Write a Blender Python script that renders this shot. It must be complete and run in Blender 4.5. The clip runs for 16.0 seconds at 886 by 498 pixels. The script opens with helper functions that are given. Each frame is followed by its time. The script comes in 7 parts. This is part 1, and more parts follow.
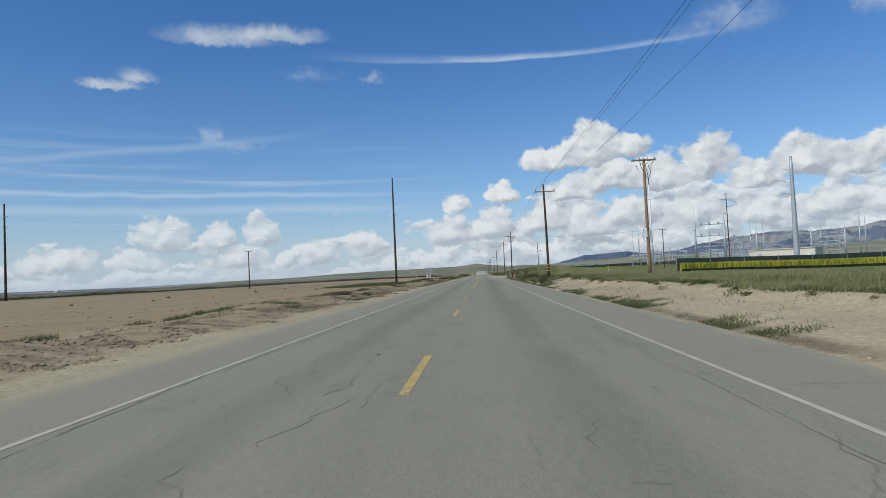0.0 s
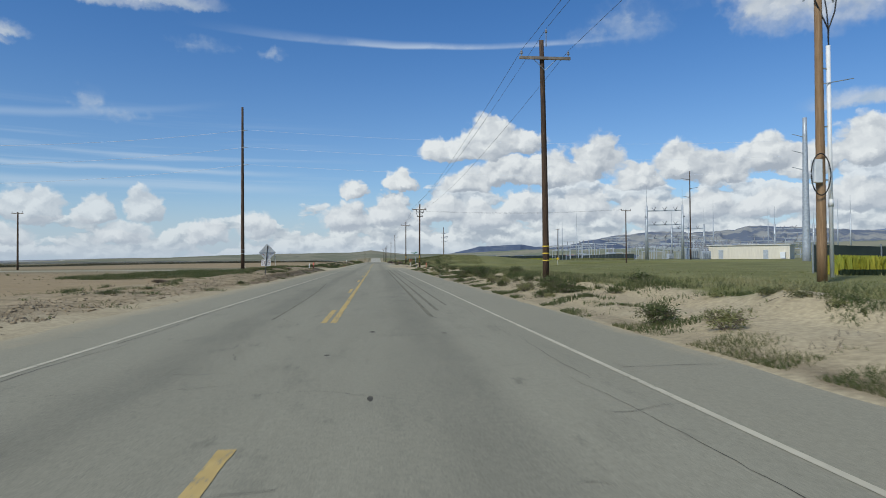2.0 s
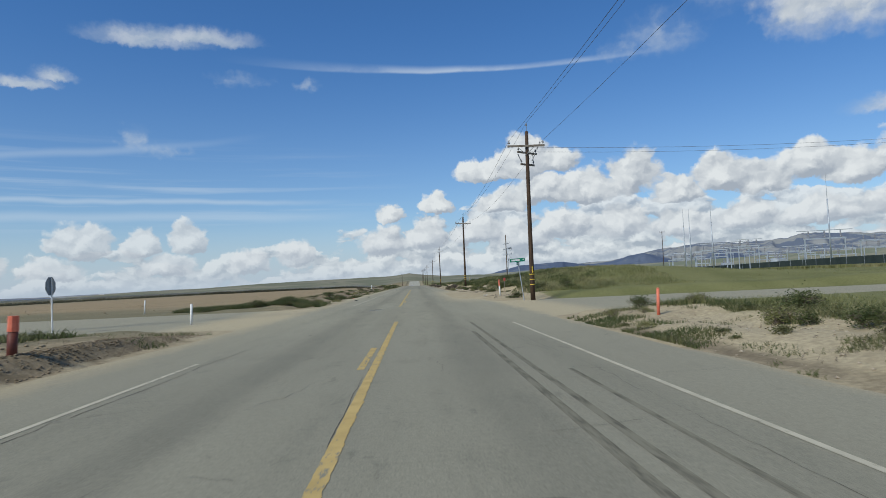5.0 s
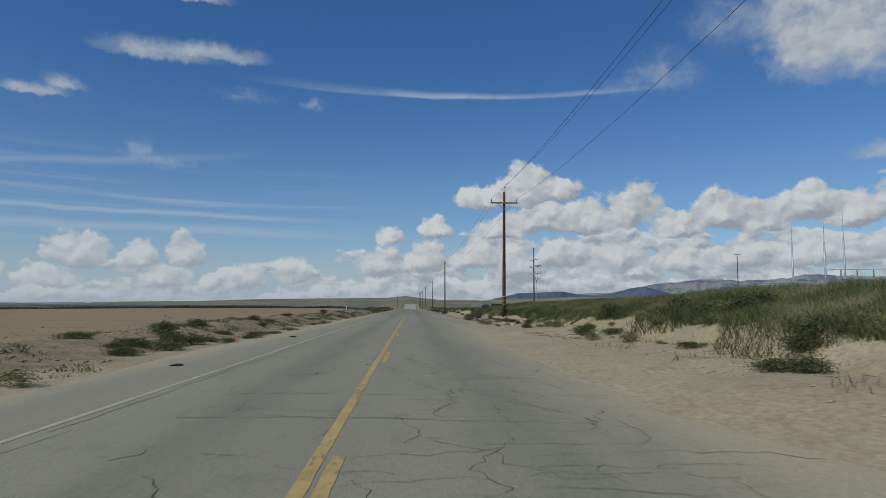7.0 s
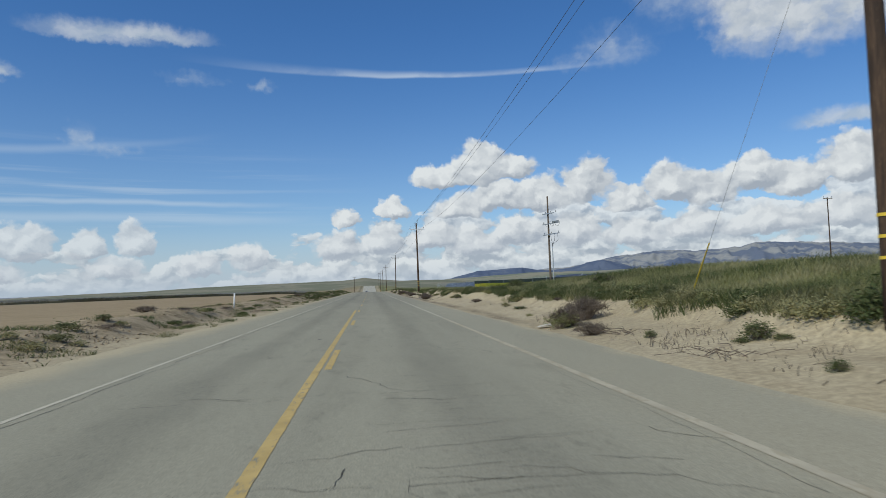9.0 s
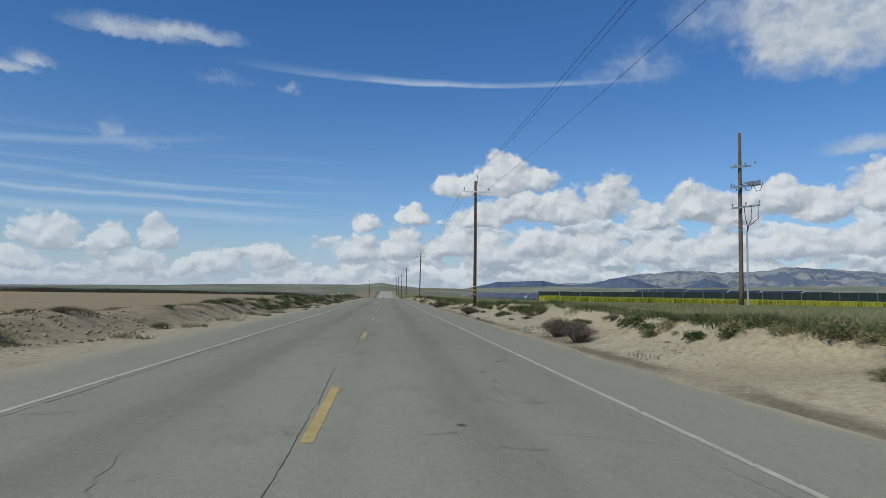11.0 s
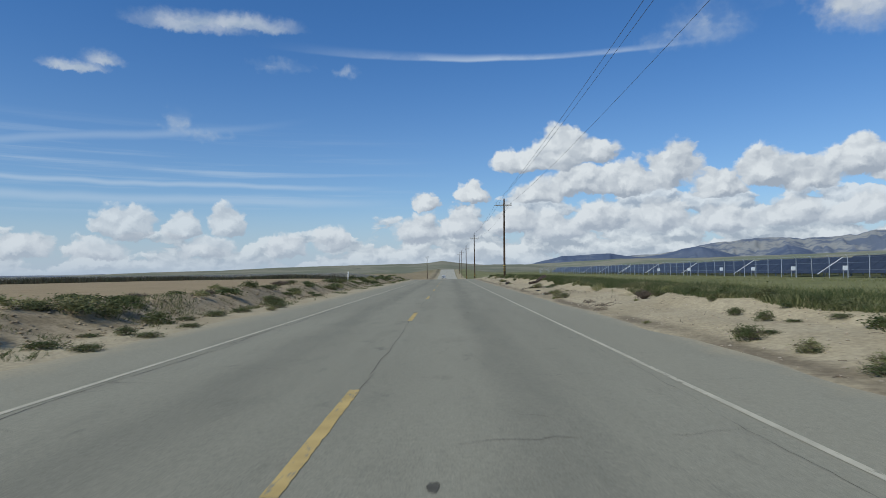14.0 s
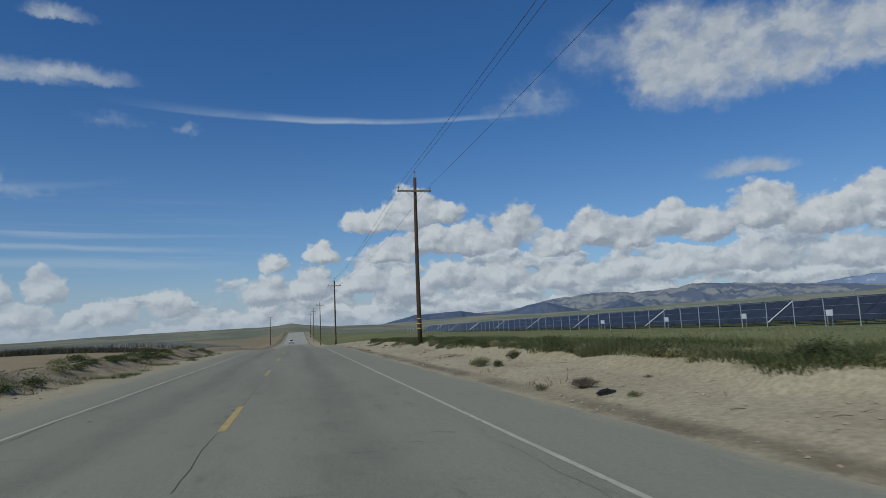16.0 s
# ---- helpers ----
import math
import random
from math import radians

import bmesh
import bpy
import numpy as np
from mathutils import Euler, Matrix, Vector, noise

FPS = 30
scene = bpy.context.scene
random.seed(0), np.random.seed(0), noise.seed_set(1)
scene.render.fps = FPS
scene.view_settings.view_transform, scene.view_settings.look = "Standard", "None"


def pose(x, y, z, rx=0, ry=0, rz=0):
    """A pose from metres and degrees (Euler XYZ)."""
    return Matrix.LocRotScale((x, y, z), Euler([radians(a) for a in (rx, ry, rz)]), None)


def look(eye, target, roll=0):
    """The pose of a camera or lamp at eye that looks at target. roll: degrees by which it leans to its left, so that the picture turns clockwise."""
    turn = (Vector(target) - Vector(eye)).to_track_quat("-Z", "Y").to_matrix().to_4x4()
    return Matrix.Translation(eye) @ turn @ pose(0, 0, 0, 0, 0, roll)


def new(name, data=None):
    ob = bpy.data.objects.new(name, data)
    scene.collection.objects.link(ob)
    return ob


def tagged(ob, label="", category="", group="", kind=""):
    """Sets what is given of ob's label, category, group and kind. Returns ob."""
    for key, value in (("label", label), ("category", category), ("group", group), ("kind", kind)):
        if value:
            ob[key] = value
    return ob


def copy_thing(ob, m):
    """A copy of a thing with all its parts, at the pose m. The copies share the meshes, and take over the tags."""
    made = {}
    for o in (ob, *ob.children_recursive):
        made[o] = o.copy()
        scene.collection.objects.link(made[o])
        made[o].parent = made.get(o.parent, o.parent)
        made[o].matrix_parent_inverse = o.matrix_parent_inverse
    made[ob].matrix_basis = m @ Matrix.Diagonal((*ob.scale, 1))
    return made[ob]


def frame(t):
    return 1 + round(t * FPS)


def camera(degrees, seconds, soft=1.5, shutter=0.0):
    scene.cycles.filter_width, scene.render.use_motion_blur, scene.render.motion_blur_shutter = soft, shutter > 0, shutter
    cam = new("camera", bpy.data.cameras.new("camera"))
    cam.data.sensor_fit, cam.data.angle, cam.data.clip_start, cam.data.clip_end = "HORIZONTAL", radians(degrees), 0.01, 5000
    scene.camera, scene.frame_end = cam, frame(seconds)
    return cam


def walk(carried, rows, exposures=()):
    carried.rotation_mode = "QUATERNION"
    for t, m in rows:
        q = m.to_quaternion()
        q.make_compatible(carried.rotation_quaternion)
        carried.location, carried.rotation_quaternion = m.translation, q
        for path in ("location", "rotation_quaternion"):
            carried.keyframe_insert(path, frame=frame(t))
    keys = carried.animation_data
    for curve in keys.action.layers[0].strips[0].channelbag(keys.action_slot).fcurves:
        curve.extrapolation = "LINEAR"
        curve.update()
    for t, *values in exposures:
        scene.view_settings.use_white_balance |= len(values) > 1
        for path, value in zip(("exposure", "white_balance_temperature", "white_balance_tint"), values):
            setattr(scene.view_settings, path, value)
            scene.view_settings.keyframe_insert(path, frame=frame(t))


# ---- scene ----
cam = camera(68.81, 16.0, soft=0.85, shutter=0.07)
PATH = [
    (0.0, pose(0.91, 0.00, 1.36, 92.26, 2.61, 3.42)),
    (0.5, pose(0.83, 11.71, 1.37, 91.94, 2.07, 2.59)),
    (1.0, pose(0.88, 23.42, 1.41, 93.97, 0.31, 1.66)),
    (1.5, pose(0.92, 35.14, 1.36, 91.53, 1.40, -2.86)),
    (2.0, pose(1.02, 46.88, 1.35, 90.93, 0.37, -5.86)),
    (2.5, pose(1.05, 58.49, 1.35, 91.48, 0.58, -4.32)),
    (3.0, pose(1.05, 69.83, 1.36, 92.11, 0.67, -3.13)),
    (3.5, pose(1.00, 80.98, 1.33, 92.52, 1.71, -2.76)),
    (4.0, pose(0.99, 92.13, 1.32, 91.47, 2.90, -2.79)),
    (4.2, pose(0.96, 96.58, 1.33, 92.23, 3.22, -2.44)),
    (6.3, pose(0.69, 143.18, 1.40, 93.61, 0.94, -2.66)),
    (6.5, pose(0.68, 147.62, 1.40, 94.08, 1.51, -2.56)),
    (7.0, pose(0.69, 158.66, 1.38, 95.05, -0.29, -2.82)),
    (7.5, pose(0.80, 169.87, 1.38, 93.04, 1.39, -0.61)),
    (8.0, pose(0.84, 181.21, 1.39, 92.78, 2.70, -1.60)),
    (8.5, pose(0.90, 192.67, 1.39, 93.43, 2.32, -4.66)),
    (9.0, pose(0.81, 204.13, 1.39, 93.23, 1.94, -6.42)),
    (9.2, pose(0.79, 208.71, 1.35, 92.95, 2.26, -5.98)),
    (11.3, pose(0.79, 256.72, 1.39, 94.09, -1.28, -4.92)),
    (11.5, pose(0.81, 261.31, 1.42, 93.66, -0.47, -4.11)),
    (12.0, pose(0.90, 272.82, 1.40, 94.07, -1.53, -3.09)),
    (12.5, pose(1.02, 284.49, 1.41, 93.28, -1.28, -1.94)),
    (13.0, pose(1.11, 296.43, 1.39, 93.57, -1.03, -0.85)),
    (13.5, pose(1.13, 308.73, 1.41, 93.63, -0.26, 0.72)),
    (14.0, pose(1.11, 321.24, 1.36, 92.02, 0.75, 0.51)),
    (14.5, pose(1.20, 333.95, 1.42, 95.12, 3.13, -5.27)),
    (15.0, pose(1.22, 346.74, 1.41, 96.93, 3.29, -13.22)),
    (15.5, pose(1.21, 359.01, 1.43, 96.61, 2.84, -14.77)),
    (16.0, pose(1.18, 371.24, 1.43, 96.97, 2.65, -12.55)),
]
WB = ((6130, 7), (5960, 7), (5860, 6))      # kelvin and tint: at first, past ten seconds, at the end
STOPS = [(0, 0.03), (0.5, -0.05), (1.0, -0.38), (1.5, 0.03), (2, 0.03), (4.2, 0), (6.3, 0.05), (6.6, 0), (7.0, -0.4), (7.5, 0), (8, -0.02), (9.2, -0.03), (11.5, -0.2), (12, -0.25), (12.5, -0.03), (13.0, -0.17), (13.5, -0.15), (14, -0.06), (14.5, -0.02), (14.8, -0.3), (15.1, -0.45), (16, -0.48)]
walk(cam, PATH, [(t, s, *WB[(t > 10) + (t > 14.6)]) for t, s in STOPS])

# ---------------------------------------------------------------- world, sun
SUN_AZ, SUN_EL = -132.0, 46.0      # degrees from the road's direction, and above the horizon


def node(nt, kind, **kw):
    n = nt.nodes.new(kind)
    for k, v in kw.items():
        if k == "op":
            n.operation = v
        elif k == "blend":
            n.blend_type = v
        elif k == "kind":
            n.data_type = v
    return n


def setin(nt, n, key, v):
    if v is None:
        return
    if hasattr(v, "is_output"):
        nt.links.new(v, n.inputs[key])
    else:
        n.inputs[key].default_value = v


def mth(nt, op, a, b=None, c=None, clamp=False):
    n = node(nt, "ShaderNodeMath", op=op)
    n.use_clamp = clamp
    for i, v in enumerate((a, b, c)):
        setin(nt, n, i, v)
    return n.outputs[0]


def vec(nt, op, a, b=None):
    n = node(nt, "ShaderNodeVectorMath", op=op)
    setin(nt, n, 0, a)
    setin(nt, n, 1, b)
    return n.outputs["Value"] if op == "LENGTH" else n.outputs[0]


def ramp(nt, v, lo, hi, a=0.0, b=1.0, smooth=True):
    n = node(nt, "ShaderNodeMapRange")
    n.interpolation_type = "SMOOTHSTEP" if smooth else "LINEAR"
    for k, w in zip(range(5), (v, lo, hi, a, b)):
        setin(nt, n, k, w)
    return n.outputs[0]


def mixc(nt, f, a, b, blend="MIX"):
    n = nt.nodes.new("ShaderNodeMix")
    n.data_type, n.blend_type = "RGBA", blend
    setin(nt, n, 0, f)
    setin(nt, n, 6, a if hasattr(a, "is_output") else (*a, 1))
    setin(nt, n, 7, b if hasattr(b, "is_output") else (*b, 1))
    return n.outputs[2]


def noise_of(nt, p, scale, detail=4.0, rough=0.55, out=0, distort=0.0):
    n = nt.nodes.new("ShaderNodeTexNoise")
    setin(nt, n, "Vector", p)
    n.inputs["Scale"].default_value, n.inputs["Detail"].default_value = scale, detail
    n.inputs["Roughness"].default_value, n.inputs["Distortion"].default_value = rough, distort
    return n.outputs[out]


def make_world():
    w = bpy.data.worlds.new("sky")
    scene.world = w
    w.use_nodes = True
    nt = w.node_tree
    nt.nodes.clear()
    tc = nt.nodes.new("ShaderNodeTexCoord")
    sky = nt.nodes.new("ShaderNodeTexSky")
    sky.sky_type, sky.sun_disc = "NISHITA", False
    sky.sun_elevation, sky.sun_rotation = radians(SUN_EL), radians(SUN_AZ)
    sky.altitude, sky.air_density, sky.dust_density, sky.ozone_density = 150, 1.0, 0.6, 2.2
    sep = nt.nodes.new("ShaderNodeSeparateXYZ")
    nt.links.new(tc.outputs["Generated"], sep.inputs[0])
    az = mth(nt, "MULTIPLY", mth(nt, "ARCTAN2", sep.outputs[0], sep.outputs[1]), 57.2958)
    el = mth(nt, "MULTIPLY", mth(nt, "ARCSINE", sep.outputs[2]), 57.2958)
    comb = nt.nodes.new("ShaderNodeCombineXYZ")
    nt.links.new(az, comb.inputs[0])
    nt.links.new(el, comb.inputs[1])
    p = comb.outputs[0]

    # edges of the clouds swell in rounded lobes
    w1 = vec(nt, "SUBTRACT", noise_of(nt, p, 0.42, 2, 0.5, 1), (0.5, 0.5, 0.5))
    w2 = vec(nt, "SUBTRACT", noise_of(nt, p, 1.7, 2, 0.5, 1), (0.5, 0.5, 0.5))
    w3 = vec(nt, "SUBTRACT", noise_of(nt, p, 5.0, 3, 0.6, 1), (0.5, 0.5, 0.5))
    pw = vec(nt, "ADD", p, vec(nt, "ADD", vec(nt, "MULTIPLY", w1, (1.5, 0.9, 0)), vec(nt, "ADD", vec(nt, "MULTIPLY", w2, (0.75, 0.55, 0)), vec(nt, "MULTIPLY", w3, (0.30, 0.26, 0)))))

    def lobes(q):
        f = None
        for scale, k in ((0.50, 0.62), (1.15, 0.30), (2.7, 0.11)):
            v = nt.nodes.new("ShaderNodeTexVoronoi")
            v.feature = "SMOOTH_F1"
            v.inputs["Smoothness"].default_value = 0.30
            v.inputs["Scale"].default_value = scale
            nt.links.new(vec(nt, "MULTIPLY", q, (1, 1.25, 0)), v.inputs["Vector"])
            o = mth(nt, "MULTIPLY", v.outputs["Distance"], k)
            f = o if f is None else mth(nt, "ADD", f, o)
        return f

    def nearest(q, blobs, flat=1.0):
        d = None
        for u, v, a, b in blobs:
            o = vec(nt, "MULTIPLY", vec(nt, "SUBTRACT", q, (u, v - flat * 0.45 * b, 0)), (1 / a, 1 / b / (1 + 0.45 * flat), 0))
            if flat:
                o = vec(nt, "MAXIMUM", o, vec(nt, "MULTIPLY", o, (-1, -2.6, 0)))
            l = vec(nt, "LENGTH", o)
            d = l if d is None else mth(nt, "SMOOTH_MIN", d, l, 0.16)
        return d

    # rows of cumulus, from the horizon up and from the farthest to the nearest
    low_row = [(-34.0, 2.4, 3.6, 1.1), (-28.6, 2.2, 2.8, 1.0), (-20.8, 2.4, 2.6, 1.2), (-14.0, 2.4, 2.2, 1.2), (-10.3, 3.1, 1.9, 1.3), (-2.6, 4.0, 2.4, 1.7), (1.2, 4.4, 2.4, 1.6), (5.4, 4.6, 3.0, 1.4),
               (9.6, 4.0, 3.2, 1.5), (13.2, 4.9, 3.0, 1.6), (18.0, 4.6, 3.4, 1.5), (23.0, 4.2, 3.4, 1.4), (28.0, 4.6, 3.2, 1.5), (33.0, 4.4, 3.4, 1.4), (38.5, 4.8, 3.4, 1.5), (45.0, 4.6, 4.0, 1.6), (53.0, 4.6, 5.0, 1.7), (-45.0, 2.8, 5.0, 1.3)]
    mid_row = [(7.6, 6.9, 2.6, 1.2), (11.6, 7.9, 3.0, 1.6), (15.2, 8.0, 3.2, 1.9), (19.2, 8.9, 2.6, 2.2), (22.8, 7.0, 2.3, 1.3), (26.4, 8.3, 2.6, 1.9), (29.6, 7.2, 2.6, 1.4), (32.4, 8.4, 2.6, 1.7),
               (35.4, 7.6, 2.4, 1.6), (39.4, 8.8, 3.2, 2.2), (43.6, 7.6, 3.0, 1.8), (47.6, 8.4, 3.2, 2.0), (53.0, 7.6, 4.4, 2.2), (-26.7, 4.5, 2.5, 1.6), (-22.5, 4.3, 1.4, 1.5), (-18.9, 4.6, 1.7, 1.6)]
    top_row = [(7.0, 9.8, 3.6, 1.3), (10.0, 10.7, 3.2, 2.1), (12.9, 10.3, 2.7, 1.35), (-1.9, 6.4, 1.6, 1.1), (2.4, 7.2, 1.75, 1.25)]
    pale = [(-21.6, 20.0, 4.2, 0.95), (-17.8, 20.4, 4.2, 0.85), (-30.2, 15.9, 2.0, 0.6), (-28.4, 16.6, 1.5, 0.75), (38.4, 11.5, 2.8, 0.85), (40.2, 11.5, 2.0, 0.7), (-18.4, 24.6, 2.2, 0.7)]
    veils = [(-22.8, 12.5, 1.1, 1.2), (-20.6, 11.6, 1.6, 0.6), (-14.6, 17.5, 2.2, 0.6), (-8.8, 17.2, 1.4, 0.5),
             (27.6, 22.8, 3.6, 2.4), (22.4, 19.6, 3.2, 1.7), (19.4, 18.7, 2.4, 0.8), (-44.0, 17.0, 4.0, 1.2)]
    sheets = [(34.0, 21.6, 4.6, 4.2), (38.0, 20.8, 5.0, 3.8), (43.0, 20.6, 5.0, 3.2), (48.5, 20.0, 6.0, 2.4)]
    sunward = vec(nt, "ADD", pw, (-0.34, 0.52, 0))
    l1, l2 = lobes(pw), lobes(sunward)
    puff = mth(nt, "SUBTRACT", l2, l1)
    r1 = noise_of(nt, pw, 0.5, 3, 0.5)
    r2 = noise_of(nt, vec(nt, "ADD", pw, (-0.40, 0.55, 0)), 0.5, 3, 0.5)
    relief = mth(nt, "SUBTRACT", r1, r2)
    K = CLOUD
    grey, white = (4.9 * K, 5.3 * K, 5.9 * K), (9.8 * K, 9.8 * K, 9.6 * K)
    thin_side = ramp(nt, az, -14.0, 0.0, 0.84, 1.0)

    def row(blobs, crisp, base):
        """One row: how dense it is, and its colour, bright towards the sun and grey beneath."""
        d, e = nearest(pw, blobs), nearest(sunward, blobs)
        dense = mth(nt, "MULTIPLY", ramp(nt, mth(nt, "MULTIPLY_ADD", l1, 0.70, d), 1.36, 1.36 - crisp), thin_side)
        lift = mth(nt, "SUBTRACT", e, d)
        lit = mth(nt, "MULTIPLY_ADD", relief, 1.1, mth(nt, "MULTIPLY_ADD", puff, 1.25, mth(nt, "MULTIPLY_ADD", lift, 1.25, base)), clamp=True)
        return dense, mixc(nt, lit, grey, white)

    # haze-bound bank of small cumulus along the horizon, higher on one side
    tall = ramp(nt, az, -14.0, 12.0, 4.0, 8.0)
    q = vec(nt, "MULTIPLY", pw, (0.21, 0.52, 1))
    b1 = mth(nt, "SUBTRACT", noise_of(nt, q, 1.0, 3, 0.5), mth(nt, "MULTIPLY_ADD", l1, 0.18, -0.085))
    rel = mth(nt, "DIVIDE", el, tall)
    thr = mth(nt, "MULTIPLY_ADD", mth(nt, "POWER", mth(nt, "MAXIMUM", rel, 0.0), 2.6), 0.22, ramp(nt, az, -12.0, 4.0, 0.40, 0.30))
    bank = mth(nt, "MULTIPLY", ramp(nt, mth(nt, "SUBTRACT", b1, thr), 0.0, 0.07), mth(nt, "MULTIPLY", ramp(nt, el, -0.5, 0.8), thin_side))
    b2 = mth(nt, "SUBTRACT", noise_of(nt, vec(nt, "ADD", q, (-0.07, 0.24, 0)), 1.0, 3, 0.5), mth(nt, "MULTIPLY_ADD", l2, 0.18, -0.085))
    lit_b = mth(nt, "MULTIPLY_ADD", puff, 0.9, mth(nt, "MULTIPLY_ADD", mth(nt, "SUBTRACT", b1, b2), 4.4, 0.52), clamp=True)
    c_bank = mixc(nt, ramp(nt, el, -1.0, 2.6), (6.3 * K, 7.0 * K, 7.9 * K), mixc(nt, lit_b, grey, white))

    soft = vec(nt, "ADD", p, vec(nt, "ADD", vec(nt, "MULTIPLY", w1, (3.0, 1.3, 0)), vec(nt, "MULTIPLY", w2, (1.9, 1.0, 0))))
    wisp = noise_of(nt, vec(nt, "MULTIPLY", pw, (0.14, 0.42, 1)), 1.0, 5, 0.6)
    fluff = noise_of(nt, vec(nt, "MULTIPLY", pw, (0.30, 0.42, 1)), 1.0, 4, 0.55)
    veil = mth(nt, "MULTIPLY", ramp(nt, nearest(soft, veils, 0.0), 1.35, 0.0), ramp(nt, fluff, 0.36, 0.66, 0.15, 0.85))
    broad = mth(nt, "MULTIPLY", ramp(nt, mth(nt, "MULTIPLY_ADD", l1, 0.30, nearest(soft, sheets, 0.0)), 1.40, 0.72), ramp(nt, fluff, 0.30, 0.56, 0.55, 1.0))
    light_cloud = mth(nt, "MULTIPLY", ramp(nt, mth(nt, "MULTIPLY_ADD", l1, 0.22, nearest(pw, pale, 0.25)), 1.55, 0.35), ramp(nt, wisp, 0.30, 0.58, 0.36, 0.78))

    # thin streaks: one long bowed trail with a sharp lower edge, and faint bands low on one side
    bow = mth(nt, "MULTIPLY_ADD", mth(nt, "POWER", mth(nt, "MULTIPLY", mth(nt, "ADD", az, -12.0), 0.04), 2.0), 0.62, 18.08)
    off = mth(nt, "SUBTRACT", mth(nt, "ADD", el, mth(nt, "MULTIPLY", mth(nt, "SUBTRACT", noise_of(nt, p, 0.16, 2), 0.5), 0.3)), bow)
    body = mth(nt, "MULTIPLY", ramp(nt, off, -0.14, 0.08), ramp(nt, off, ramp(nt, az, 14.0, -14.0, 0.50, 0.95), 0.04))
    trail = mth(nt, "MULTIPLY", mth(nt, "MULTIPLY", body, mth(nt, "MULTIPLY", ramp(nt, az, -17.0, 8.0), ramp(nt, az, 24.0, 10.0))), ramp(nt, wisp, 0.3, 0.6, 0.30, 0.62))
    st = noise_of(nt, vec(nt, "MULTIPLY", p, (0.035, 1.1, 1)), 1.0, 5, 0.6)
    low = mth(nt, "MULTIPLY", mth(nt, "MULTIPLY", ramp(nt, el, 4.0, 6.5), ramp(nt, el, 13.5, 8.0)), ramp(nt, az, 2.0, -16.0))
    streak = mth(nt, "MULTIPLY", mth(nt, "MULTIPLY", ramp(nt, st, 0.46, 0.72), low), 0.4)
    ripple = mth(nt, "MULTIPLY", mth(nt, "SUBTRACT", noise_of(nt, p, 0.13, 2), 0.5), 0.8)
    for e0, slope, wide, far_side, k in ((7.35, -0.004, 0.34, -3.0, 0.42), (6.2, 0.0, 0.62, -1.0, 0.34), (14.6, 0.128, 0.5, -11.0, 0.24)):
        o = mth(nt, "ABSOLUTE", mth(nt, "SUBTRACT", mth(nt, "ADD", el, ripple), mth(nt, "MULTIPLY_ADD", az, slope, e0)))
        line = mth(nt, "MULTIPLY", ramp(nt, o, wide, 0.0), mth(nt, "MULTIPLY", ramp(nt, az, far_side, far_side - 14.0), k))
        streak = mth(nt, "MAXIMUM", streak, line)

    tint = mixc(nt, ramp(nt, el, 2.0, 24.0), (0.80, 0.91, 1.06), (0.46, 0.76, 1.08))
    out = mixc(nt, 1.0, sky.outputs[0], tint, "MULTIPLY")
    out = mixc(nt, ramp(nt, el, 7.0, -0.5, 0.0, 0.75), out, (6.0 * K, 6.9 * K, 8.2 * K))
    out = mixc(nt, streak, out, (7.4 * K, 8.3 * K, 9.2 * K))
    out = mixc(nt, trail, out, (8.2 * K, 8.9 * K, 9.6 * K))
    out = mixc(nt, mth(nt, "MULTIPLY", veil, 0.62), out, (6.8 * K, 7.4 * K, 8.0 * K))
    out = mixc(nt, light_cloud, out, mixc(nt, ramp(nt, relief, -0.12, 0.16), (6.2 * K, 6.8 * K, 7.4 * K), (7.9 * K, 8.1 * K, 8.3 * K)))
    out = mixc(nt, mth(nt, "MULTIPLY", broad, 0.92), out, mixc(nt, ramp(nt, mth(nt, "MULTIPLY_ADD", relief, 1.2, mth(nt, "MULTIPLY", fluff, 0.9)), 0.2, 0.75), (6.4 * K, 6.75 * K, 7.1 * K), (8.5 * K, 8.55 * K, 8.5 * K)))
    out = mixc(nt, mth(nt, "MULTIPLY", bank, 0.88), out, c_bank)
    for blobs, crisp, base in ((low_row, 0.30, 0.48), (mid_row, 0.24, 0.49), (top_row, 0.24, 0.52)):
        dense, colour = row(blobs, crisp, base)
        haze = ramp(nt, el, 7.0, 0.0, 0.0, 0.38)
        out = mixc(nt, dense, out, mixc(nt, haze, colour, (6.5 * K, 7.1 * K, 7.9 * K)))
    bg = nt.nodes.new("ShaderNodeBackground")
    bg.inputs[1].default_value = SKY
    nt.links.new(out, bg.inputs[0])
    o = nt.nodes.new("ShaderNodeOutputWorld")
    nt.links.new(bg.outputs[0], o.inputs[0])


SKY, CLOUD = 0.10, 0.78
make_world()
sun = bpy.data.lights.new("sun", "SUN")
sun.energy, sun.angle, sun.color = 3.2, radians(11), (1.0, 0.93, 0.80)
so = new("sun", sun)
so.matrix_world = look((math.sin(radians(SUN_AZ)) * 100, math.cos(radians(SUN_AZ)) * 100, 100 * math.tan(radians(SUN_EL))), (0, 0, 0))
scene.view_settings.exposure = 0.0

# ---------------------------------------------------------------- materials


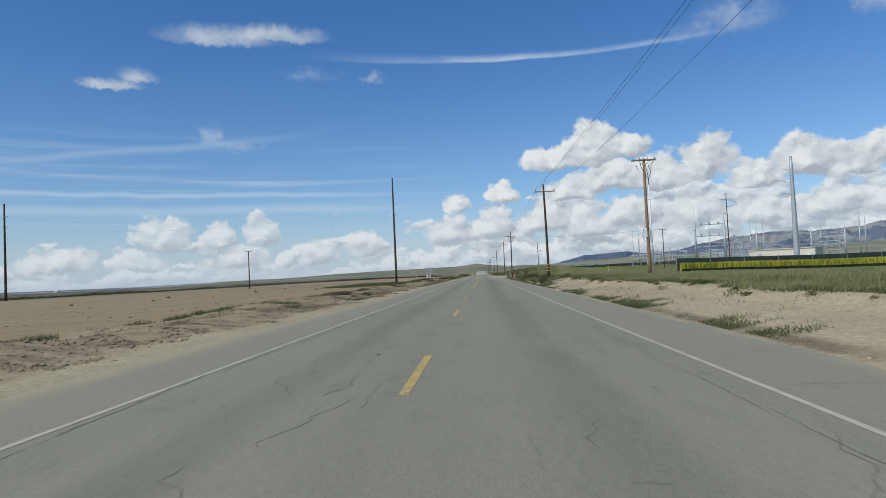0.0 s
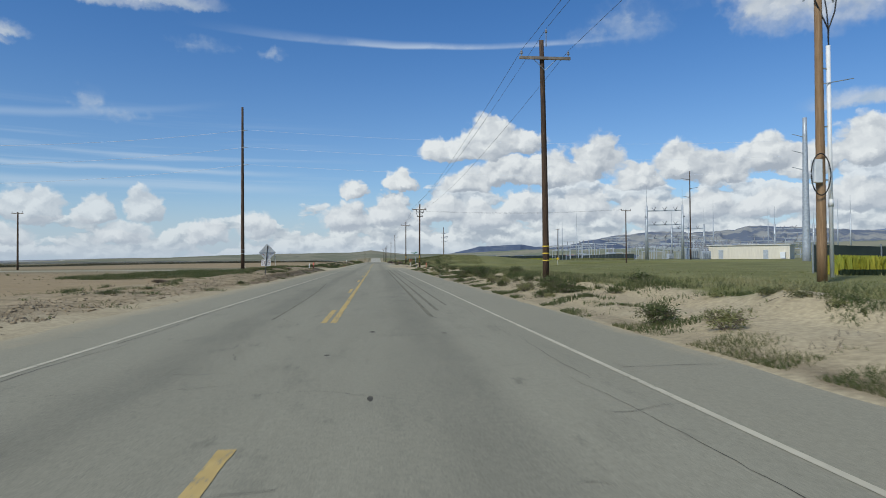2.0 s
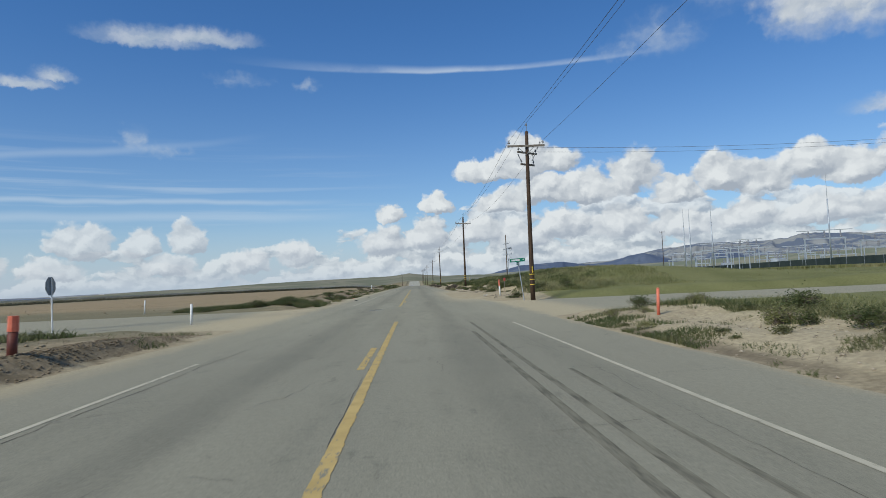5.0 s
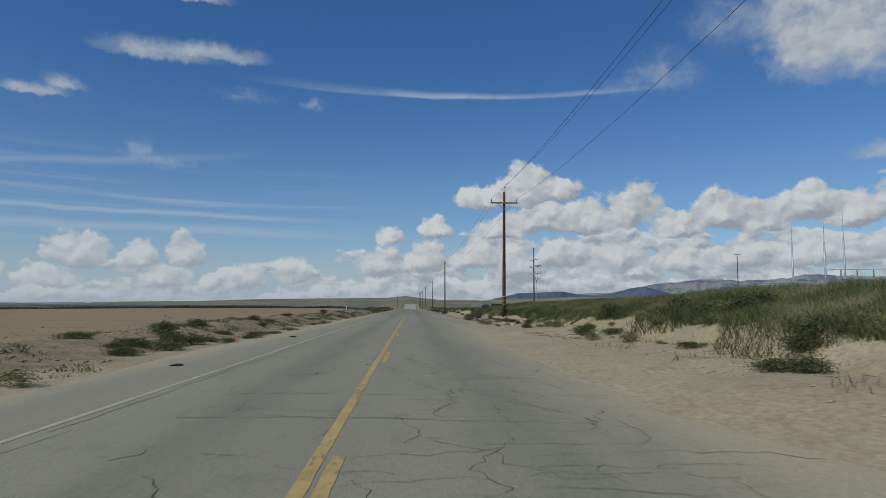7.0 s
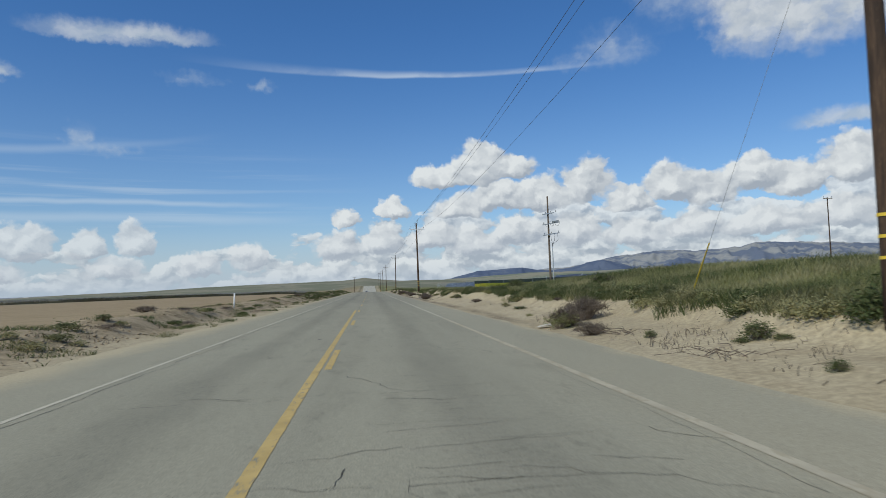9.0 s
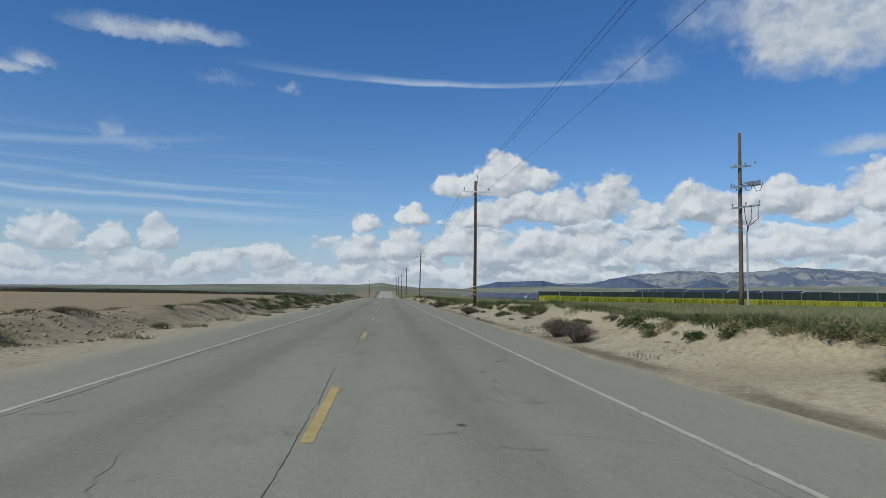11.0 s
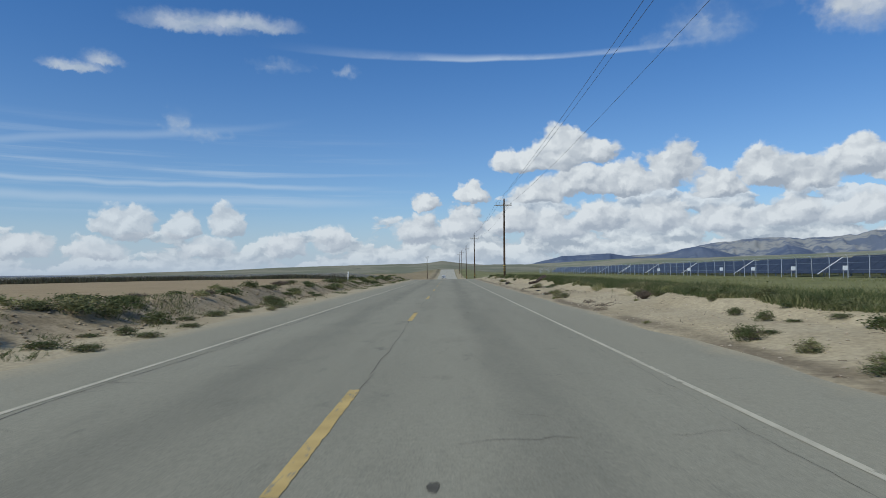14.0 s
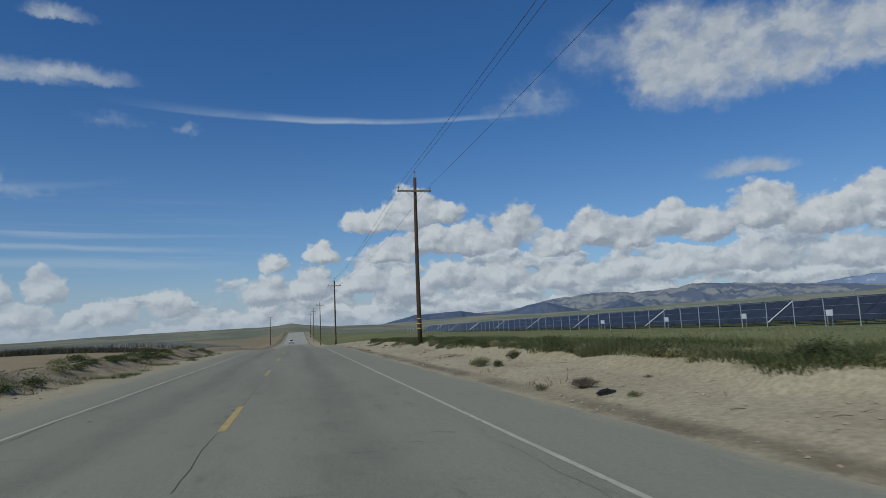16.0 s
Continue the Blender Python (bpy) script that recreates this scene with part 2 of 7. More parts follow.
def stock(name, cols, scale=3.0, rough=0.85, bump=0.0, bump_scale=None, metal=0.0, spec=0.3, stretch=(1, 1, 1), spread=(0.3, 0.7), vary=0.0, fine=0.0):
    """A principled material whose colour wanders between the given colours; fine adds a second, smaller grain."""
    m = bpy.data.materials.new(name)
    m.use_nodes = True
    nt = m.node_tree
    b = nt.nodes["Principled BSDF"]
    tc = nt.nodes.new("ShaderNodeTexCoord")
    p = vec(nt, "MULTIPLY", tc.outputs["Object"], stretch)
    if vary:
        oi = nt.nodes.new("ShaderNodeObjectInfo")
        p = vec(nt, "ADD", p, mixc(nt, 1.0, (0, 0, 0), oi.outputs["Random"]))
    f = noise_of(nt, p, scale, 6, 0.6)
    c = mixc(nt, ramp(nt, f, *spread), cols[0], cols[1])
    if len(cols) > 2:
        c = mixc(nt, ramp(nt, noise_of(nt, p, scale * 4.3, 5, 0.65), 0.56, 0.75), c, cols[2])
    if fine:
        g = noise_of(nt, p, scale * 23, 3, 0.6)
        c = mixc(nt, fine, c, mixc(nt, ramp(nt, g, 0.3, 0.7), (0.2, 0.2, 0.2), (0.9, 0.9, 0.9)), "OVERLAY")
    if vary:
        c = mixc(nt, 1.0, c, mixc(nt, oi.outputs["Random"], (1 - vary,) * 3, (1, 1, 1)), "MULTIPLY")
    nt.links.new(c, b.inputs["Base Color"])
    b.inputs["Roughness"].default_value, b.inputs["Metallic"].default_value = rough, metal
    b.inputs["Specular IOR Level"].default_value = spec
    if bump:
        bn = nt.nodes.new("ShaderNodeBump")
        bn.inputs["Strength"].default_value, bn.inputs["Distance"].default_value = bump, 0.02
        nt.links.new(noise_of(nt, p, bump_scale or scale * 5, 5, 0.6), bn.inputs["Height"])
        nt.links.new(bn.outputs[0], b.inputs["Normal"])
    return m


def leafy(name, a, b2, tip, rough=0.75):
    """Leaves and blades: colour differs from piece to piece."""
    m = bpy.data.materials.new(name)
    m.use_nodes = True
    nt = m.node_tree
    b = nt.nodes["Principled BSDF"]
    g = nt.nodes.new("ShaderNodeNewGeometry")
    tc = nt.nodes.new("ShaderNodeTexCoord")
    r = g.outputs["Random Per Island"]
    c = mixc(nt, r, a, b2)
    c = mixc(nt, ramp(nt, noise_of(nt, tc.outputs["Object"], 0.35, 4), 0.42, 0.66), c, tip)
    c = mixc(nt, ramp(nt, mth(nt, "FRACT", mth(nt, "MULTIPLY", r, 7.3)), 0.75, 1.0), c, tip)
    nt.links.new(c, b.inputs["Base Color"])
    b.inputs["Roughness"].default_value = rough
    b.inputs["Specular IOR Level"].default_value = 0.2
    tr = nt.nodes.new("ShaderNodeBsdfTranslucent")
    nt.links.new(c, tr.inputs[0])
    mx = nt.nodes.new("ShaderNodeMixShader")
    mx.inputs[0].default_value = 0.35
    nt.links.new(b.outputs[0], mx.inputs[1])
    nt.links.new(tr.outputs[0], mx.inputs[2])
    nt.links.new(mx.outputs[0], nt.nodes["Material Output"].inputs[0])
    return m


def asphalt_material():
    m = bpy.data.materials.new("asphalt")
    m.use_nodes = True
    nt = m.node_tree
    b = nt.nodes["Principled BSDF"]
    tc = nt.nodes.new("ShaderNodeTexCoord")
    p = tc.outputs["Object"]
    sep = nt.nodes.new("ShaderNodeSeparateXYZ")
    nt.links.new(p, sep.inputs[0])
    x, y = sep.outputs[0], sep.outputs[1]
    big = noise_of(nt, vec(nt, "MULTIPLY", p, (0.5, 0.06, 1)), 1.0, 5, 0.6)
    mid = noise_of(nt, vec(nt, "MULTIPLY", p, (1.6, 0.45, 1)), 1.0, 6, 0.65)
    grit = noise_of(nt, p, 55.0, 3, 0.7)
    c = mixc(nt, ramp(nt, big, 0.3, 0.7), ASPH[0], ASPH[1])
    c = mixc(nt, ramp(nt, mid, 0.50, 0.72, 0.0, 0.5), c, ASPH[2])
    blot = noise_of(nt, vec(nt, "MULTIPLY", p, (2.6, 0.9, 1)), 1.0, 5, 0.7)
    c = mixc(nt, ramp(nt, blot, 0.58, 0.74, 0.0, 0.6), c, ASPH[4])
    # worn wheel paths and a dirty middle of each lane
    wob = mth(nt, "MULTIPLY", mth(nt, "SUBTRACT", noise_of(nt, vec(nt, "MULTIPLY", p, (0.0, 0.05, 0)), 1.0, 3), 0.5), 0.8)
    xs = mth(nt, "ADD", x, wob)
    for x0, wd, k in ((1.9, 0.62, 0.58), (0.85, 0.35, -0.35), (3.0, 0.30, -0.3), (-1.7, 0.6, 0.6), (-0.7, 0.3, -0.3), (-2.7, 0.3, -0.3)):
        f = ramp(nt, mth(nt, "ABSOLUTE", mth(nt, "SUBTRACT", xs, x0)), wd, wd * 0.2, 0.0, abs(k))
        c = mixc(nt, mth(nt, "MULTIPLY", f, ramp(nt, mid, 0.25, 0.6, 0.5, 1.0)), c, ASPH[2] if k > 0 else ASPH[1])
    # shoulders are paler, dusted with sand towards their edges
    sh = mth(nt, "MAXIMUM", ramp(nt, x, 3.5, 4.3), ramp(nt, x, -3.2, -3.9))
    c = mixc(nt, mth(nt, "MULTIPLY", sh, 0.55), c, ASPH[3])
    edge = mth(nt, "MAXIMUM", ramp(nt, mth(nt, "ADD", x, mth(nt, "MULTIPLY", mid, 1.6)), 6.1, 6.9), ramp(nt, mth(nt, "SUBTRACT", x, mth(nt, "MULTIPLY", mid, 1.6)), -5.2, -6.6))
    c = mixc(nt, mth(nt, "MULTIPLY", mth(nt, "MULTIPLY", edge, ramp(nt, mth(nt, "ABSOLUTE", x), 9.5, 7.5)), 0.8), c, SAND[1])
    drift = mth(nt, "MULTIPLY", mth(nt, "MULTIPLY", ramp(nt, y, 152.0, 166.0), ramp(nt, y, 222.0, 182.0)), mth(nt, "MULTIPLY", ramp(nt, mth(nt, "ADD", x, mth(nt, "MULTIPLY", mid, 1.8)), 3.3, 5.2), ramp(nt, x, 12.0, 9.0)))
    c = mixc(nt, mth(nt, "MULTIPLY", drift, 0.7), c, SAND[1])
    c = mixc(nt, ramp(nt, y, 600.0, 680.0, 0.0, 0.9), c, (0.40, 0.375, 0.295))
    c = mixc(nt, mth(nt, "MULTIPLY", mth(nt, "MULTIPLY", ramp(nt, y, 125.0, 142.0), ramp(nt, y, 275.0, 240.0)), 0.6), c, mixc(nt, 1.0, c, (1.22, 1.21, 1.17), "MULTIPLY"))
    coarse = noise_of(nt, p, 14.0, 4, 0.7)
    c = mixc(nt, 0.15, c, mixc(nt, ramp(nt, coarse, 0.3, 0.7), (0.25, 0.25, 0.25), (0.78, 0.78, 0.78)), "OVERLAY")
    c = mixc(nt, 0.36, c, mixc(nt, ramp(nt, grit, 0.3, 0.7), (0.25, 0.25, 0.25), (0.78, 0.78, 0.78)), "OVERLAY")
    nt.links.new(c, b.inputs["Base Color"])
    b.inputs["Roughness"].default_value = 0.92
    b.inputs["Specular IOR Level"].default_value = 0.08
    bn = nt.nodes.new("ShaderNodeBump")
    bn.inputs["Strength"].default_value, bn.inputs["Distance"].default_value = 0.35, 0.01
    nt.links.new(mth(nt, "ADD", grit, mth(nt, "MULTIPLY", mid, 1.5)), bn.inputs["Height"])
    nt.links.new(bn.outputs[0], b.inputs["Normal"])
    return m


def worn(name, paint, wear, scale=7.0, below=None):
    """Road paint, cracked and rubbed through to the asphalt below."""
    m = bpy.data.materials.new(name)
    m.use_nodes = True
    nt = m.node_tree
    b = nt.nodes["Principled BSDF"]
    tc = nt.nodes.new("ShaderNodeTexCoord")
    p = tc.outputs["Object"]
    f = mth(nt, "ADD", noise_of(nt, vec(nt, "MULTIPLY", p, (2.2, 0.8, 1)), scale, 6, 0.7), mth(nt, "MULTIPLY", noise_of(nt, vec(nt, "MULTIPLY", p, (0.3, 0.25, 0)), 1.0, 3), 0.5))
    c = mixc(nt, ramp(nt, noise_of(nt, p, 2.2, 5, 0.6), 0.3, 0.7), paint, tuple(v * 0.8 for v in paint))
    nt.links.new(mixc(nt, ramp(nt, f, wear, wear + 0.1), c, below or ASPH[0]), b.inputs["Base Color"])
    b.inputs["Roughness"].default_value = 0.9
    b.inputs["Specular IOR Level"].default_value = 0.1
    return m


def ground_material():
    m = bpy.data.materials.new("open_ground")
    m.use_nodes = True
    nt = m.node_tree
    b = nt.nodes["Principled BSDF"]
    tc = nt.nodes.new("ShaderNodeTexCoord")
    p = tc.outputs["Object"]
    sep = nt.nodes.new("ShaderNodeSeparateXYZ")
    nt.links.new(p, sep.inputs[0])
    x, y = sep.outputs[0], sep.outputs[1]
    n0 = noise_of(nt, p, 0.02, 5, 0.6)
    n1 = noise_of(nt, p, 0.22, 6, 0.6)
    n2 = noise_of(nt, p, 1.3, 6, 0.65)
    n3 = noise_of(nt, p, 9.0, 4, 0.7)
    sand = mixc(nt, ramp(nt, n1, 0.3, 0.7), SAND[0], SAND[1])
    sand = mixc(nt, ramp(nt, n2, 0.50, 0.72, 0, 0.55), sand, SAND[2])
    soil = mixc(nt, ramp(nt, n1, 0.3, 0.7), (0.28, 0.21, 0.115), (0.33, 0.255, 0.145))
    rows = noise_of(nt, vec(nt, "MULTIPLY", p, (2.2, 0.03, 0)), 1.0, 3)
    soil = mixc(nt, ramp(nt, rows, 0.4, 0.7, 0, 0.4), soil, (0.24, 0.175, 0.105))
    clod = mixc(nt, ramp(nt, n2, 0.35, 0.65), (0.22, 0.170, 0.098), (0.36, 0.285, 0.175))
    grass = mixc(nt, ramp(nt, n1, 0.3, 0.7), (0.135, 0.138, 0.050), (0.19, 0.186, 0.075))
    grass = mixc(nt, ramp(nt, n0, 0.45, 0.65, 0, 0.6), grass, (0.20, 0.195, 0.085))
    plain = mixc(nt, ramp(nt, n0, 0.35, 0.62), (0.13, 0.13, 0.075), (0.24, 0.20, 0.12))
    wob = mth(nt, "ADD", mth(nt, "MULTIPLY", mth(nt, "SUBTRACT", n1, 0.5), 3.0), mth(nt, "MULTIPLY", mth(nt, "SUBTRACT", n2, 0.5), 2.2))
    xr = mth(nt, "ADD", x, wob)
    c = mixc(nt, ramp(nt, xr, 8.9, 10.0), sand, grass)
    wash = mth(nt, "MULTIPLY", ramp(nt, mth(nt, "ABSOLUTE", mth(nt, "SUBTRACT", mth(nt, "ADD", x, mth(nt, "MULTIPLY", wob, 0.22)), 6.0)), 0.45, 0.05), ramp(nt, n1, 0.35, 0.6, 0.15, 0.85))
    wash = mth(nt, "MULTIPLY", wash, mth(nt, "SUBTRACT", 1.0, mth(nt, "MULTIPLY", mth(nt, "MULTIPLY", ramp(nt, y, 130.0, 140.0), ramp(nt, y, 235.0, 215.0)), 0.9)))
    c = mixc(nt, wash, c, (0.15, 0.118, 0.075))
    near = mth(nt, "SUBTRACT", xr, mth(nt, "MULTIPLY", mth(nt, "MULTIPLY", ramp(nt, y, 70.0, 84.0), ramp(nt, y, 138.0, 130.0)), 1.0))
    near = mth(nt, "SUBTRACT", near, 0.5)
    c = mixc(nt, mth(nt, "MULTIPLY", ramp(nt, near, -6.6, -8.0), 0.9), c, clod)
    c = mixc(nt, ramp(nt, xr, -10.6, -12.2), c, soil)
    # a narrow band of darker, broken earth along the berm before the crossing
    berm_band = mth(nt, "MULTIPLY", mth(nt, "MULTIPLY", ramp(nt, y, 86.0, 94.0), ramp(nt, y, 136.0, 130.0)), mth(nt, "MULTIPLY", ramp(nt, mth(nt, "MULTIPLY_ADD", wob, 0.12, x), -5.75, -5.95), ramp(nt, mth(nt, "MULTIPLY_ADD", wob, 0.12, x), -6.75, -6.45)))
    c = mixc(nt, mth(nt, "MULTIPLY", berm_band, 0.6), c, mixc(nt, ramp(nt, n2, 0.35, 0.65), (0.125, 0.095, 0.056), (0.20, 0.155, 0.095)))
    green = mth(nt, "MULTIPLY", mth(nt, "MULTIPLY", ramp(nt, y, 112.0, 130.0), ramp(nt, y, 185.0, 166.0)), ramp(nt, xr, -6.0, -10.0))
    c = mixc(nt, mth(nt, "MULTIPLY", green, 0.75), c, plain)
    c = mixc(nt, ramp(nt, mth(nt, "ADD", x, mth(nt, "MULTIPLY", n0, 60.0)), -48.0, -90.0), c, plain)
    far = ramp(nt, mth(nt, "MAXIMUM", mth(nt, "ABSOLUTE", x), mth(nt, "MULTIPLY", y, 0.33)), 170.0, 420.0)
    c = mixc(nt, far, c, mixc(nt, ramp(nt, n0, 0.4, 0.6), (0.105, 0.125, 0.062), (0.20, 0.18, 0.105)))
    c = mixc(nt, 0.3, c, mixc(nt, ramp(nt, n3, 0.3, 0.7), (0.2, 0.2, 0.2), (0.85, 0.85, 0.85)), "OVERLAY")
    nt.links.new(c, b.inputs["Base Color"])
    b.inputs["Roughness"].default_value = 0.95
    b.inputs["Specular IOR Level"].default_value = 0.1
    bn = nt.nodes.new("ShaderNodeBump")
    bn.inputs["Strength"].default_value, bn.inputs["Distance"].default_value = 0.4, 0.05
    nt.links.new(mth(nt, "ADD", mth(nt, "MULTIPLY", n2, 0.5), mth(nt, "MULTIPLY", n3, 0.4)), bn.inputs["Height"])
    nt.links.new(bn.outputs[0], b.inputs["Normal"])
    return m


ASPH = ((0.238, 0.223, 0.163), (0.276, 0.258, 0.188), (0.190, 0.179, 0.133), (0.290, 0.268, 0.192), (0.139, 0.130, 0.098))
SAND = ((0.352, 0.29, 0.177), (0.412, 0.345, 0.218), (0.268, 0.211, 0.126))
M_ROAD, M_GROUND = asphalt_material(), ground_material()
M_WHITE, M_YELLOW = worn("white_road_paint", (0.52, 0.475, 0.35), 0.82), worn("yellow_road_paint", (0.53, 0.385, 0.15), 0.80)
M_CRACK = stock("tar_crack", ((0.075, 0.070, 0.056), (0.135, 0.125, 0.098)), 4, 0.9, spec=0.05)
M_SKID = stock("rubber_mark", ((0.115, 0.107, 0.080), (0.215, 0.200, 0.145)), 1.0, 0.95, stretch=(14, 1.6, 1), spread=(0.32, 0.60), spec=0.04)
M_WOOD = stock("dark_creosoted_wood", ((0.040, 0.027, 0.019), (0.110, 0.068, 0.040), (0.23, 0.145, 0.078)), 2.5, 0.85, 0.5, 12, stretch=(6, 6, 0.5), vary=0.25)
M_WOOD_PALE = stock("weathered_wood", ((0.22, 0.135, 0.07), (0.34, 0.22, 0.12), (0.13, 0.08, 0.05)), 2.5, 0.85, 0.5, 12, stretch=(6, 6, 0.4))
M_WOOD_GREY = stock("greyed_wood", ((0.085, 0.065, 0.048), (0.17, 0.13, 0.095), (0.24, 0.18, 0.12)), 2.5, 0.85, 0.5, 12, stretch=(6, 6, 0.4))
M_ARM = stock("crossarm_wood", ((0.16, 0.13, 0.10), (0.28, 0.24, 0.19)), 3, 0.85, 0.3)
M_ARM_STEEL = stock("pale_crossarm", ((0.62, 0.64, 0.64), (0.74, 0.75, 0.74)), 3, 0.6)
M_STEEL = stock("galvanised_steel", ((0.36, 0.39, 0.41), (0.50, 0.53, 0.55)), 3, 0.5, metal=0.35)
M_STEEL_DARK = stock("dull_steel", ((0.20, 0.22, 0.23), (0.32, 0.34, 0.35)), 3, 0.55, metal=0.3)
M_BLACK = stock("black_rubber", ((0.012, 0.012, 0.013), (0.03, 0.03, 0.03)), 4, 0.6)
M_WIRE = stock("wire", ((0.09, 0.09, 0.095), (0.13, 0.13, 0.14)), 4, 0.5)
M_WIRE_PALE = stock("bright_wire", ((0.80, 0.82, 0.83), (0.88, 0.89, 0.90)), 4, 0.5)
M_GLASSY = stock("porcelain", ((0.20, 0.20, 0.21), (0.33, 0.33, 0.34)), 9, 0.25)
M_BAND = stock("yellow_reflective_band", ((0.66, 0.46, 0.04), (0.75, 0.55, 0.07)), 6, 0.5)
M_PIPE = stock("white_conduit", ((0.68, 0.68, 0.66), (0.78, 0.78, 0.76)), 3, 0.45)
M_POST = stock("white_post_paint", ((0.66, 0.65, 0.60), (0.78, 0.77, 0.73), (0.5, 0.46, 0.38)), 6, 0.6)
M_ORANGE = stock("faded_red_orange", ((0.62, 0.13, 0.07), (0.72, 0.22, 0.13)), 6, 0.6)
M_RED = stock("faded_red_plate", ((0.42, 0.06, 0.05), (0.52, 0.10, 0.08)), 6, 0.6)
M_BROWNPOST = stock("dark_red_post", ((0.10, 0.03, 0.022), (0.17, 0.05, 0.03)), 6, 0.6)
M_SIGNBACK = stock("bare_sign_metal", ((0.40, 0.41, 0.40), (0.53, 0.54, 0.52)), 5, 0.45, metal=0.4)
M_PLATE = stock("white_sign_plate", ((0.66, 0.65, 0.62), (0.76, 0.75, 0.72)), 5, 0.5)
M_SIGNPOST = stock("dark_sign_post", ((0.07, 0.072, 0.062), (0.14, 0.135, 0.115)), 6, 0.7)
M_SCRAWL = stock("faded_spray_paint", ((0.16, 0.06, 0.05), (0.26, 0.10, 0.08)), 8, 0.7)
M_GREEN_SIGN = stock("green_sign", ((0.012, 0.16, 0.095), (0.02, 0.20, 0.12)), 5, 0.45)
M_YELLOW_SIGN = stock("yellow_sign", ((0.70, 0.48, 0.04), (0.78, 0.55, 0.07)), 5, 0.5)
M_BUILDING = stock("cream_cladding", ((0.62, 0.57, 0.46), (0.70, 0.65, 0.53)), 1.2, 0.8, stretch=(4, 4, 0.3))
M_ROOF = stock("pale_roof", ((0.55, 0.54, 0.50), (0.63, 0.62, 0.58)), 2, 0.7)
M_SCREEN = stock("dark_fence_screen", ((0.024, 0.036, 0.032), (0.042, 0.056, 0.048)), 0.6, 0.9)
M_PANEL = stock("solar_glass", ((0.027, 0.031, 0.040), (0.045, 0.050, 0.062)), 0.8, 0.42, spec=0.3)
M_BOX = stock("white_cabinet", ((0.66, 0.68, 0.68), (0.76, 0.77, 0.76)), 4, 0.5)
M_EQUIP = stock("grey_equipment", ((0.34, 0.37, 0.40), (0.50, 0.53, 0.56)), 1.5, 0.55)
M_GRASS = leafy("field_grass", (0.165, 0.175, 0.062), (0.25, 0.25, 0.10), (0.34, 0.31, 0.155))
M_WEED = leafy("green_weed", (0.068, 0.090, 0.030), (0.115, 0.138, 0.052), (0.17, 0.168, 0.075))
M_DRY = leafy("dry_weed", (0.13, 0.105, 0.082), (0.20, 0.163, 0.125), (0.10, 0.080, 0.062), 0.9)
M_STRAW = leafy("dead_straw", (0.23, 0.18, 0.12), (0.31, 0.25, 0.17), (0.17, 0.135, 0.09), 0.9)
M_TWIG = stock("dry_twig", ((0.095, 0.072, 0.052), (0.16, 0.125, 0.09)), 9, 0.9)
M_MUSTARD = leafy("yellow_blossom", (0.46, 0.44, 0.06), (0.54, 0.50, 0.07), (0.34, 0.38, 0.06))
M_HEDGE = leafy("dark_crop", (0.020, 0.036, 0.022), (0.034, 0.052, 0.026), (0.045, 0.062, 0.028))
M_ORCHARD = leafy("bare_orchard", (0.30, 0.29, 0.245), (0.37, 0.355, 0.30), (0.33, 0.315, 0.26))
M_ROCK = stock("broken_concrete", ((0.40, 0.37, 0.31), (0.54, 0.50, 0.43)), 5, 0.9, 0.5)
M_TRASH = stock("white_litter", ((0.66, 0.66, 0.65), (0.8, 0.8, 0.79)), 8, 0.6)
M_CAR = stock("white_car_paint", ((0.66, 0.67, 0.68), (0.72, 0.73, 0.74)), 1, 0.3, spec=0.5)
M_CARGLASS = stock("car_glass", ((0.015, 0.018, 0.022), (0.03, 0.035, 0.04)), 1, 0.08, spec=0.6)
M_LAMP = stock("headlamp_glass", ((0.7, 0.72, 0.75), (0.8, 0.82, 0.85)), 4, 0.15)
M_IRON = stock("cast_iron", ((0.035, 0.035, 0.035), (0.08, 0.075, 0.07)), 9, 0.7, 0.5, metal=0.3)

# ---------------------------------------------------------------- mesh helpers


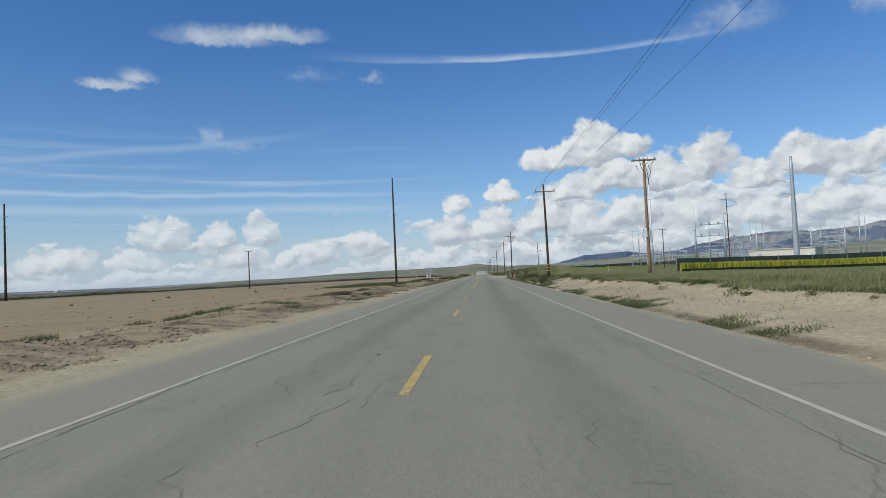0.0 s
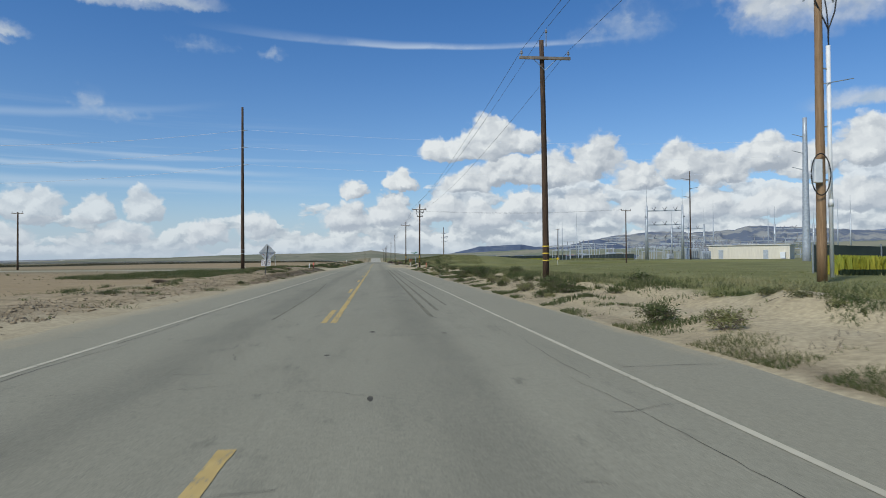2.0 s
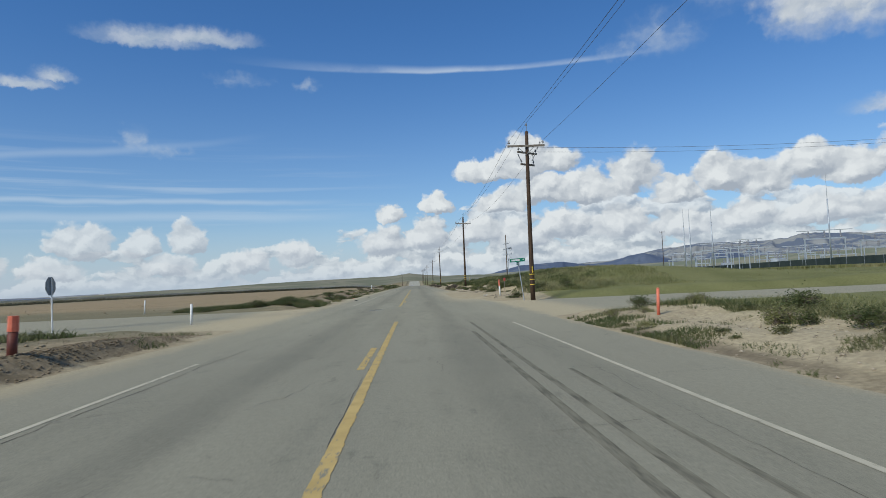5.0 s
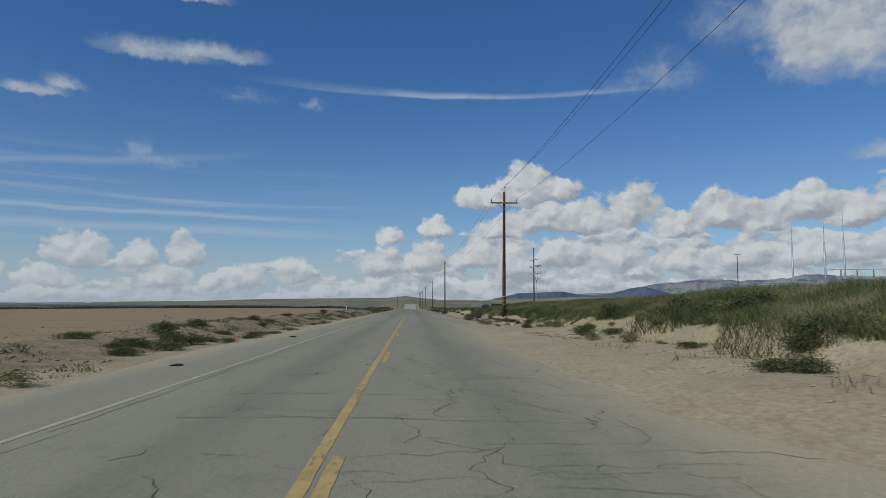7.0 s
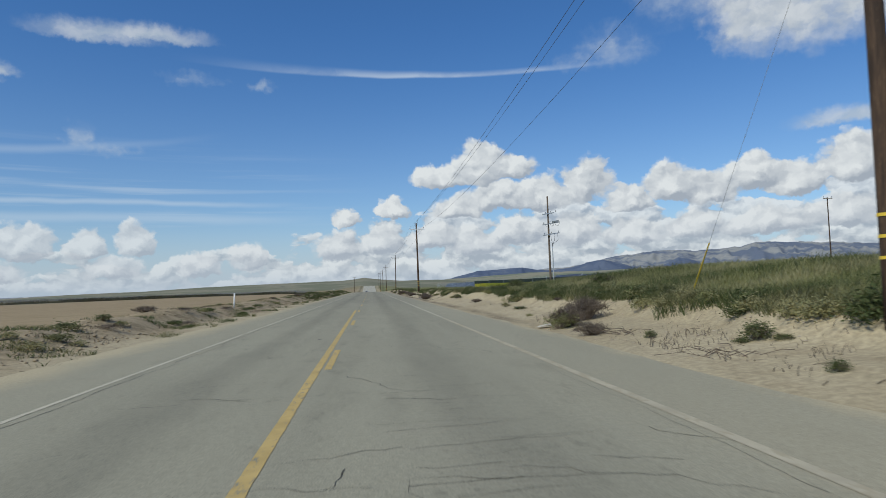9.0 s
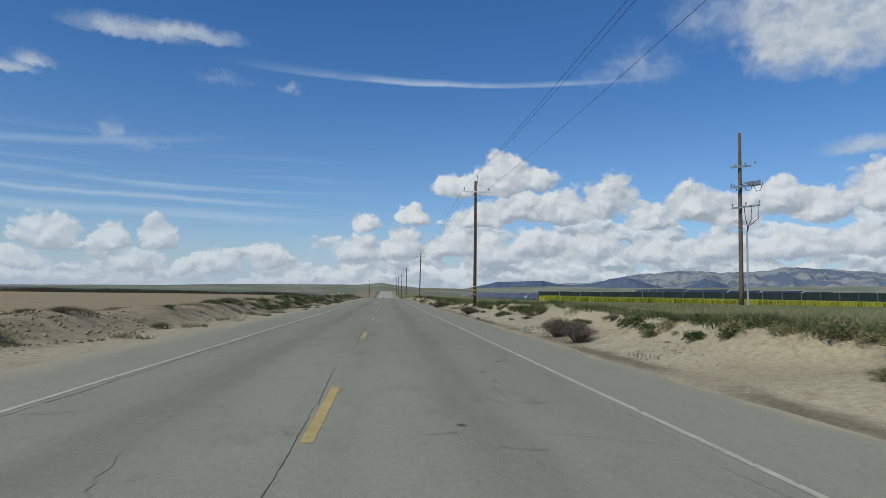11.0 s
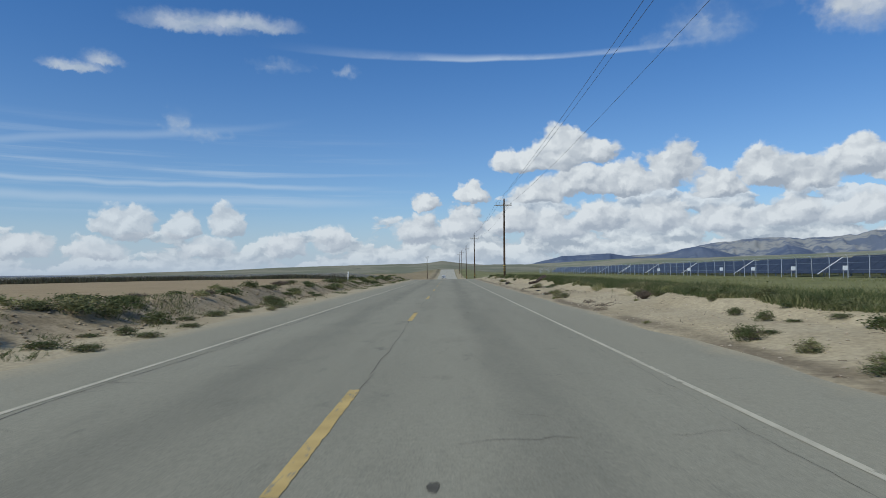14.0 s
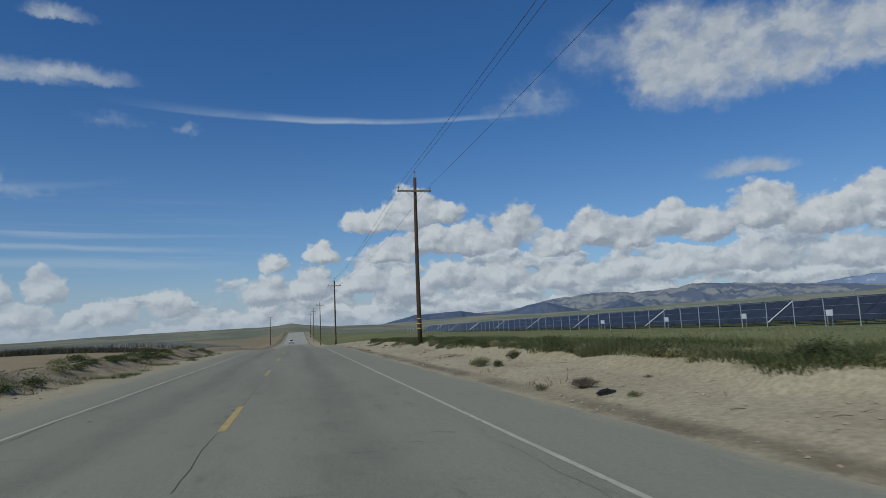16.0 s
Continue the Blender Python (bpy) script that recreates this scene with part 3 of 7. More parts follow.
class Solid:
    """Collects boxes, rods and sheets into one mesh."""

    def __init__(self):
        self.v, self.f = [], []

    def add(self, verts, faces):
        n = len(self.v)
        self.v += [tuple(q) for q in verts]
        self.f += [tuple(i + n for i in fc) for fc in faces]
        return self

    def box(self, c, s, rz=0.0, rx=0.0, ry=0.0, bevel=0.12):
        """A box with its upright edges chamfered."""
        m = Matrix.Translation(c) @ Euler((radians(rx), radians(ry), radians(rz))).to_matrix().to_4x4()
        hx, hy, hz = s[0] / 2, s[1] / 2, s[2] / 2
        k = bevel * min(hx, hy)
        ring = [(hx - k, -hy), (hx, -hy + k), (hx, hy - k), (hx - k, hy), (-hx + k, hy), (-hx, hy - k), (-hx, -hy + k), (-hx + k, -hy)]
        vs = [m @ Vector((a, b, z)) for z in (-hz, hz) for a, b in ring]
        fs = [tuple(range(7, -1, -1)), tuple(range(8, 16))] + [(i, (i + 1) % 8, 8 + (i + 1) % 8, 8 + i) for i in range(8)]
        return self.add(vs, fs)

    def rod(self, a, b, r0, r1=None, n=8, caps=True):
        a, b = Vector(a), Vector(b)
        r1 = r0 if r1 is None else r1
        q = (b - a).to_track_quat("Z", "Y")
        vs = []
        for o, r in ((a, r0), (b, r1)):
            vs += [o + q @ Vector((r * math.cos(2 * math.pi * i / n), r * math.sin(2 * math.pi * i / n), 0)) for i in range(n)]
        fs = [(i, (i + 1) % n, n + (i + 1) % n, n + i) for i in range(n)]
        if caps:
            fs += [tuple(range(n - 1, -1, -1)), tuple(range(n, 2 * n))]
        return self.add(vs, fs)

    def tube(self, pts, r, n=5):
        """One bent tube through the points."""
        pts = [Vector(q) for q in pts]
        vs = []
        for i, o in enumerate(pts):
            d = (pts[min(i + 1, len(pts) - 1)] - pts[max(i - 1, 0)]).normalized()
            q = d.to_track_quat("Z", "Y")
            vs += [o + q @ Vector((r * math.cos(6.2832 * k / n), r * math.sin(6.2832 * k / n), 0)) for k in range(n)]
        fs = [(i * n + k, i * n + (k + 1) % n, (i + 1) * n + (k + 1) % n, (i + 1) * n + k) for i in range(len(pts) - 1) for k in range(n)]
        return self.add(vs, fs + [tuple(range(n - 1, -1, -1)), tuple(range(len(vs) - n, len(vs)))])

    def lathe(self, c, prof, n=10):
        """A turned body: prof is (radius, height) from the bottom up."""
        vs = [(c[0] + r * math.cos(2 * math.pi * i / n), c[1] + r * math.sin(2 * math.pi * i / n), c[2] + z) for r, z in prof for i in range(n)]
        fs = [(k * n + i, k * n + (i + 1) % n, (k + 1) * n + (i + 1) % n, (k + 1) * n + i) for k in range(len(prof) - 1) for i in range(n)]
        fs += [tuple(range(n - 1, -1, -1)), tuple(range((len(prof) - 1) * n, len(prof) * n))]
        return self.add(vs, fs)

    def plate(self, outline, c, normal_y, thick):
        """A flat plate in the xz plane, facing along y."""
        n = len(outline)
        vs = [(c[0] + a, c[1] + s * thick / 2, c[2] + b) for s in (-1, 1) for a, b in outline]
        return self.add(vs, [tuple(range(n)), tuple(range(2 * n - 1, n - 1, -1))] + [(i, n + i, n + (i + 1) % n, (i + 1) % n) for i in range(n)])

    def mesh(self, name, mat, smooth=False):
        me = bpy.data.meshes.new(name)
        me.from_pydata(self.v, [], self.f)
        bm = bmesh.new()
        bm.from_mesh(me)
        bmesh.ops.recalc_face_normals(bm, faces=bm.faces)
        bm.to_mesh(me)
        bm.free()
        me.materials.append(mat)
        if smooth:
            for pl in me.polygons:
                pl.use_smooth = len(pl.vertices) == 4
        return me


def part(name, solid, mat, parent=None, label="", smooth=False):
    ob = new(name, solid.mesh(name, mat, smooth))
    if parent is not None:
        ob.parent = parent
    if label:
        ob["label"] = label
    return ob


def thing(name, at, label, category, group="", rz=0.0):
    """An empty at a thing's base; its parts are made about the origin."""
    e = new(name)
    e.empty_display_size = 0.2
    e.matrix_world = pose(*at, 0, 0, rz)
    return tagged(e, label, category, group)


def sheet(name, v, f, mat, smooth=False):
    me = bpy.data.meshes.new(name)
    v, f = np.asarray(v, np.float32), np.asarray(f, np.int32)
    k = f.shape[1]
    me.vertices.add(len(v))
    me.vertices.foreach_set("co", v.ravel())
    me.loops.add(f.size)
    me.loops.foreach_set("vertex_index", f.ravel())
    me.polygons.add(len(f))
    me.polygons.foreach_set("loop_start", np.arange(0, f.size, k, dtype=np.int32))
    me.update(calc_edges=True)
    me.validate()
    if smooth:
        me.polygons.foreach_set("use_smooth", np.ones(len(f), bool))
    me.materials.append(mat)
    return new(name, me)


def grid_faces(nx, ny):
    i = np.arange((ny - 1) * nx).reshape(ny - 1, nx)[:, :-1].ravel()
    return np.stack([i, i + 1, i + nx + 1, i + nx], 1)


# ---------------------------------------------------------------- lie of the land
RNG = np.random.default_rng(4)
LAT = RNG.random((64, 64))


def wave(x, y, s):
    """Smooth value noise, 0 to 1, of size s metres."""
    x, y = np.asarray(x, float) / s, np.asarray(y, float) / s
    i, j = np.floor(x).astype(int), np.floor(y).astype(int)
    a, b = x - i, y - j
    a, b = a * a * (3 - 2 * a), b * b * (3 - 2 * b)
    g = lambda p, q: LAT[p % 64, q % 64]
    return (g(i, j) * (1 - a) + g(i + 1, j) * a) * (1 - b) + (g(i, j + 1) * (1 - a) + g(i + 1, j + 1) * a) * b


def step(x, a, b):
    t = np.clip((np.asarray(x, float) - a) / (b - a), 0, 1)
    return t * t * (3 - 2 * t)


def rise(y):
    """Far ahead the road dips behind a low brow, then climbs a swell."""
    y = np.asarray(y, float)
    return -2.5 * step(y, 428, 580) + 6.1 * step(y, 650, 960) - 8.0 * step(y, 990, 1200)


CROSS0, CROSS1 = 138.5, 155.5       # the side road's edges


def crest_of(y):
    """Where the sandy bank meets the pasture: a scalloped line."""
    return 9.0 + 1.5 * (wave(3, y, 6.0) - 0.5) + 0.9 * (wave(7, y, 2.0) - 0.5)


def land(x, y):
    x, y = np.broadcast_arrays(np.asarray(x, float), np.asarray(y, float))
    lump = wave(x, y, 3.1) * 0.58 + wave(x + 9, y, 1.3) * 0.32 + wave(x, y + 5, 0.55) * 0.1 - 0.5
    # right: edge of the pavement, sandy bank, field
    bank = np.interp(y, [-40, 60, 85, 130, 158, 166, 182, 200, 240, 262, 285, 300, 330, 360, 400, 440],
                     [0.45, 0.52, 0.36, 0.32, 0.4, 0.75, 1.0, 0.62, 0.6, 0.8, 0.95, 0.62, 0.5, 0.52, 0.6, 0.4])
    edge = 5.55 + 0.35 * (wave(0, y, 2.3) - 0.5) - 1.75 * step(y, 160, 168) * step(y, 206, 182)
    crest = crest_of(y)
    foot = 0.10 + 0.05 * lump
    r = -0.055 + 0.085 * step(x, edge - 0.5, edge + 0.5) + foot * step(x, edge + 0.2, edge + 1.4)
    low = np.minimum(edge + 1.1, 6.6)
    up = 0.42 * np.clip((x - low) / (crest - 0.3 - low), 0, 1) + 0.58 * step(x, crest - 0.95, crest + 0.05)
    rugged = 0.22 + 0.2 * step(y, 50, 66) * step(y, 140, 130)
    r = r + (bank - 0.1) * up + lump * rugged * step(x, edge + 0.5, edge + 2.0) * (1 - 0.55 * step(x, crest, crest + 1.5))
    mound = step(y, 157, 170) * step(y, 268, 235)
    r = r + 0.14 * mound * step(x, crest - 0.3, crest + 0.6) + 1.0 * mound * step(x, crest - 0.5, 15.5) * step(x, 42, 20) + (wave(x, y, 9.0) - 0.5) * 0.35 * step(x, 11, 17)
    field = np.interp(y, [-100, 95, 135, 200, 290, 345, 362, 385], [0.05, 0.1, 0.75, 1.1, 0.9, 0.75, 0.45, 0.05])
    k = step(x, 17, 46)
    r = r * (1 - k) + field * k * step(x, 420, 180)
    # left: sandy strip, low berm, ploughed field
    ledge = -5.35 - 0.5 * (wave(5, y, 3.7) - 0.5) - 0.7 * step(y, 170, 190) * step(y, 240, 215)
    berm = np.interp(y, [-40, 0, 30, 75, 95, 130, 165, 200, 300, 420], [0.34, 0.3, 0.2, 0.14, 0.16, 0.16, 0.28, 0.46, 0.62, 0.58])
    l = -0.055 + 0.085 * step(-x, -ledge - 0.5, -ledge + 0.6)
    top = -8.9 + 1.4 * (wave(11, y, 7.0) - 0.5)
    l = l + berm * step(-x, 6.7, -top) * step(-x, 13.5, -top) + lump * 0.46 * step(-x, 6.4, 8.4) * step(-x, 14, 10.5)
    cut_face = 0.34 * step(y, 84, 96) * step(y, 136, 129)
    l = l + cut_face * step(-x, 5.85 + 0.4 * (wave(17, y, 1.7) - 0.5), 6.5 + 0.4 * (wave(17, y, 1.7) - 0.5)) * step(-x, 12.0, 8.4)
    l = l + (wave(x, y, 40) - 0.5) * 0.2 * step(-x, 14, 40)
    z = np.where(x > 0, r, l)
    # the side road cuts through
    cut = step(y, CROSS0 - 2.2, CROSS0 + 0.3) * step(y, CROSS1 + 2.2, CROSS1 - 0.3) * (np.abs(x) < 75)
    z = z * (1 - cut) + (-0.05) * cut
    return z + rise(y) * step(np.abs(x), 42, 14)


def ground():
    near = np.concatenate([np.arange(5.0, 11.0, 0.22), np.arange(11.0, 18, 0.5), np.arange(18, 40, 1.6), np.arange(40, 120, 6), np.geomspace(120, 4900, 26)])
    left = np.concatenate([np.arange(4.6, 12.0, 0.26), np.arange(12, 20, 0.8), np.arange(20, 60, 4), np.geomspace(60, 4900, 30)])
    xs = np.concatenate([-left[::-1], [-2.0, 2.0, 3.0, 3.4, 3.8, 4.2, 4.6], near])
    ys = np.concatenate([-np.geomspace(40, 4900, 14)[::-1], np.arange(-36, -4, 2.0), np.arange(-4, 430, 0.42), np.arange(430, 560, 2.5), np.geomspace(560, 4900, 50)])
    X, Y = np.meshgrid(xs, ys)
    Z = land(X, Y)
    ob = sheet("ground", np.stack([X.ravel(), Y.ravel(), Z.ravel()], 1), grid_faces(len(xs), len(ys)), M_GROUND, True)
    return tagged(ob, "dry sandy verges, brown ploughed field and green pasture", "ground", kind="structure")


def strip(name, left, right, ys, z, mat, cols=2):
    """A band along the road between two edges given as functions of y."""
    ys = np.asarray(ys, float)
    a, b = np.broadcast_to(left(ys), ys.shape), np.broadcast_to(right(ys), ys.shape)
    t = np.linspace(0, 1, cols)
    X = a[:, None] * (1 - t) + b[:, None] * t
    Y = np.repeat(ys[:, None], cols, 1)
    Z = rise(Y) + z
    return sheet(name, np.stack([X.ravel(), Y.ravel(), Z.ravel()], 1), grid_faces(cols, len(ys)), mat)


ground()
YS = np.concatenate([np.arange(-60, 440, 4.0), np.arange(440, 1000, 10.0)])
road = strip("road", lambda y: -5.9 + 0 * y, lambda y: 6.1 + 0 * y, YS, 0.0, M_ROAD, 9)
tagged(road, "sun-bleached grey two-lane asphalt road with cracks", "road", kind="structure")


def side_road():
    """The cross street, with flared corners."""
    v, f = [], []
    for sgn, reach in ((1, 70.0), (-1, 70.0)):
        xs = np.concatenate([np.linspace(5.0, 12, 15), np.linspace(14, reach, 8)])
        fl = 3.5 * np.clip((10.5 - xs) / 5.5, 0, 1) ** 2
        n = len(v)
        for x, q in zip(xs, fl):
            v += [(sgn * x, CROSS0 - q, -0.008), (sgn * x, CROSS1 + q, -0.008)]
        f += [(n + 2 * i, n + 2 * i + 1, n + 2 * i + 3, n + 2 * i + 2) for i in range(len(xs) - 1)]
    ob = sheet("road_side", v, f, M_ROAD)
    tagged(ob, "pale cracked asphalt side road crossing the main road", "road", kind="structure")


side_road()

# ---------------------------------------------------------------- road markings


def wig(s, k):
    return lambda y: s + k * (wave(s * 7, y, 2.6) - 0.5)


def chewed(s, k):
    """An edge that has crumbled away along the joint in the asphalt."""
    return lambda y: s + k * (wave(s * 5, y, 0.17) + 0.8 * wave(s * 9, y, 0.08) - 0.9)


def marking(name, x, y0, y1, w, mat, label, z=0.004, ragged=0.0):
    near = y0 < 440
    n = max(4, int((min(y1, 440) - y0) / (0.055 if ragged and near else 1.5)))
    ys = np.linspace(y0, min(y1, 440), n) if near else np.linspace(y0, y1, 4)
    if near and y1 > 440:
        ys = np.concatenate([ys, np.arange(444, y1, 10.0)])
    edge = chewed if ragged else wig
    ob = strip(name, wig(x - w / 2, 0.02) if not ragged else chewed(x - w / 2, ragged * 0.3), edge(x + w / 2, ragged or 0.02), ys, z, mat)
    ob.parent = road
    ob["label"] = label
    return ob


for y0, y1 in ((-50, 127), (158.3, 900)):
    marking("edge_line", -3.39, y0, y1, 0.088, M_WHITE, "white edge line")
for y0, y1 in ((-50, 135), (232.1, 900)):
    marking("edge_line", 3.89, y0, y1, 0.08, M_WHITE, "white edge line")
M_FADED = worn("faded_white_paint", (0.46, 0.405, 0.285), 0.72, 3.0, (0.37, 0.32, 0.215))
marking("edge_line", 3.89, 170, 232, 0.13, M_FADED, "faded white edge line, half buried in sand")
marking("centre_line", 0.09, 61, 138, 0.13, M_YELLOW, "solid yellow line with a crumbled edge", ragged=0.03)
marking("centre_line", -0.14, 153.2, 246, 0.13, M_YELLOW, "solid yellow line", ragged=0.012)
RUNS = ((-0.05, 7.4, 13.55, range(-3, 4)), (-0.12, 61.0, 12.8, range(6)), (0.04, 161.2, 13.6, range(5)), (0.09, 229.0, 13.47, range(3)), (0.09, 269.4, 13.85, range(4)), (0.0, 325.2, 14.2, range(34)))
for x, y0, gap, ks in RUNS:
    for k in ks:
        marking("centre_dash", x, y0 + gap * k, y0 + 3.6 + gap * k, 0.125, M_YELLOW, "worn yellow dash", ragged=0.014)


def crack(x, y, heading, length, width, seed, z=0.003, jag=0.5):
    """One wandering crack as a thin tapering ribbon."""
    r = random.Random(seed)
    n = max(5, int(length / 0.16))
    a, pts = radians(heading), []
    for i in range(n + 1):
        pts.append((x, y))
        b = a + r.uniform(-jag, jag)
        x += math.sin(b) * length / n
        y += math.cos(b) * length / n
        a += r.uniform(-0.1, 0.1) * jag
    v = []
    for i, (px_, py) in enumerate(pts):
        q = pts[min(i + 1, n)]
        o = pts[max(i - 1, 0)]
        d = Vector((q[0] - o[0], q[1] - o[1], 0)).normalized()
        w = 0.45 * width * (0.35 + 0.65 * r.random()) * (1 - (i / n) ** 3 * 0.8) / 2
        v += [(px_ - d.y * w, py + d.x * w, z), (px_ + d.y * w, py - d.x * w, z)]
    return v, [(2 * i, 2 * i + 1, 2 * i + 3, 2 * i + 2) for i in range(n)]


def cracks():
    v, f = [], []

    def put(*a, **k):
        vv, ff = crack(*a, **k)
        n = len(v)
        v.extend(vv)
        f.extend(tuple(i + n for i in q) for q in ff)
    r = random.Random(8)
    s = 0
    for i in range(620):          # short cross cracks
        y = r.uniform(-5, 430)
        x = r.uniform(-3.2, 3.4)
        put(x, y, r.choice((90, -90)) + r.uniform(-25, 25), r.uniform(0.25, 1.4), r.uniform(0.012, 0.032), 10000 + i)
    for i in range(46):           # long wandering ones
        y = r.uniform(-5, 420)
        put(r.choice((-1.6, 0.5, 1.2, 2.7, -0.8)) + r.uniform(-0.6, 0.6), y, r.uniform(-25, 25), r.uniform(1.0, 3.4), r.uniform(0.012, 0.028), 400 + i)
    for i in range(340):          # crazed paving round the crossing and beyond
        y = r.choice((r.uniform(128, 182), r.uniform(128, 240)))
        put(r.choice((r.uniform(-3, 6), r.uniform(0.4, 3.6))), y, r.choice((0, 90, 180, 270)) + r.uniform(-22, 22), r.uniform(0.5, 2.4), r.uniform(0.016, 0.042), 4000 + i, jag=0.7)
    for i in range(26):           # a long broken crack along one wheel path
        y = 3.0 + 2.3 * i
        if r.random() < 0.72:
            put(-1.05 + 0.5 * (float(wave(2, y, 7)) - 0.5) + (0.35 if i % 5 == 0 else 0), y, r.uniform(-9, 9), r.uniform(1.4, 2.6), r.uniform(0.02, 0.045), 7000 + i, jag=0.75)
    for i in range(9):            # cracks right across the lanes about the crossing
        y = 151.0 + 2.6 * i + r.uniform(-0.6, 0.6)
        put(-3.0 + r.uniform(0, 1.5), y, 90 + r.uniform(-4, 4), r.uniform(4.0, 6.6), r.uniform(0.03, 0.05), 7100 + i, jag=0.45)
        put(r.choice((0.7, 1.3, 2.4)) + r.uniform(-0.3, 0.3), y, r.uniform(-12, 12), r.uniform(2.0, 3.6), r.uniform(0.025, 0.045), 7200 + i, jag=0.8)
    for i in range(120):          # close ladder of fine cracks over one lane
        y = 163.0 + 0.44 * i + r.uniform(-0.12, 0.12)
        put(0.6 + 1.5 * r.random(), y, 90 + r.uniform(-6, 6), r.uniform(0.5, 2.0), r.uniform(0.014, 0.026), 7400 + i, jag=0.3)
    for x, y, length in ((4.05, 54.66, 1.4), (4.5, 88.3, 0.9), (4.05, 200.8, 1.3), (4.5, 366.45, 1.6), (4.0, 17.2, 1.5), (4.5, 10.1, 0.9)):
        put(x, y, 88, length, 0.05, int(y * 10), jag=0.2)
    for x, y0, y1, w in ((3.40, -30, 58, 0.026), (3.40, 58, 132, 0.014), (3.68, 196, 440, 0.012), (-3.21, -30, 128, 0.045), (-3.20, 162, 440, 0.045), (-0.02, 108, 160, 0.03), (0.02, 246, 430, 0.03)):
        y = y0
        while y < y1:             # joints along the lanes
            if r.random() < (0.97 if abs(x) > 1 else 0.7):
                put(x + 0.12 * (float(wave(x, y, 9)) - 0.5), y, 0, 4.2, w, 900 + s, jag=0.12 if abs(x) > 1 else 0.07)
            s += 1
            y += 4.0
    for i in range(70):           # cracks over the shoulder
        y = r.uniform(-5, 430)
        if r.random() < 0.6:
            put(4.1, y, 90, r.uniform(0.8, 1.6), r.uniform(0.015, 0.03), 1300 + i)
        else:
            put(-3.7, y, -90, r.uniform(0.5, 1.4), r.uniform(0.015, 0.03), 1300 + i)
    ob = sheet("crack", v, f, M_CRACK)
    ob.parent = road
    tagged(ob, "dark open cracks and joints in the asphalt", kind="stuff")


cracks()


def skid(x0, y0, y1, w, drift, seed):
    ob = strip("tyre_mark", lambda y: x0 - w / 2 + drift * ((y - y0) / (y1 - y0)) ** 2, lambda y: x0 + w / 2 + drift * ((y - y0) / (y1 - y0)) ** 2, np.linspace(y0, y1, 30), 0.0025, M_SKID, 3)
    ob.parent = road
    ob["label"] = "black rubber skid mark"


for x0, y0, y1, w, dr in ((2.30, 62, 132, 0.09, 0.05), (2.62, 64, 136, 0.08, 0.0), (3.05, 66, 124, 0.06, 0.05), (-1.35, 62, 84, 0.05, -0.5)):
    skid(x0, y0, y1, 1.25 * w, dr, 1)


def patches():
    """Oil spots and small tar patches."""
    r = random.Random(5)
    for i in range(46):
        x, y = (2.45, 40.3) if i == 0 else (r.uniform(-3, 3.4), r.uniform(0, 420))
        a, b = (0.12, 0.18) if i == 0 else (r.uniform(0.03, 0.07), r.uniform(0.05, 0.14))
        n = 12
        v = [(x, y, 0.003)] + [(x + a * math.cos(k * 6.283 / n) * r.uniform(0.7, 1.2), y + b * math.sin(k * 6.283 / n) * r.uniform(0.7, 1.2), 0.003) for k in range(n)]
        ob = sheet("tar_spot", v, [(0, 1 + k, 1 + (k + 1) % n) for k in range(n)], M_CRACK)
        ob.parent = road


patches()
mh = thing("manhole_cover", (-1.33, 149.6, 0.0), "dark round cast-iron manhole cover in the asphalt", "manhole cover")
part("frame", Solid().lathe((0, 0, 0), [(0.36, 0.0), (0.36, 0.006), (0.31, 0.008), (0.31, 0.004)], 20), M_STEEL_DARK, mh)
part("lid", Solid().lathe((0, 0, 0), [(0.30, 0.0), (0.30, 0.009), (0.27, 0.012), (0.05, 0.012)], 20), M_IRON, mh)

# ---------------------------------------------------------------- hills and mountains


def range_of_hills(name, r0, r1, az0, az1, prof, mat, label, rough, seed, steps=160, rows=10):
    """A ridge on an arc round the road's end: prof gives the ridge's elevation in degrees for bearings."""
    az = np.linspace(az0, az1, steps)
    top = np.interp(az, [p[0] for p in prof], [p[1] for p in prof])
    v = []
    for i in range(rows):
        t = i / (rows - 1)
        r = r0 + (r1 - r0) * t
        s = (t / 0.72) ** 0.8 if t < 0.72 else math.cos((t - 0.72) / 0.28 * math.pi / 2) ** 0.5
        h = np.tan(np.radians(top)) * (r0 + (r1 - r0) * 0.72) * s
        k = wave(az * 1.9 + seed, t * 4 + seed, 1.0) - 0.5 + 0.6 * (wave(az * 4.7, t * 9 + seed, 1.0) - 0.5) + 0.35 * (wave(az * 11, t * 17, 1.0) - 0.5)
        h = h * (1 + rough * k * (0.16 + min(1.0, abs(t - 0.72) / 0.25) * 0.84)) - 4 * (1 - s)
        a = np.radians(az + 0.35 * (wave(az * 2 + 3, t * 6, 1.0) - 0.5) * t)
        v.append(np.stack([r * np.sin(a), r * np.cos(a) + 180, h], 1))
    ob = sheet(name, np.concatenate(v), grid_faces(steps, rows), mat, True)
    return tagged(ob, label, "hills", kind="structure")


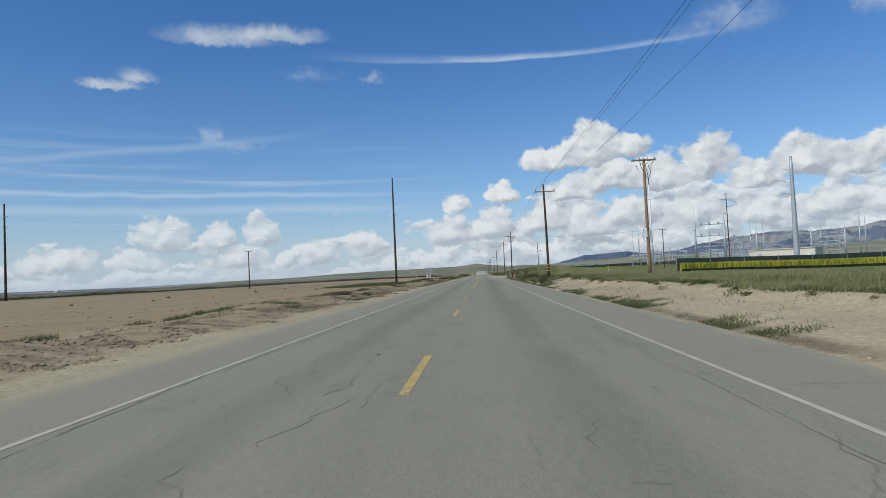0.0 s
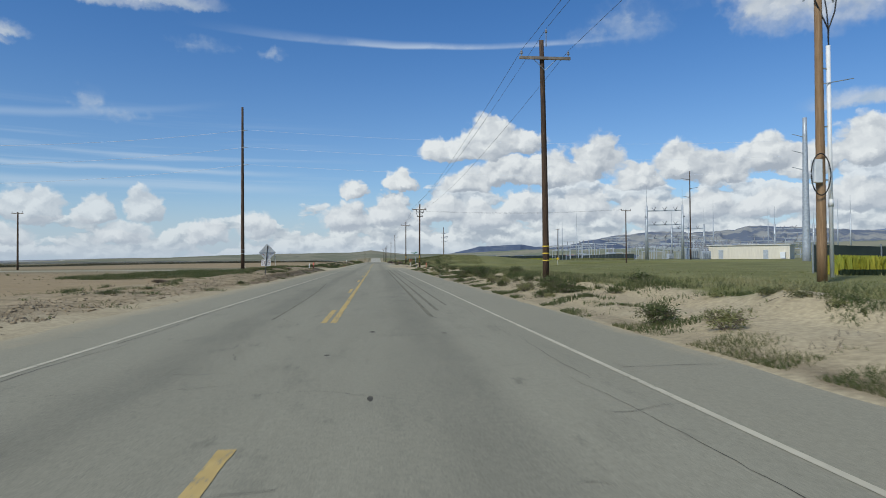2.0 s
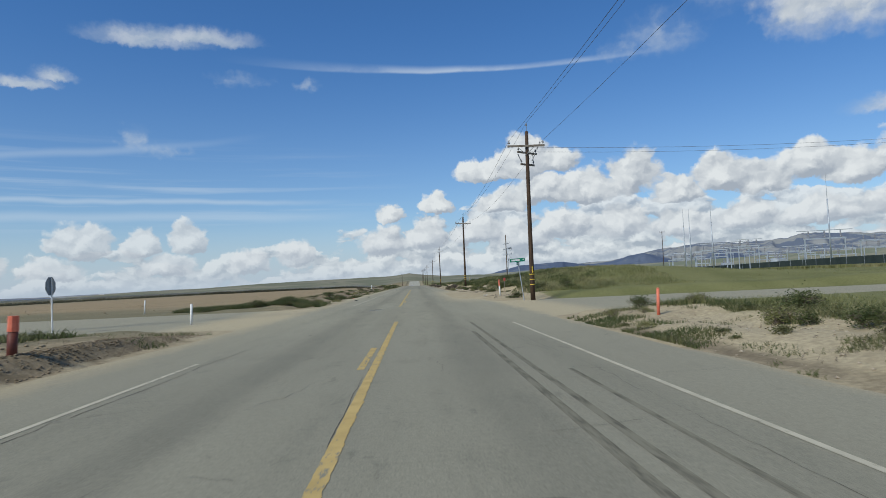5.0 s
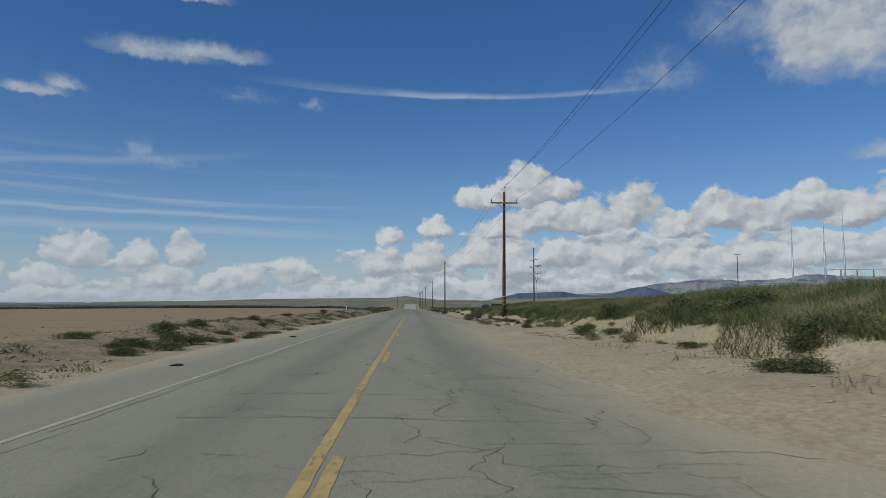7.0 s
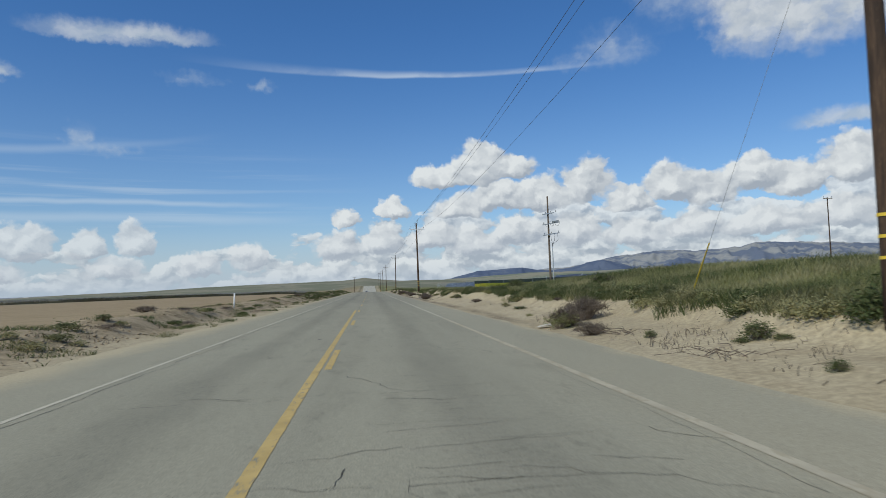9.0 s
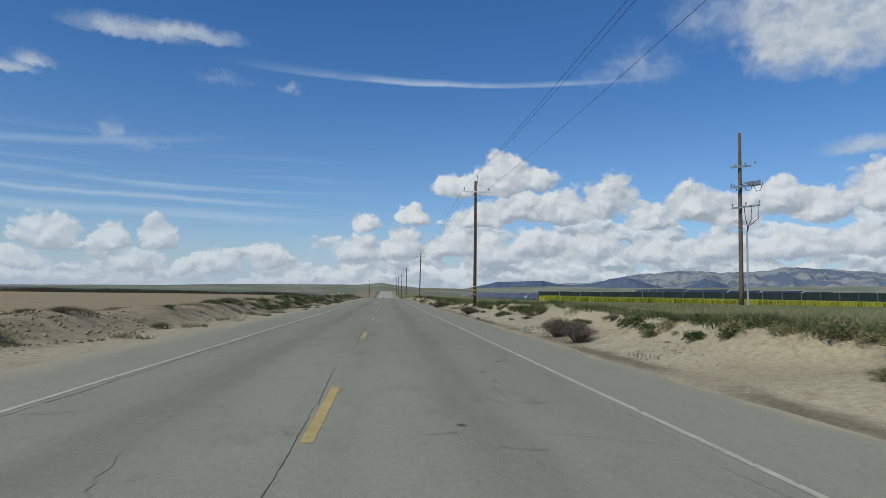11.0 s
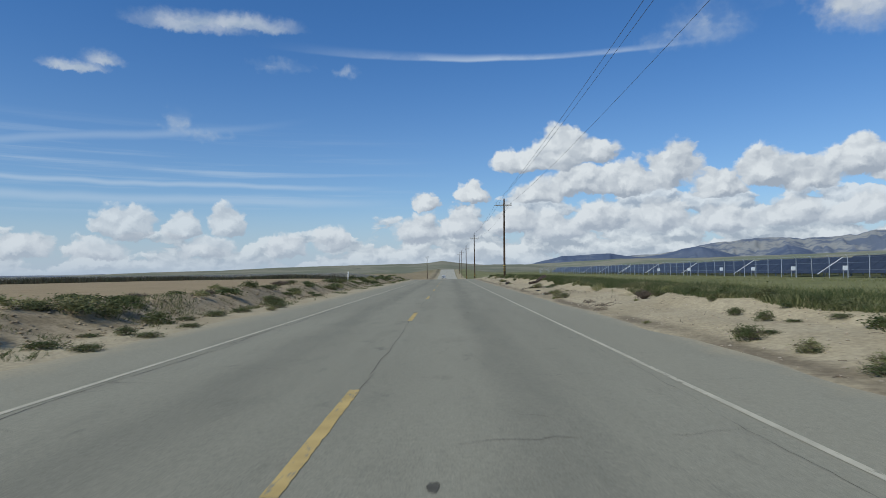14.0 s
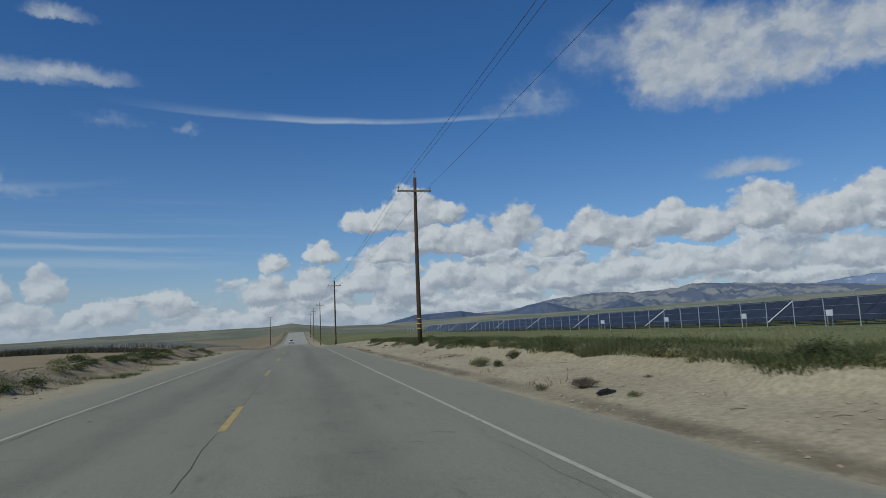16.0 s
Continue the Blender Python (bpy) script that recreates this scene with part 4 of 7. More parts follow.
def hill_material(name, a, b, c, haze, scale):
    m = bpy.data.materials.new(name)
    m.use_nodes = True
    nt = m.node_tree
    bs = nt.nodes["Principled BSDF"]
    tc = nt.nodes.new("ShaderNodeTexCoord")
    p = tc.outputs["Object"]
    n1, n2 = noise_of(nt, p, scale, 6, 0.6), noise_of(nt, p, scale * 4, 6, 0.65)
    k = mixc(nt, ramp(nt, n1, 0.44, 0.56), a, b)
    k = mixc(nt, ramp(nt, n2, 0.54, 0.7, 0.0, 0.8), k, c)
    # haze: share and tint of distance haze, blended straight into the slope colour
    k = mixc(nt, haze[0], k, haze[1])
    nt.links.new(k, bs.inputs["Base Color"])
    bs.inputs["Roughness"].default_value = 1.0
    bs.inputs["Specular IOR Level"].default_value = 0.0
    return m


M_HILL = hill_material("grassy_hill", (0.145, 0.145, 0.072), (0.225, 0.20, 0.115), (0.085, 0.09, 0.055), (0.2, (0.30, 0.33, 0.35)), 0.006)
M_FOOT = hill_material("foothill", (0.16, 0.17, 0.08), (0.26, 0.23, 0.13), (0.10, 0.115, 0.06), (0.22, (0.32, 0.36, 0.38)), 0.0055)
# sunlit tan and blue shade patches are painted in as colour noise
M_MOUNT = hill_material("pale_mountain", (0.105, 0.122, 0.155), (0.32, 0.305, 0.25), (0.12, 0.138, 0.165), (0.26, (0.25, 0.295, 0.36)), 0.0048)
# the dark blue stands for cloud shade, put into this range's colour
M_MOUNT_SHADE = hill_material("cloud_shaded_hill", (0.070, 0.090, 0.135), (0.105, 0.125, 0.165), (0.16, 0.17, 0.175), (0.20, (0.20, 0.25, 0.34)), 0.0055)
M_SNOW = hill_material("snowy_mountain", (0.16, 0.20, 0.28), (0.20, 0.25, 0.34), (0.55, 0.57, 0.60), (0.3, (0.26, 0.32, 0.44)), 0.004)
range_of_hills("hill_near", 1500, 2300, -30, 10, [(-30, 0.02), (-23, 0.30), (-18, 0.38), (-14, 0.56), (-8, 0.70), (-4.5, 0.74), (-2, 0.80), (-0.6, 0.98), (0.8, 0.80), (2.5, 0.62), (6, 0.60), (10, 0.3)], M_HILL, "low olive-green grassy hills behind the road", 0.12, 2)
# its sun and cloud-shade patches are only M_FOOT's colour noise
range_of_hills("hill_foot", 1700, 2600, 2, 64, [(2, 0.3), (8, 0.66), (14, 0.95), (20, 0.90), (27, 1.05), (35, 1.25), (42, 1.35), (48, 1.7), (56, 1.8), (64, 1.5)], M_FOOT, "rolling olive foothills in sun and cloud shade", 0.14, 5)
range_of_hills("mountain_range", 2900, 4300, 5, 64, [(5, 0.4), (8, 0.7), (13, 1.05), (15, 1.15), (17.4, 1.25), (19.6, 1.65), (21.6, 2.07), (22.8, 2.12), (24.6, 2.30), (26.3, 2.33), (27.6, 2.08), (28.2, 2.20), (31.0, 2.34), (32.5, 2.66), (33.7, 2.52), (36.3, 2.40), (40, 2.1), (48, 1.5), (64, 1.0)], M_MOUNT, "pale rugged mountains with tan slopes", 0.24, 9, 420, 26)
range_of_hills("mountain_dark", 2500, 3250, 5.5, 31, [(5.5, 0.2), (7.97, 0.83), (9.4, 1.2), (11, 1.27), (13.37, 1.38), (14.75, 1.1), (16, 1.02), (17.5, 1.22), (18.8, 1.55), (20.1, 1.80), (20.9, 1.62), (22.6, 1.1), (23.6, 0.9), (24.8, 0.95), (25.6, 1.4), (26.3, 1.72), (27.2, 1.5), (28.4, 1.0), (31, 0.3)], M_MOUNT_SHADE, "hills before the mountains, painted dark blue for cloud shade", 0.16, 21, 260, 16)
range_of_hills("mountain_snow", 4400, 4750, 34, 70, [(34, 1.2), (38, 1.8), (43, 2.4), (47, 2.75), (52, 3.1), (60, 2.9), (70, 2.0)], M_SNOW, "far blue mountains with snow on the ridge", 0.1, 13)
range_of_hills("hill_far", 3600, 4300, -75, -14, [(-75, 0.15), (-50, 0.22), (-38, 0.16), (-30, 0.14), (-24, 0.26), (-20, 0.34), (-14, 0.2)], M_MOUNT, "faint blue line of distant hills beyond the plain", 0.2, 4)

# ---------------------------------------------------------------- poles and wires


def sag(a, b, drop, n=14):
    a, b = Vector(a), Vector(b)
    return [a.lerp(b, i / n) - Vector((0, 0, 4 * drop * (i / n) * (1 - i / n))) for i in range(n + 1)]


def wire(a, b, drop, r=0.0095, mat=None, label="thin black overhead power wire"):
    ob = part("overhead_wire", Solid().tube(sag(a, b, drop), r, 3), mat or M_WIRE)
    return tagged(ob, label, "wire", "overhead wires")


def insulator(parent, at, size=1.0):
    x, y, z = at
    s = size
    part("insulator", Solid().lathe((x, y, z), [(0.02 * s, 0), (0.02 * s, 0.1 * s), (0.06 * s, 0.12 * s), (0.07 * s, 0.16 * s), (0.035 * s, 0.19 * s), (0.055 * s, 0.22 * s), (0.03 * s, 0.27 * s)], 8), M_GLASSY, parent)


def shaft(h, r0, r1, bend=0.0):
    """A tapered, slightly bowed pole, one closed skin."""
    n, m = 8, 12
    vs = [(bend * (i / n) ** 2 + (r0 + (r1 - r0) * i / n) * math.cos(6.28319 * k / m), (r0 + (r1 - r0) * i / n) * math.sin(6.28319 * k / m), h * i / n) for i in range(n + 1) for k in range(m)]
    fs = [(i * m + k, i * m + (k + 1) % m, (i + 1) * m + (k + 1) % m, (i + 1) * m + k) for i in range(n) for k in range(m)]
    return Solid().add(vs, fs + [tuple(range(m - 1, -1, -1)), tuple(range(n * m, n * m + m))])


def roadside_pole(x, y, h, arm=True, bands=3, arm_mat=None, lean=0.0, extra=False, arm_z=0.75, label="tall dark wooden utility pole with a crossarm"):
    z = float(land(x, y))
    e = thing("utility_pole", (x, y, z - 0.05), label, "utility pole", "roadside poles")
    h = h - z
    part("shaft", shaft(h, 0.155, 0.105, lean), M_WOOD, e, smooth=True)
    part("top_pin", Solid().rod((0.10, 0, h - 0.25), (0.10, 0, h + 0.32), 0.025, 0.02, 6), M_STEEL_DARK, e)
    insulator(e, (0.10, 0, h + 0.25), 1.0)
    if arm:
        az = h - arm_z
        part("crossarm", Solid().box((0, -0.16, az), (2.35, 0.10, 0.12)), arm_mat or M_ARM, e)
        for s in (-1, 1):
            part("brace", Solid().rod((s * 0.55, -0.14, az - 0.03), (0, -0.14, az - 0.55), 0.016, n=5), M_STEEL_DARK, e)
            insulator(e, (s * 1.08, -0.16, az + 0.06), 1.0)
    for i in range(bands):
        part("reflective_band", Solid().lathe((0, 0, 1.05 + 0.32 * i), [(0.148, 0), (0.158, 0), (0.158, 0.05), (0.148, 0.05)], 14), M_BAND, e, "yellow reflective band")
    if extra:
        for dz, w in ((1.35, 1.7), (2.1, 1.2)):
            part("lower_crossarm", Solid().box((0.1, 0.15, h - dz), (w, 0.09, 0.11), rz=35), M_ARM, e)
            for s in (-0.45, 0.45):
                insulator(e, (0.1 + s * w * 0.8, 0.15 + s * w * 0.5, h - dz + 0.05), 0.9)
        for s in (-1, 1):
            part("fuse_cutout", Solid().rod((s * 0.35, -0.1, h - 1.9), (s * 0.55, -0.2, h - 1.45), 0.03, n=6), M_GLASSY, e)
        part("jumper_cable", Solid().tube([(0.9, -0.16, h - 0.7), (0.7, -0.1, h - 1.2), (0.4, 0, h - 1.4), (0.5, 0.2, h - 2.0)], 0.014, 4), M_BLACK, e)
    return (x + 0.1, y, z + h + 0.5), (x - 1.08, y - 0.16, z + h - arm_z + 0.3), (x + 1.08, y - 0.16, z + h - arm_z + 0.3)


LINE = [(8.9, -24, 10.9), (8.66, 75.6, 11.35), (8.15, 154.6, 10.7), (8.5, 212.9, 11.15), (8.35, 305.35, 11.35), (9.1, 414.0, 11.8), (8.0, 493.5, 11.2), (8.3, 585, 11.6), (8.2, 672, 12.6), (8.4, 760, 14.0)]
tips = []
for i, (x, y, h) in enumerate(LINE):
    if i == 4:
        lab, am = "tall brown wooden utility pole with a pale crossarm and yellow bands", M_ARM_STEEL
    elif i == 2:
        lab, am = "thick dark wooden corner pole with several crossarms and fuses", M_ARM
    else:
        lab, am = "tall dark wooden utility pole with a crossarm and yellow bands", M_ARM
    tips.append(roadside_pole(x, y, h, True, 3, am, (0.05, -0.12, 0.1, 0.04, -0.08, 0.1, 0, 0, 0, 0)[i], i == 2, 0.95 if i != 1 else 0.85, lab))
for a, b in zip(tips, tips[1:]):
    for p, q in zip(a, b):
        wire(p, q, 0.9)
# pole tag and a stay with its guard
tag = thing("pole_tag", (8.15, 154.42, float(land(8.15, 154.6)) + 1.95), "small yellow number plate nailed to the corner pole", "sign")
part("plate", Solid().box((0, -0.03, 0), (0.05, 0.012, 0.42)).box((0.03, -0.031, -0.13), (0.06, 0.012, 0.08)), M_BAND, tag)
guy = thing("guy_wire", (9.95, 222.0, 0.6), "steel guy wire with a yellow plastic guard at its foot", "guy wire")
part("cable", Solid().rod((0, 0, 0), (-1.5, -10.4, 9.6), 0.0045, n=4), M_STEEL, guy)
part("guard", Solid().rod((0, 0, 0), (-0.26, -1.8, 1.66), 0.02, n=8), M_BAND, guy, "yellow plastic guard")


def riser_pole(x, y, z, h):
    """Pale pole with twin arms, cable risers, a white conduit and a meter box."""
    e = thing("riser_pole", (x, y, z), "weathered brown wooden pole with white conduit and black cable risers", "utility pole", "roadside poles")
    part("shaft", shaft(h, 0.20, 0.14), M_WOOD_PALE, e, smooth=True)
    for s in (-1, 1):
        part("crossarm", Solid().box((0, s * 0.19, h - 0.18), (2.6, 0.10, 0.13)), M_ARM, e)
        part("brace", Solid().rod((s * 0.7, -0.24, h - 0.22), (0, -0.22, h - 0.85), 0.02, n=5), M_ARM, e)
    for q in (-1.2, -0.45, 0.45, 1.2):
        insulator(e, (q, 0, h - 0.1), 0.9)
    cx = 0.40
    part("conduit", Solid().rod((cx, -0.05, 0.2), (cx - 0.02, -0.05, h - 3.0), 0.085, 0.085, 10).rod((cx, -0.05, 3.1), (cx, -0.05, 3.4), 0.10, 0.10, 10), M_PIPE, e, "white conduit", True)
    for zz in (1.6, 4.2, 6.4, 8.8):
        part("standoff", Solid().box((0.28, -0.03, zz), (0.3, 0.05, 0.05)), M_STEEL_DARK, e)
    for k, (dx, dz) in enumerate(((-0.35, -1.0), (0.15, -0.6), (0.75, -0.9))):
        part("riser_cable", Solid().tube([(cx, -0.05, h - 3.0), (cx + (0.02 * k - 0.04), -0.08, h - 2.3), (cx * 0.5 + dx * 0.6, -0.12, h - 1.6), (dx, -0.15, h - 0.95 + 0.1 * k), (dx - 0.12 + 0.2 * k, -0.15, h - 0.35)], 0.03, 6), M_BLACK, e, "black cable")
    for s in (-0.75, 0.55):
        part("fuse_cutout", Solid().rod((s, -0.18, h - 1.25), (s - 0.12, -0.2, h - 0.75), 0.04, n=6), M_STEEL_DARK, e)
    part("meter_box", Solid().box((-0.26, -0.12, 4.55), (0.34, 0.28, 0.95)), M_BOX, e, "white metal box")
    loop = [(-0.18 + 0.42 * math.cos(t), -0.27, 4.4 + 0.85 * math.sin(t)) for t in np.linspace(0.4, 6.9, 26)]
    part("coiled_cable", Solid().tube(loop, 0.025, 5), M_BLACK, e, "coil of black cable")
    part("side_arm", Solid().rod((0.1, -0.1, 8.15), (1.3, -0.3, 8.35), 0.02, n=5), M_STEEL_DARK, e)
    return e


riser_pole(19.2, 71.7, float(land(19.2, 71.7)), 12.75)


def bank_pole(x, y, z, h):
    """Pole with three slanting arms of switchgear and a cable riser."""
    e = thing("switch_pole", (x, y, z), "tall weathered pole carrying switchgear arms and looping cables", "utility pole", "roadside poles")
    part("shaft", shaft(h, 0.17, 0.11), M_WOOD_GREY, e, smooth=True)
    for k, (dz, w) in enumerate(((2.55, 1.9), (4.0, 2.8), (5.55, 2.6))):
        part("crossarm", Solid().box((0.35 if k else 0.0, -0.15, h - dz), (w, 0.11, 0.13), rz=12, ry=-9), M_STEEL, e)
        for q in (-0.4, 0.0, 0.4):
            insulator(e, (0.35 + q * w, -0.15, h - dz + 0.06 + q * w * 0.16), 1.1)
    for k in range(3):
        x0 = -0.6 + 0.75 * k
        part("looping_cable", Solid().tube([(x0, -0.2, h - 3.9), (x0 + 0.2, -0.3, h - 4.4), (x0 + 0.55, -0.25, h - 4.3), (x0 + 0.75, -0.2, h - 3.7)], 0.022, 5), M_BLACK, e)
        part("riser_cable", Solid().tube([(0.45, -0.1, h - 7.6), (0.45 + 0.05 * k, -0.15, h - 7.0), (0.3 + 0.5 * k, -0.15, h - 6.4), (0.2 + 0.55 * k, -0.15, h - 5.4)], 0.028, 5), M_BLACK, e)
    part("conduit", Solid().rod((0.45, -0.08, 0), (0.45, -0.08, h - 7.4), 0.07, n=8), M_STEEL, e, "grey steel conduit")
    part("switch", Solid().box((1.0, -0.1, h - 3.75), (0.9, 0.25, 0.3), ry=-9), M_STEEL_DARK, e)
    return e


bank_pole(26.8, 295.5, float(land(26.8, 295.5)), 13.85 - float(land(26.8, 295.5)))


def small_pole(x, y, h, r=0.13, arm=1.8, label="plain dark wooden pole with a short crossarm", mat=None):
    z = float(land(x, y))
    e = thing("utility_pole", (x, y, z), label, "utility pole", "field poles")
    part("shaft", shaft(h - z, r * 1.2, r * 0.8), mat or M_WOOD, e, smooth=True)
    if arm:
        part("crossarm", Solid().box((0, -0.12, h - z - 0.2), (arm, 0.1, 0.12)), M_ARM, e)
        for s in (-0.45, 0.45):
            insulator(e, (s * arm, -0.12, h - z - 0.14))
    return e


small_pole(-57, 158.5, 9.5)
small_pole(43.6, 154.0, 9.7, 0.10)
small_pole(-9.5, 640, 8.9)
small_pole(72.5, 297.7, 13.2, 0.09, 1.5)
for q in (-0.7, 0.7):
    wire((8.15, 154.6 + q, 9.5), (43.6, 154.0 + q, 9.75), 0.5)


def tall_pole(x, y, h, arms, r=0.26, side=1, reach=0.75):
    z = float(land(x, y))
    e = thing("transmission_pole", (x, y, z), "very tall slim brown wooden pole with side insulators", "utility pole", "transmission poles")
    part("shaft", shaft(h - z, r, r * 0.55), M_WOOD, e, smooth=True)
    out = []
    for i, a in enumerate(arms):
        s = side if side else (1 if i % 2 else -1)
        part("standoff_insulator", Solid().rod((0, 0, a - z), (s * reach, 0, a - z + 0.10 + 0.2 * (reach - 0.75)), 0.05 + 0.03 * (reach - 0.75), 0.035, 6), M_GLASSY, e)
        part("bracket", Solid().box((s * 0.13, 0, a - z), (0.10, 0.18, 0.30)), M_STEEL_DARK, e)
        out.append((x + s * reach, y, a + 0.12))
    for zz in (2.4, 2.9):
        part("pole_ring", Solid().lathe((0, 0, zz), [(r * 0.96, 0), (r * 1.0, 0), (r * 1.0, 0.06), (r * 0.96, 0.06)], 12), M_STEEL, e)
    return [(x, y, h)] + out


tp = tall_pole(-17.6, 139.7, 22.9, (19.6, 17.2, 14.75))
tl = tall_pole(-91, 120, 18.9, (16.4, 14.2, 12.0))
tr = tall_pole(68.4, 180.2, 20.1, (18.2, 16.3, 14.4), 0.17, 0, 1.9)
for k in (1, 2, 3):
    wire(tp[k], tl[k], 2.8, 0.019, M_WIRE_PALE, "bright overhead wire of the transmission line")
    wire(tp[k], (65.8, 141.8, 22.0 - 2.4 * k), 1.15, 0.011, M_WIRE_PALE, "bright overhead wire of the transmission line")


def steel_monopole(x, y, h):
    z = float(land(x, y))
    e = thing("steel_monopole", (x, y, z - 0.05), "tall tapered grey galvanised steel transmission monopole", "steel pole")
    part("shaft", shaft(h - z, 0.62, 0.30), M_STEEL, e, smooth=True)
    for i in range(3):
        part("davit_arm", Solid().rod((-0.4, 0, h - z - 3 - 2.6 * i), (-2.2, 0, h - z - 2.6 - 2.6 * i), 0.07, 0.04, 6), M_STEEL, e)
    part("base_flange", Solid().lathe((0, 0, 0), [(0.85, 0), (0.85, 0.08), (0.64, 0.10)], 14), M_STEEL, e)


steel_monopole(68.0, 141.8, 23.3)


def mast(x, y, h, r=0.16, label="slim grey steel lightning mast"):
    z = float(land(x, y))
    e = thing("lightning_mast", (x, y, z), label, "mast", "substation masts")
    part("shaft", Solid().rod((0, 0, 0), (0, 0, (h - z) * 0.72), r, r * 0.75, 8), M_STEEL, e, smooth=True)
    part("spike", Solid().rod((0, 0, (h - z) * 0.72), (0, 0, h - z), r * 0.4, r * 0.15, 6), M_STEEL, e)
    part("base_plate", Solid().box((0, 0, 0.03), (0.6, 0.6, 0.08)), M_STEEL_DARK, e)


for x, y, h in ((57.8, 245.2, 14.2), (64.6, 264, 16.2), (66.4, 253.6, 16.3), (84, 240, 20), (92, 214, 17), (110, 190, 15), (101, 246, 18), (118, 230, 16), (96, 168, 14), (128, 180, 17)):
    mast(x, y, h)

# ---------------------------------------------------------------- substation


def gantry(x0, y0, x1, y1, h, label="grey steel substation gantry with two beams and insulators"):
    z = float(land((x0 + x1) / 2, (y0 + y1) / 2))
    w = math.hypot(x1 - x0, y1 - y0)
    e = thing("substation_gantry", ((x0 + x1) / 2, (y0 + y1) / 2, z), label, "gantry", "substation gantries", math.degrees(math.atan2(y1 - y0, x1 - x0)))
    H = h - z
    for s in (-1, 1):
        part("column", Solid().rod((s * w / 2, 0, 0), (s * w / 2, 0, H), 0.34, 0.22, 10), M_STEEL, e, smooth=True)
        part("spike", Solid().rod((s * w / 2, 0, H), (s * w / 2, 0, H + 4.5), 0.05, 0.02, 5), M_STEEL, e)
    for k, bz in enumerate((H - 1.2, H - 4.4, H - 7.4)):
        part("beam", Solid().box((0, 0, bz), (w, 0.3, 0.26)), M_STEEL, e)
        for q in (-0.3, 0.0, 0.3):
            part("insulator_string", Solid().rod((q * w, -0.1, bz), (q * w + 0.35, -1.0, bz + 0.75), 0.10, 0.06, 6).rod((q * w, 0.1, bz + 0.1), (q * w - 0.3, 0.8, bz + 0.8), 0.08, 0.05, 6), M_GLASSY, e)
    for s in (-1, 1):
        part("floodlight", Solid().box((s * (w / 2 + 0.3), -0.3, H - 2.6), (0.35, 0.25, 0.3)), M_STEEL_DARK, e)


gantry(62.3, 188.6, 69.6, 186.2, 13.3)
gantry(84, 222, 92, 219, 10.8)
gantry(98, 196, 106, 193, 9.5)


def building(x, y, w, d, h, rz):
    z = float(land(x, y))
    e = thing("control_building", (x, y, z - 0.02), "long low cream-coloured metal control building with a flat roof", "building", "", rz)
    part("wall", Solid().box((0, 0, h / 2), (w, d, h), bevel=0.02), M_BUILDING, e)
    part("roof", Solid().box((0, 0, h + 0.09), (w + 0.5, d + 0.5, 0.18), bevel=0.02), M_ROOF, e)
    for i in range(13):
        part("wall_rib", Solid().box((-w / 2 + 0.5 + i * (w - 1) / 12, -d / 2 - 0.02, h / 2), (0.07, 0.05, h - 0.1)), M_BUILDING, e)
    for q in (-w * 0.33, w * 0.22):
        part("door", Solid().box((q, -d / 2 - 0.03, 1.02), (1.0, 0.06, 2.04)), M_STEEL, e)
    part("air_conditioner", Solid().box((w * 0.42, -d / 2 - 0.35, 0.8), (1.0, 0.7, 1.4)), M_BOX, e)


building(86.5, 187.5, 17.0, 7.5, 3.1, -41)


def transformer(x, y, s, seed):
    r = random.Random(seed)
    z = float(land(x, y))
    e = thing("transformer", (x, y, z), "grey substation transformer with cooling fins and bushings", "transformer", "substation equipment", r.uniform(-20, 20))
    part("tank", Solid().box((0, 0, 1.1 * s), (2.4 * s, 1.5 * s, 2.2 * s)), M_EQUIP, e)
    for k in range(5):
        part("cooling_fin", Solid().box(((-0.9 + 0.45 * k) * s, -0.95 * s, 1.1 * s), (0.12 * s, 0.4 * s, 1.7 * s)), M_STEEL, e)
    for q in (-0.7, 0, 0.7):
        part("bushing", Solid().lathe((q * s, 0, 2.2 * s), [(0.14 * s, 0), (0.2 * s, 0.2 * s), (0.1 * s, 0.4 * s), (0.16 * s, 0.6 * s), (0.07 * s, 0.9 * s), (0.05 * s, 1.2 * s)], 8), M_GLASSY, e)


def bus_frame(x, y, w, h, seed):
    r = random.Random(seed)
    z = float(land(x, y))
    e = thing("bus_support", (x, y, z), "pale steel switchyard frame with busbar and insulator posts", "switchgear", "substation equipment", r.uniform(-8, 8) - 20)
    for s in (-1, 1):
        part("leg", Solid().box((s * w / 2, 0, h / 2), (0.16, 0.16, h)), M_STEEL, e)
    part("beam", Solid().box((0, 0, h), (w + 0.4, 0.2, 0.2)), M_STEEL, e)
    for q in (-0.4, 0, 0.4):
        part("insulator_post", Solid().lathe((q * w, 0, h + 0.1), [(0.09, 0), (0.14, 0.15), (0.08, 0.3), (0.14, 0.5), (0.08, 0.7), (0.12, 0.9), (0.05, 1.1)], 7), M_GLASSY, e)
    part("busbar", Solid().rod((-w * 0.7, 0, h + 1.25), (w * 0.7, 0, h + 1.25), 0.06, n=6), M_STEEL, e)


rr = random.Random(21)
for i in range(14):
    transformer(rr.uniform(66, 104), rr.uniform(186, 262), rr.uniform(0.6, 1.25), i)
for i in range(46):
    x, y = rr.uniform(62, 112), rr.uniform(190, 285)
    if (x - 86.5) ** 2 + (y - 187.5) ** 2 > 160:
        bus_frame(x, y, rr.uniform(3, 6), rr.uniform(2.2, 5.0), 50 + i)


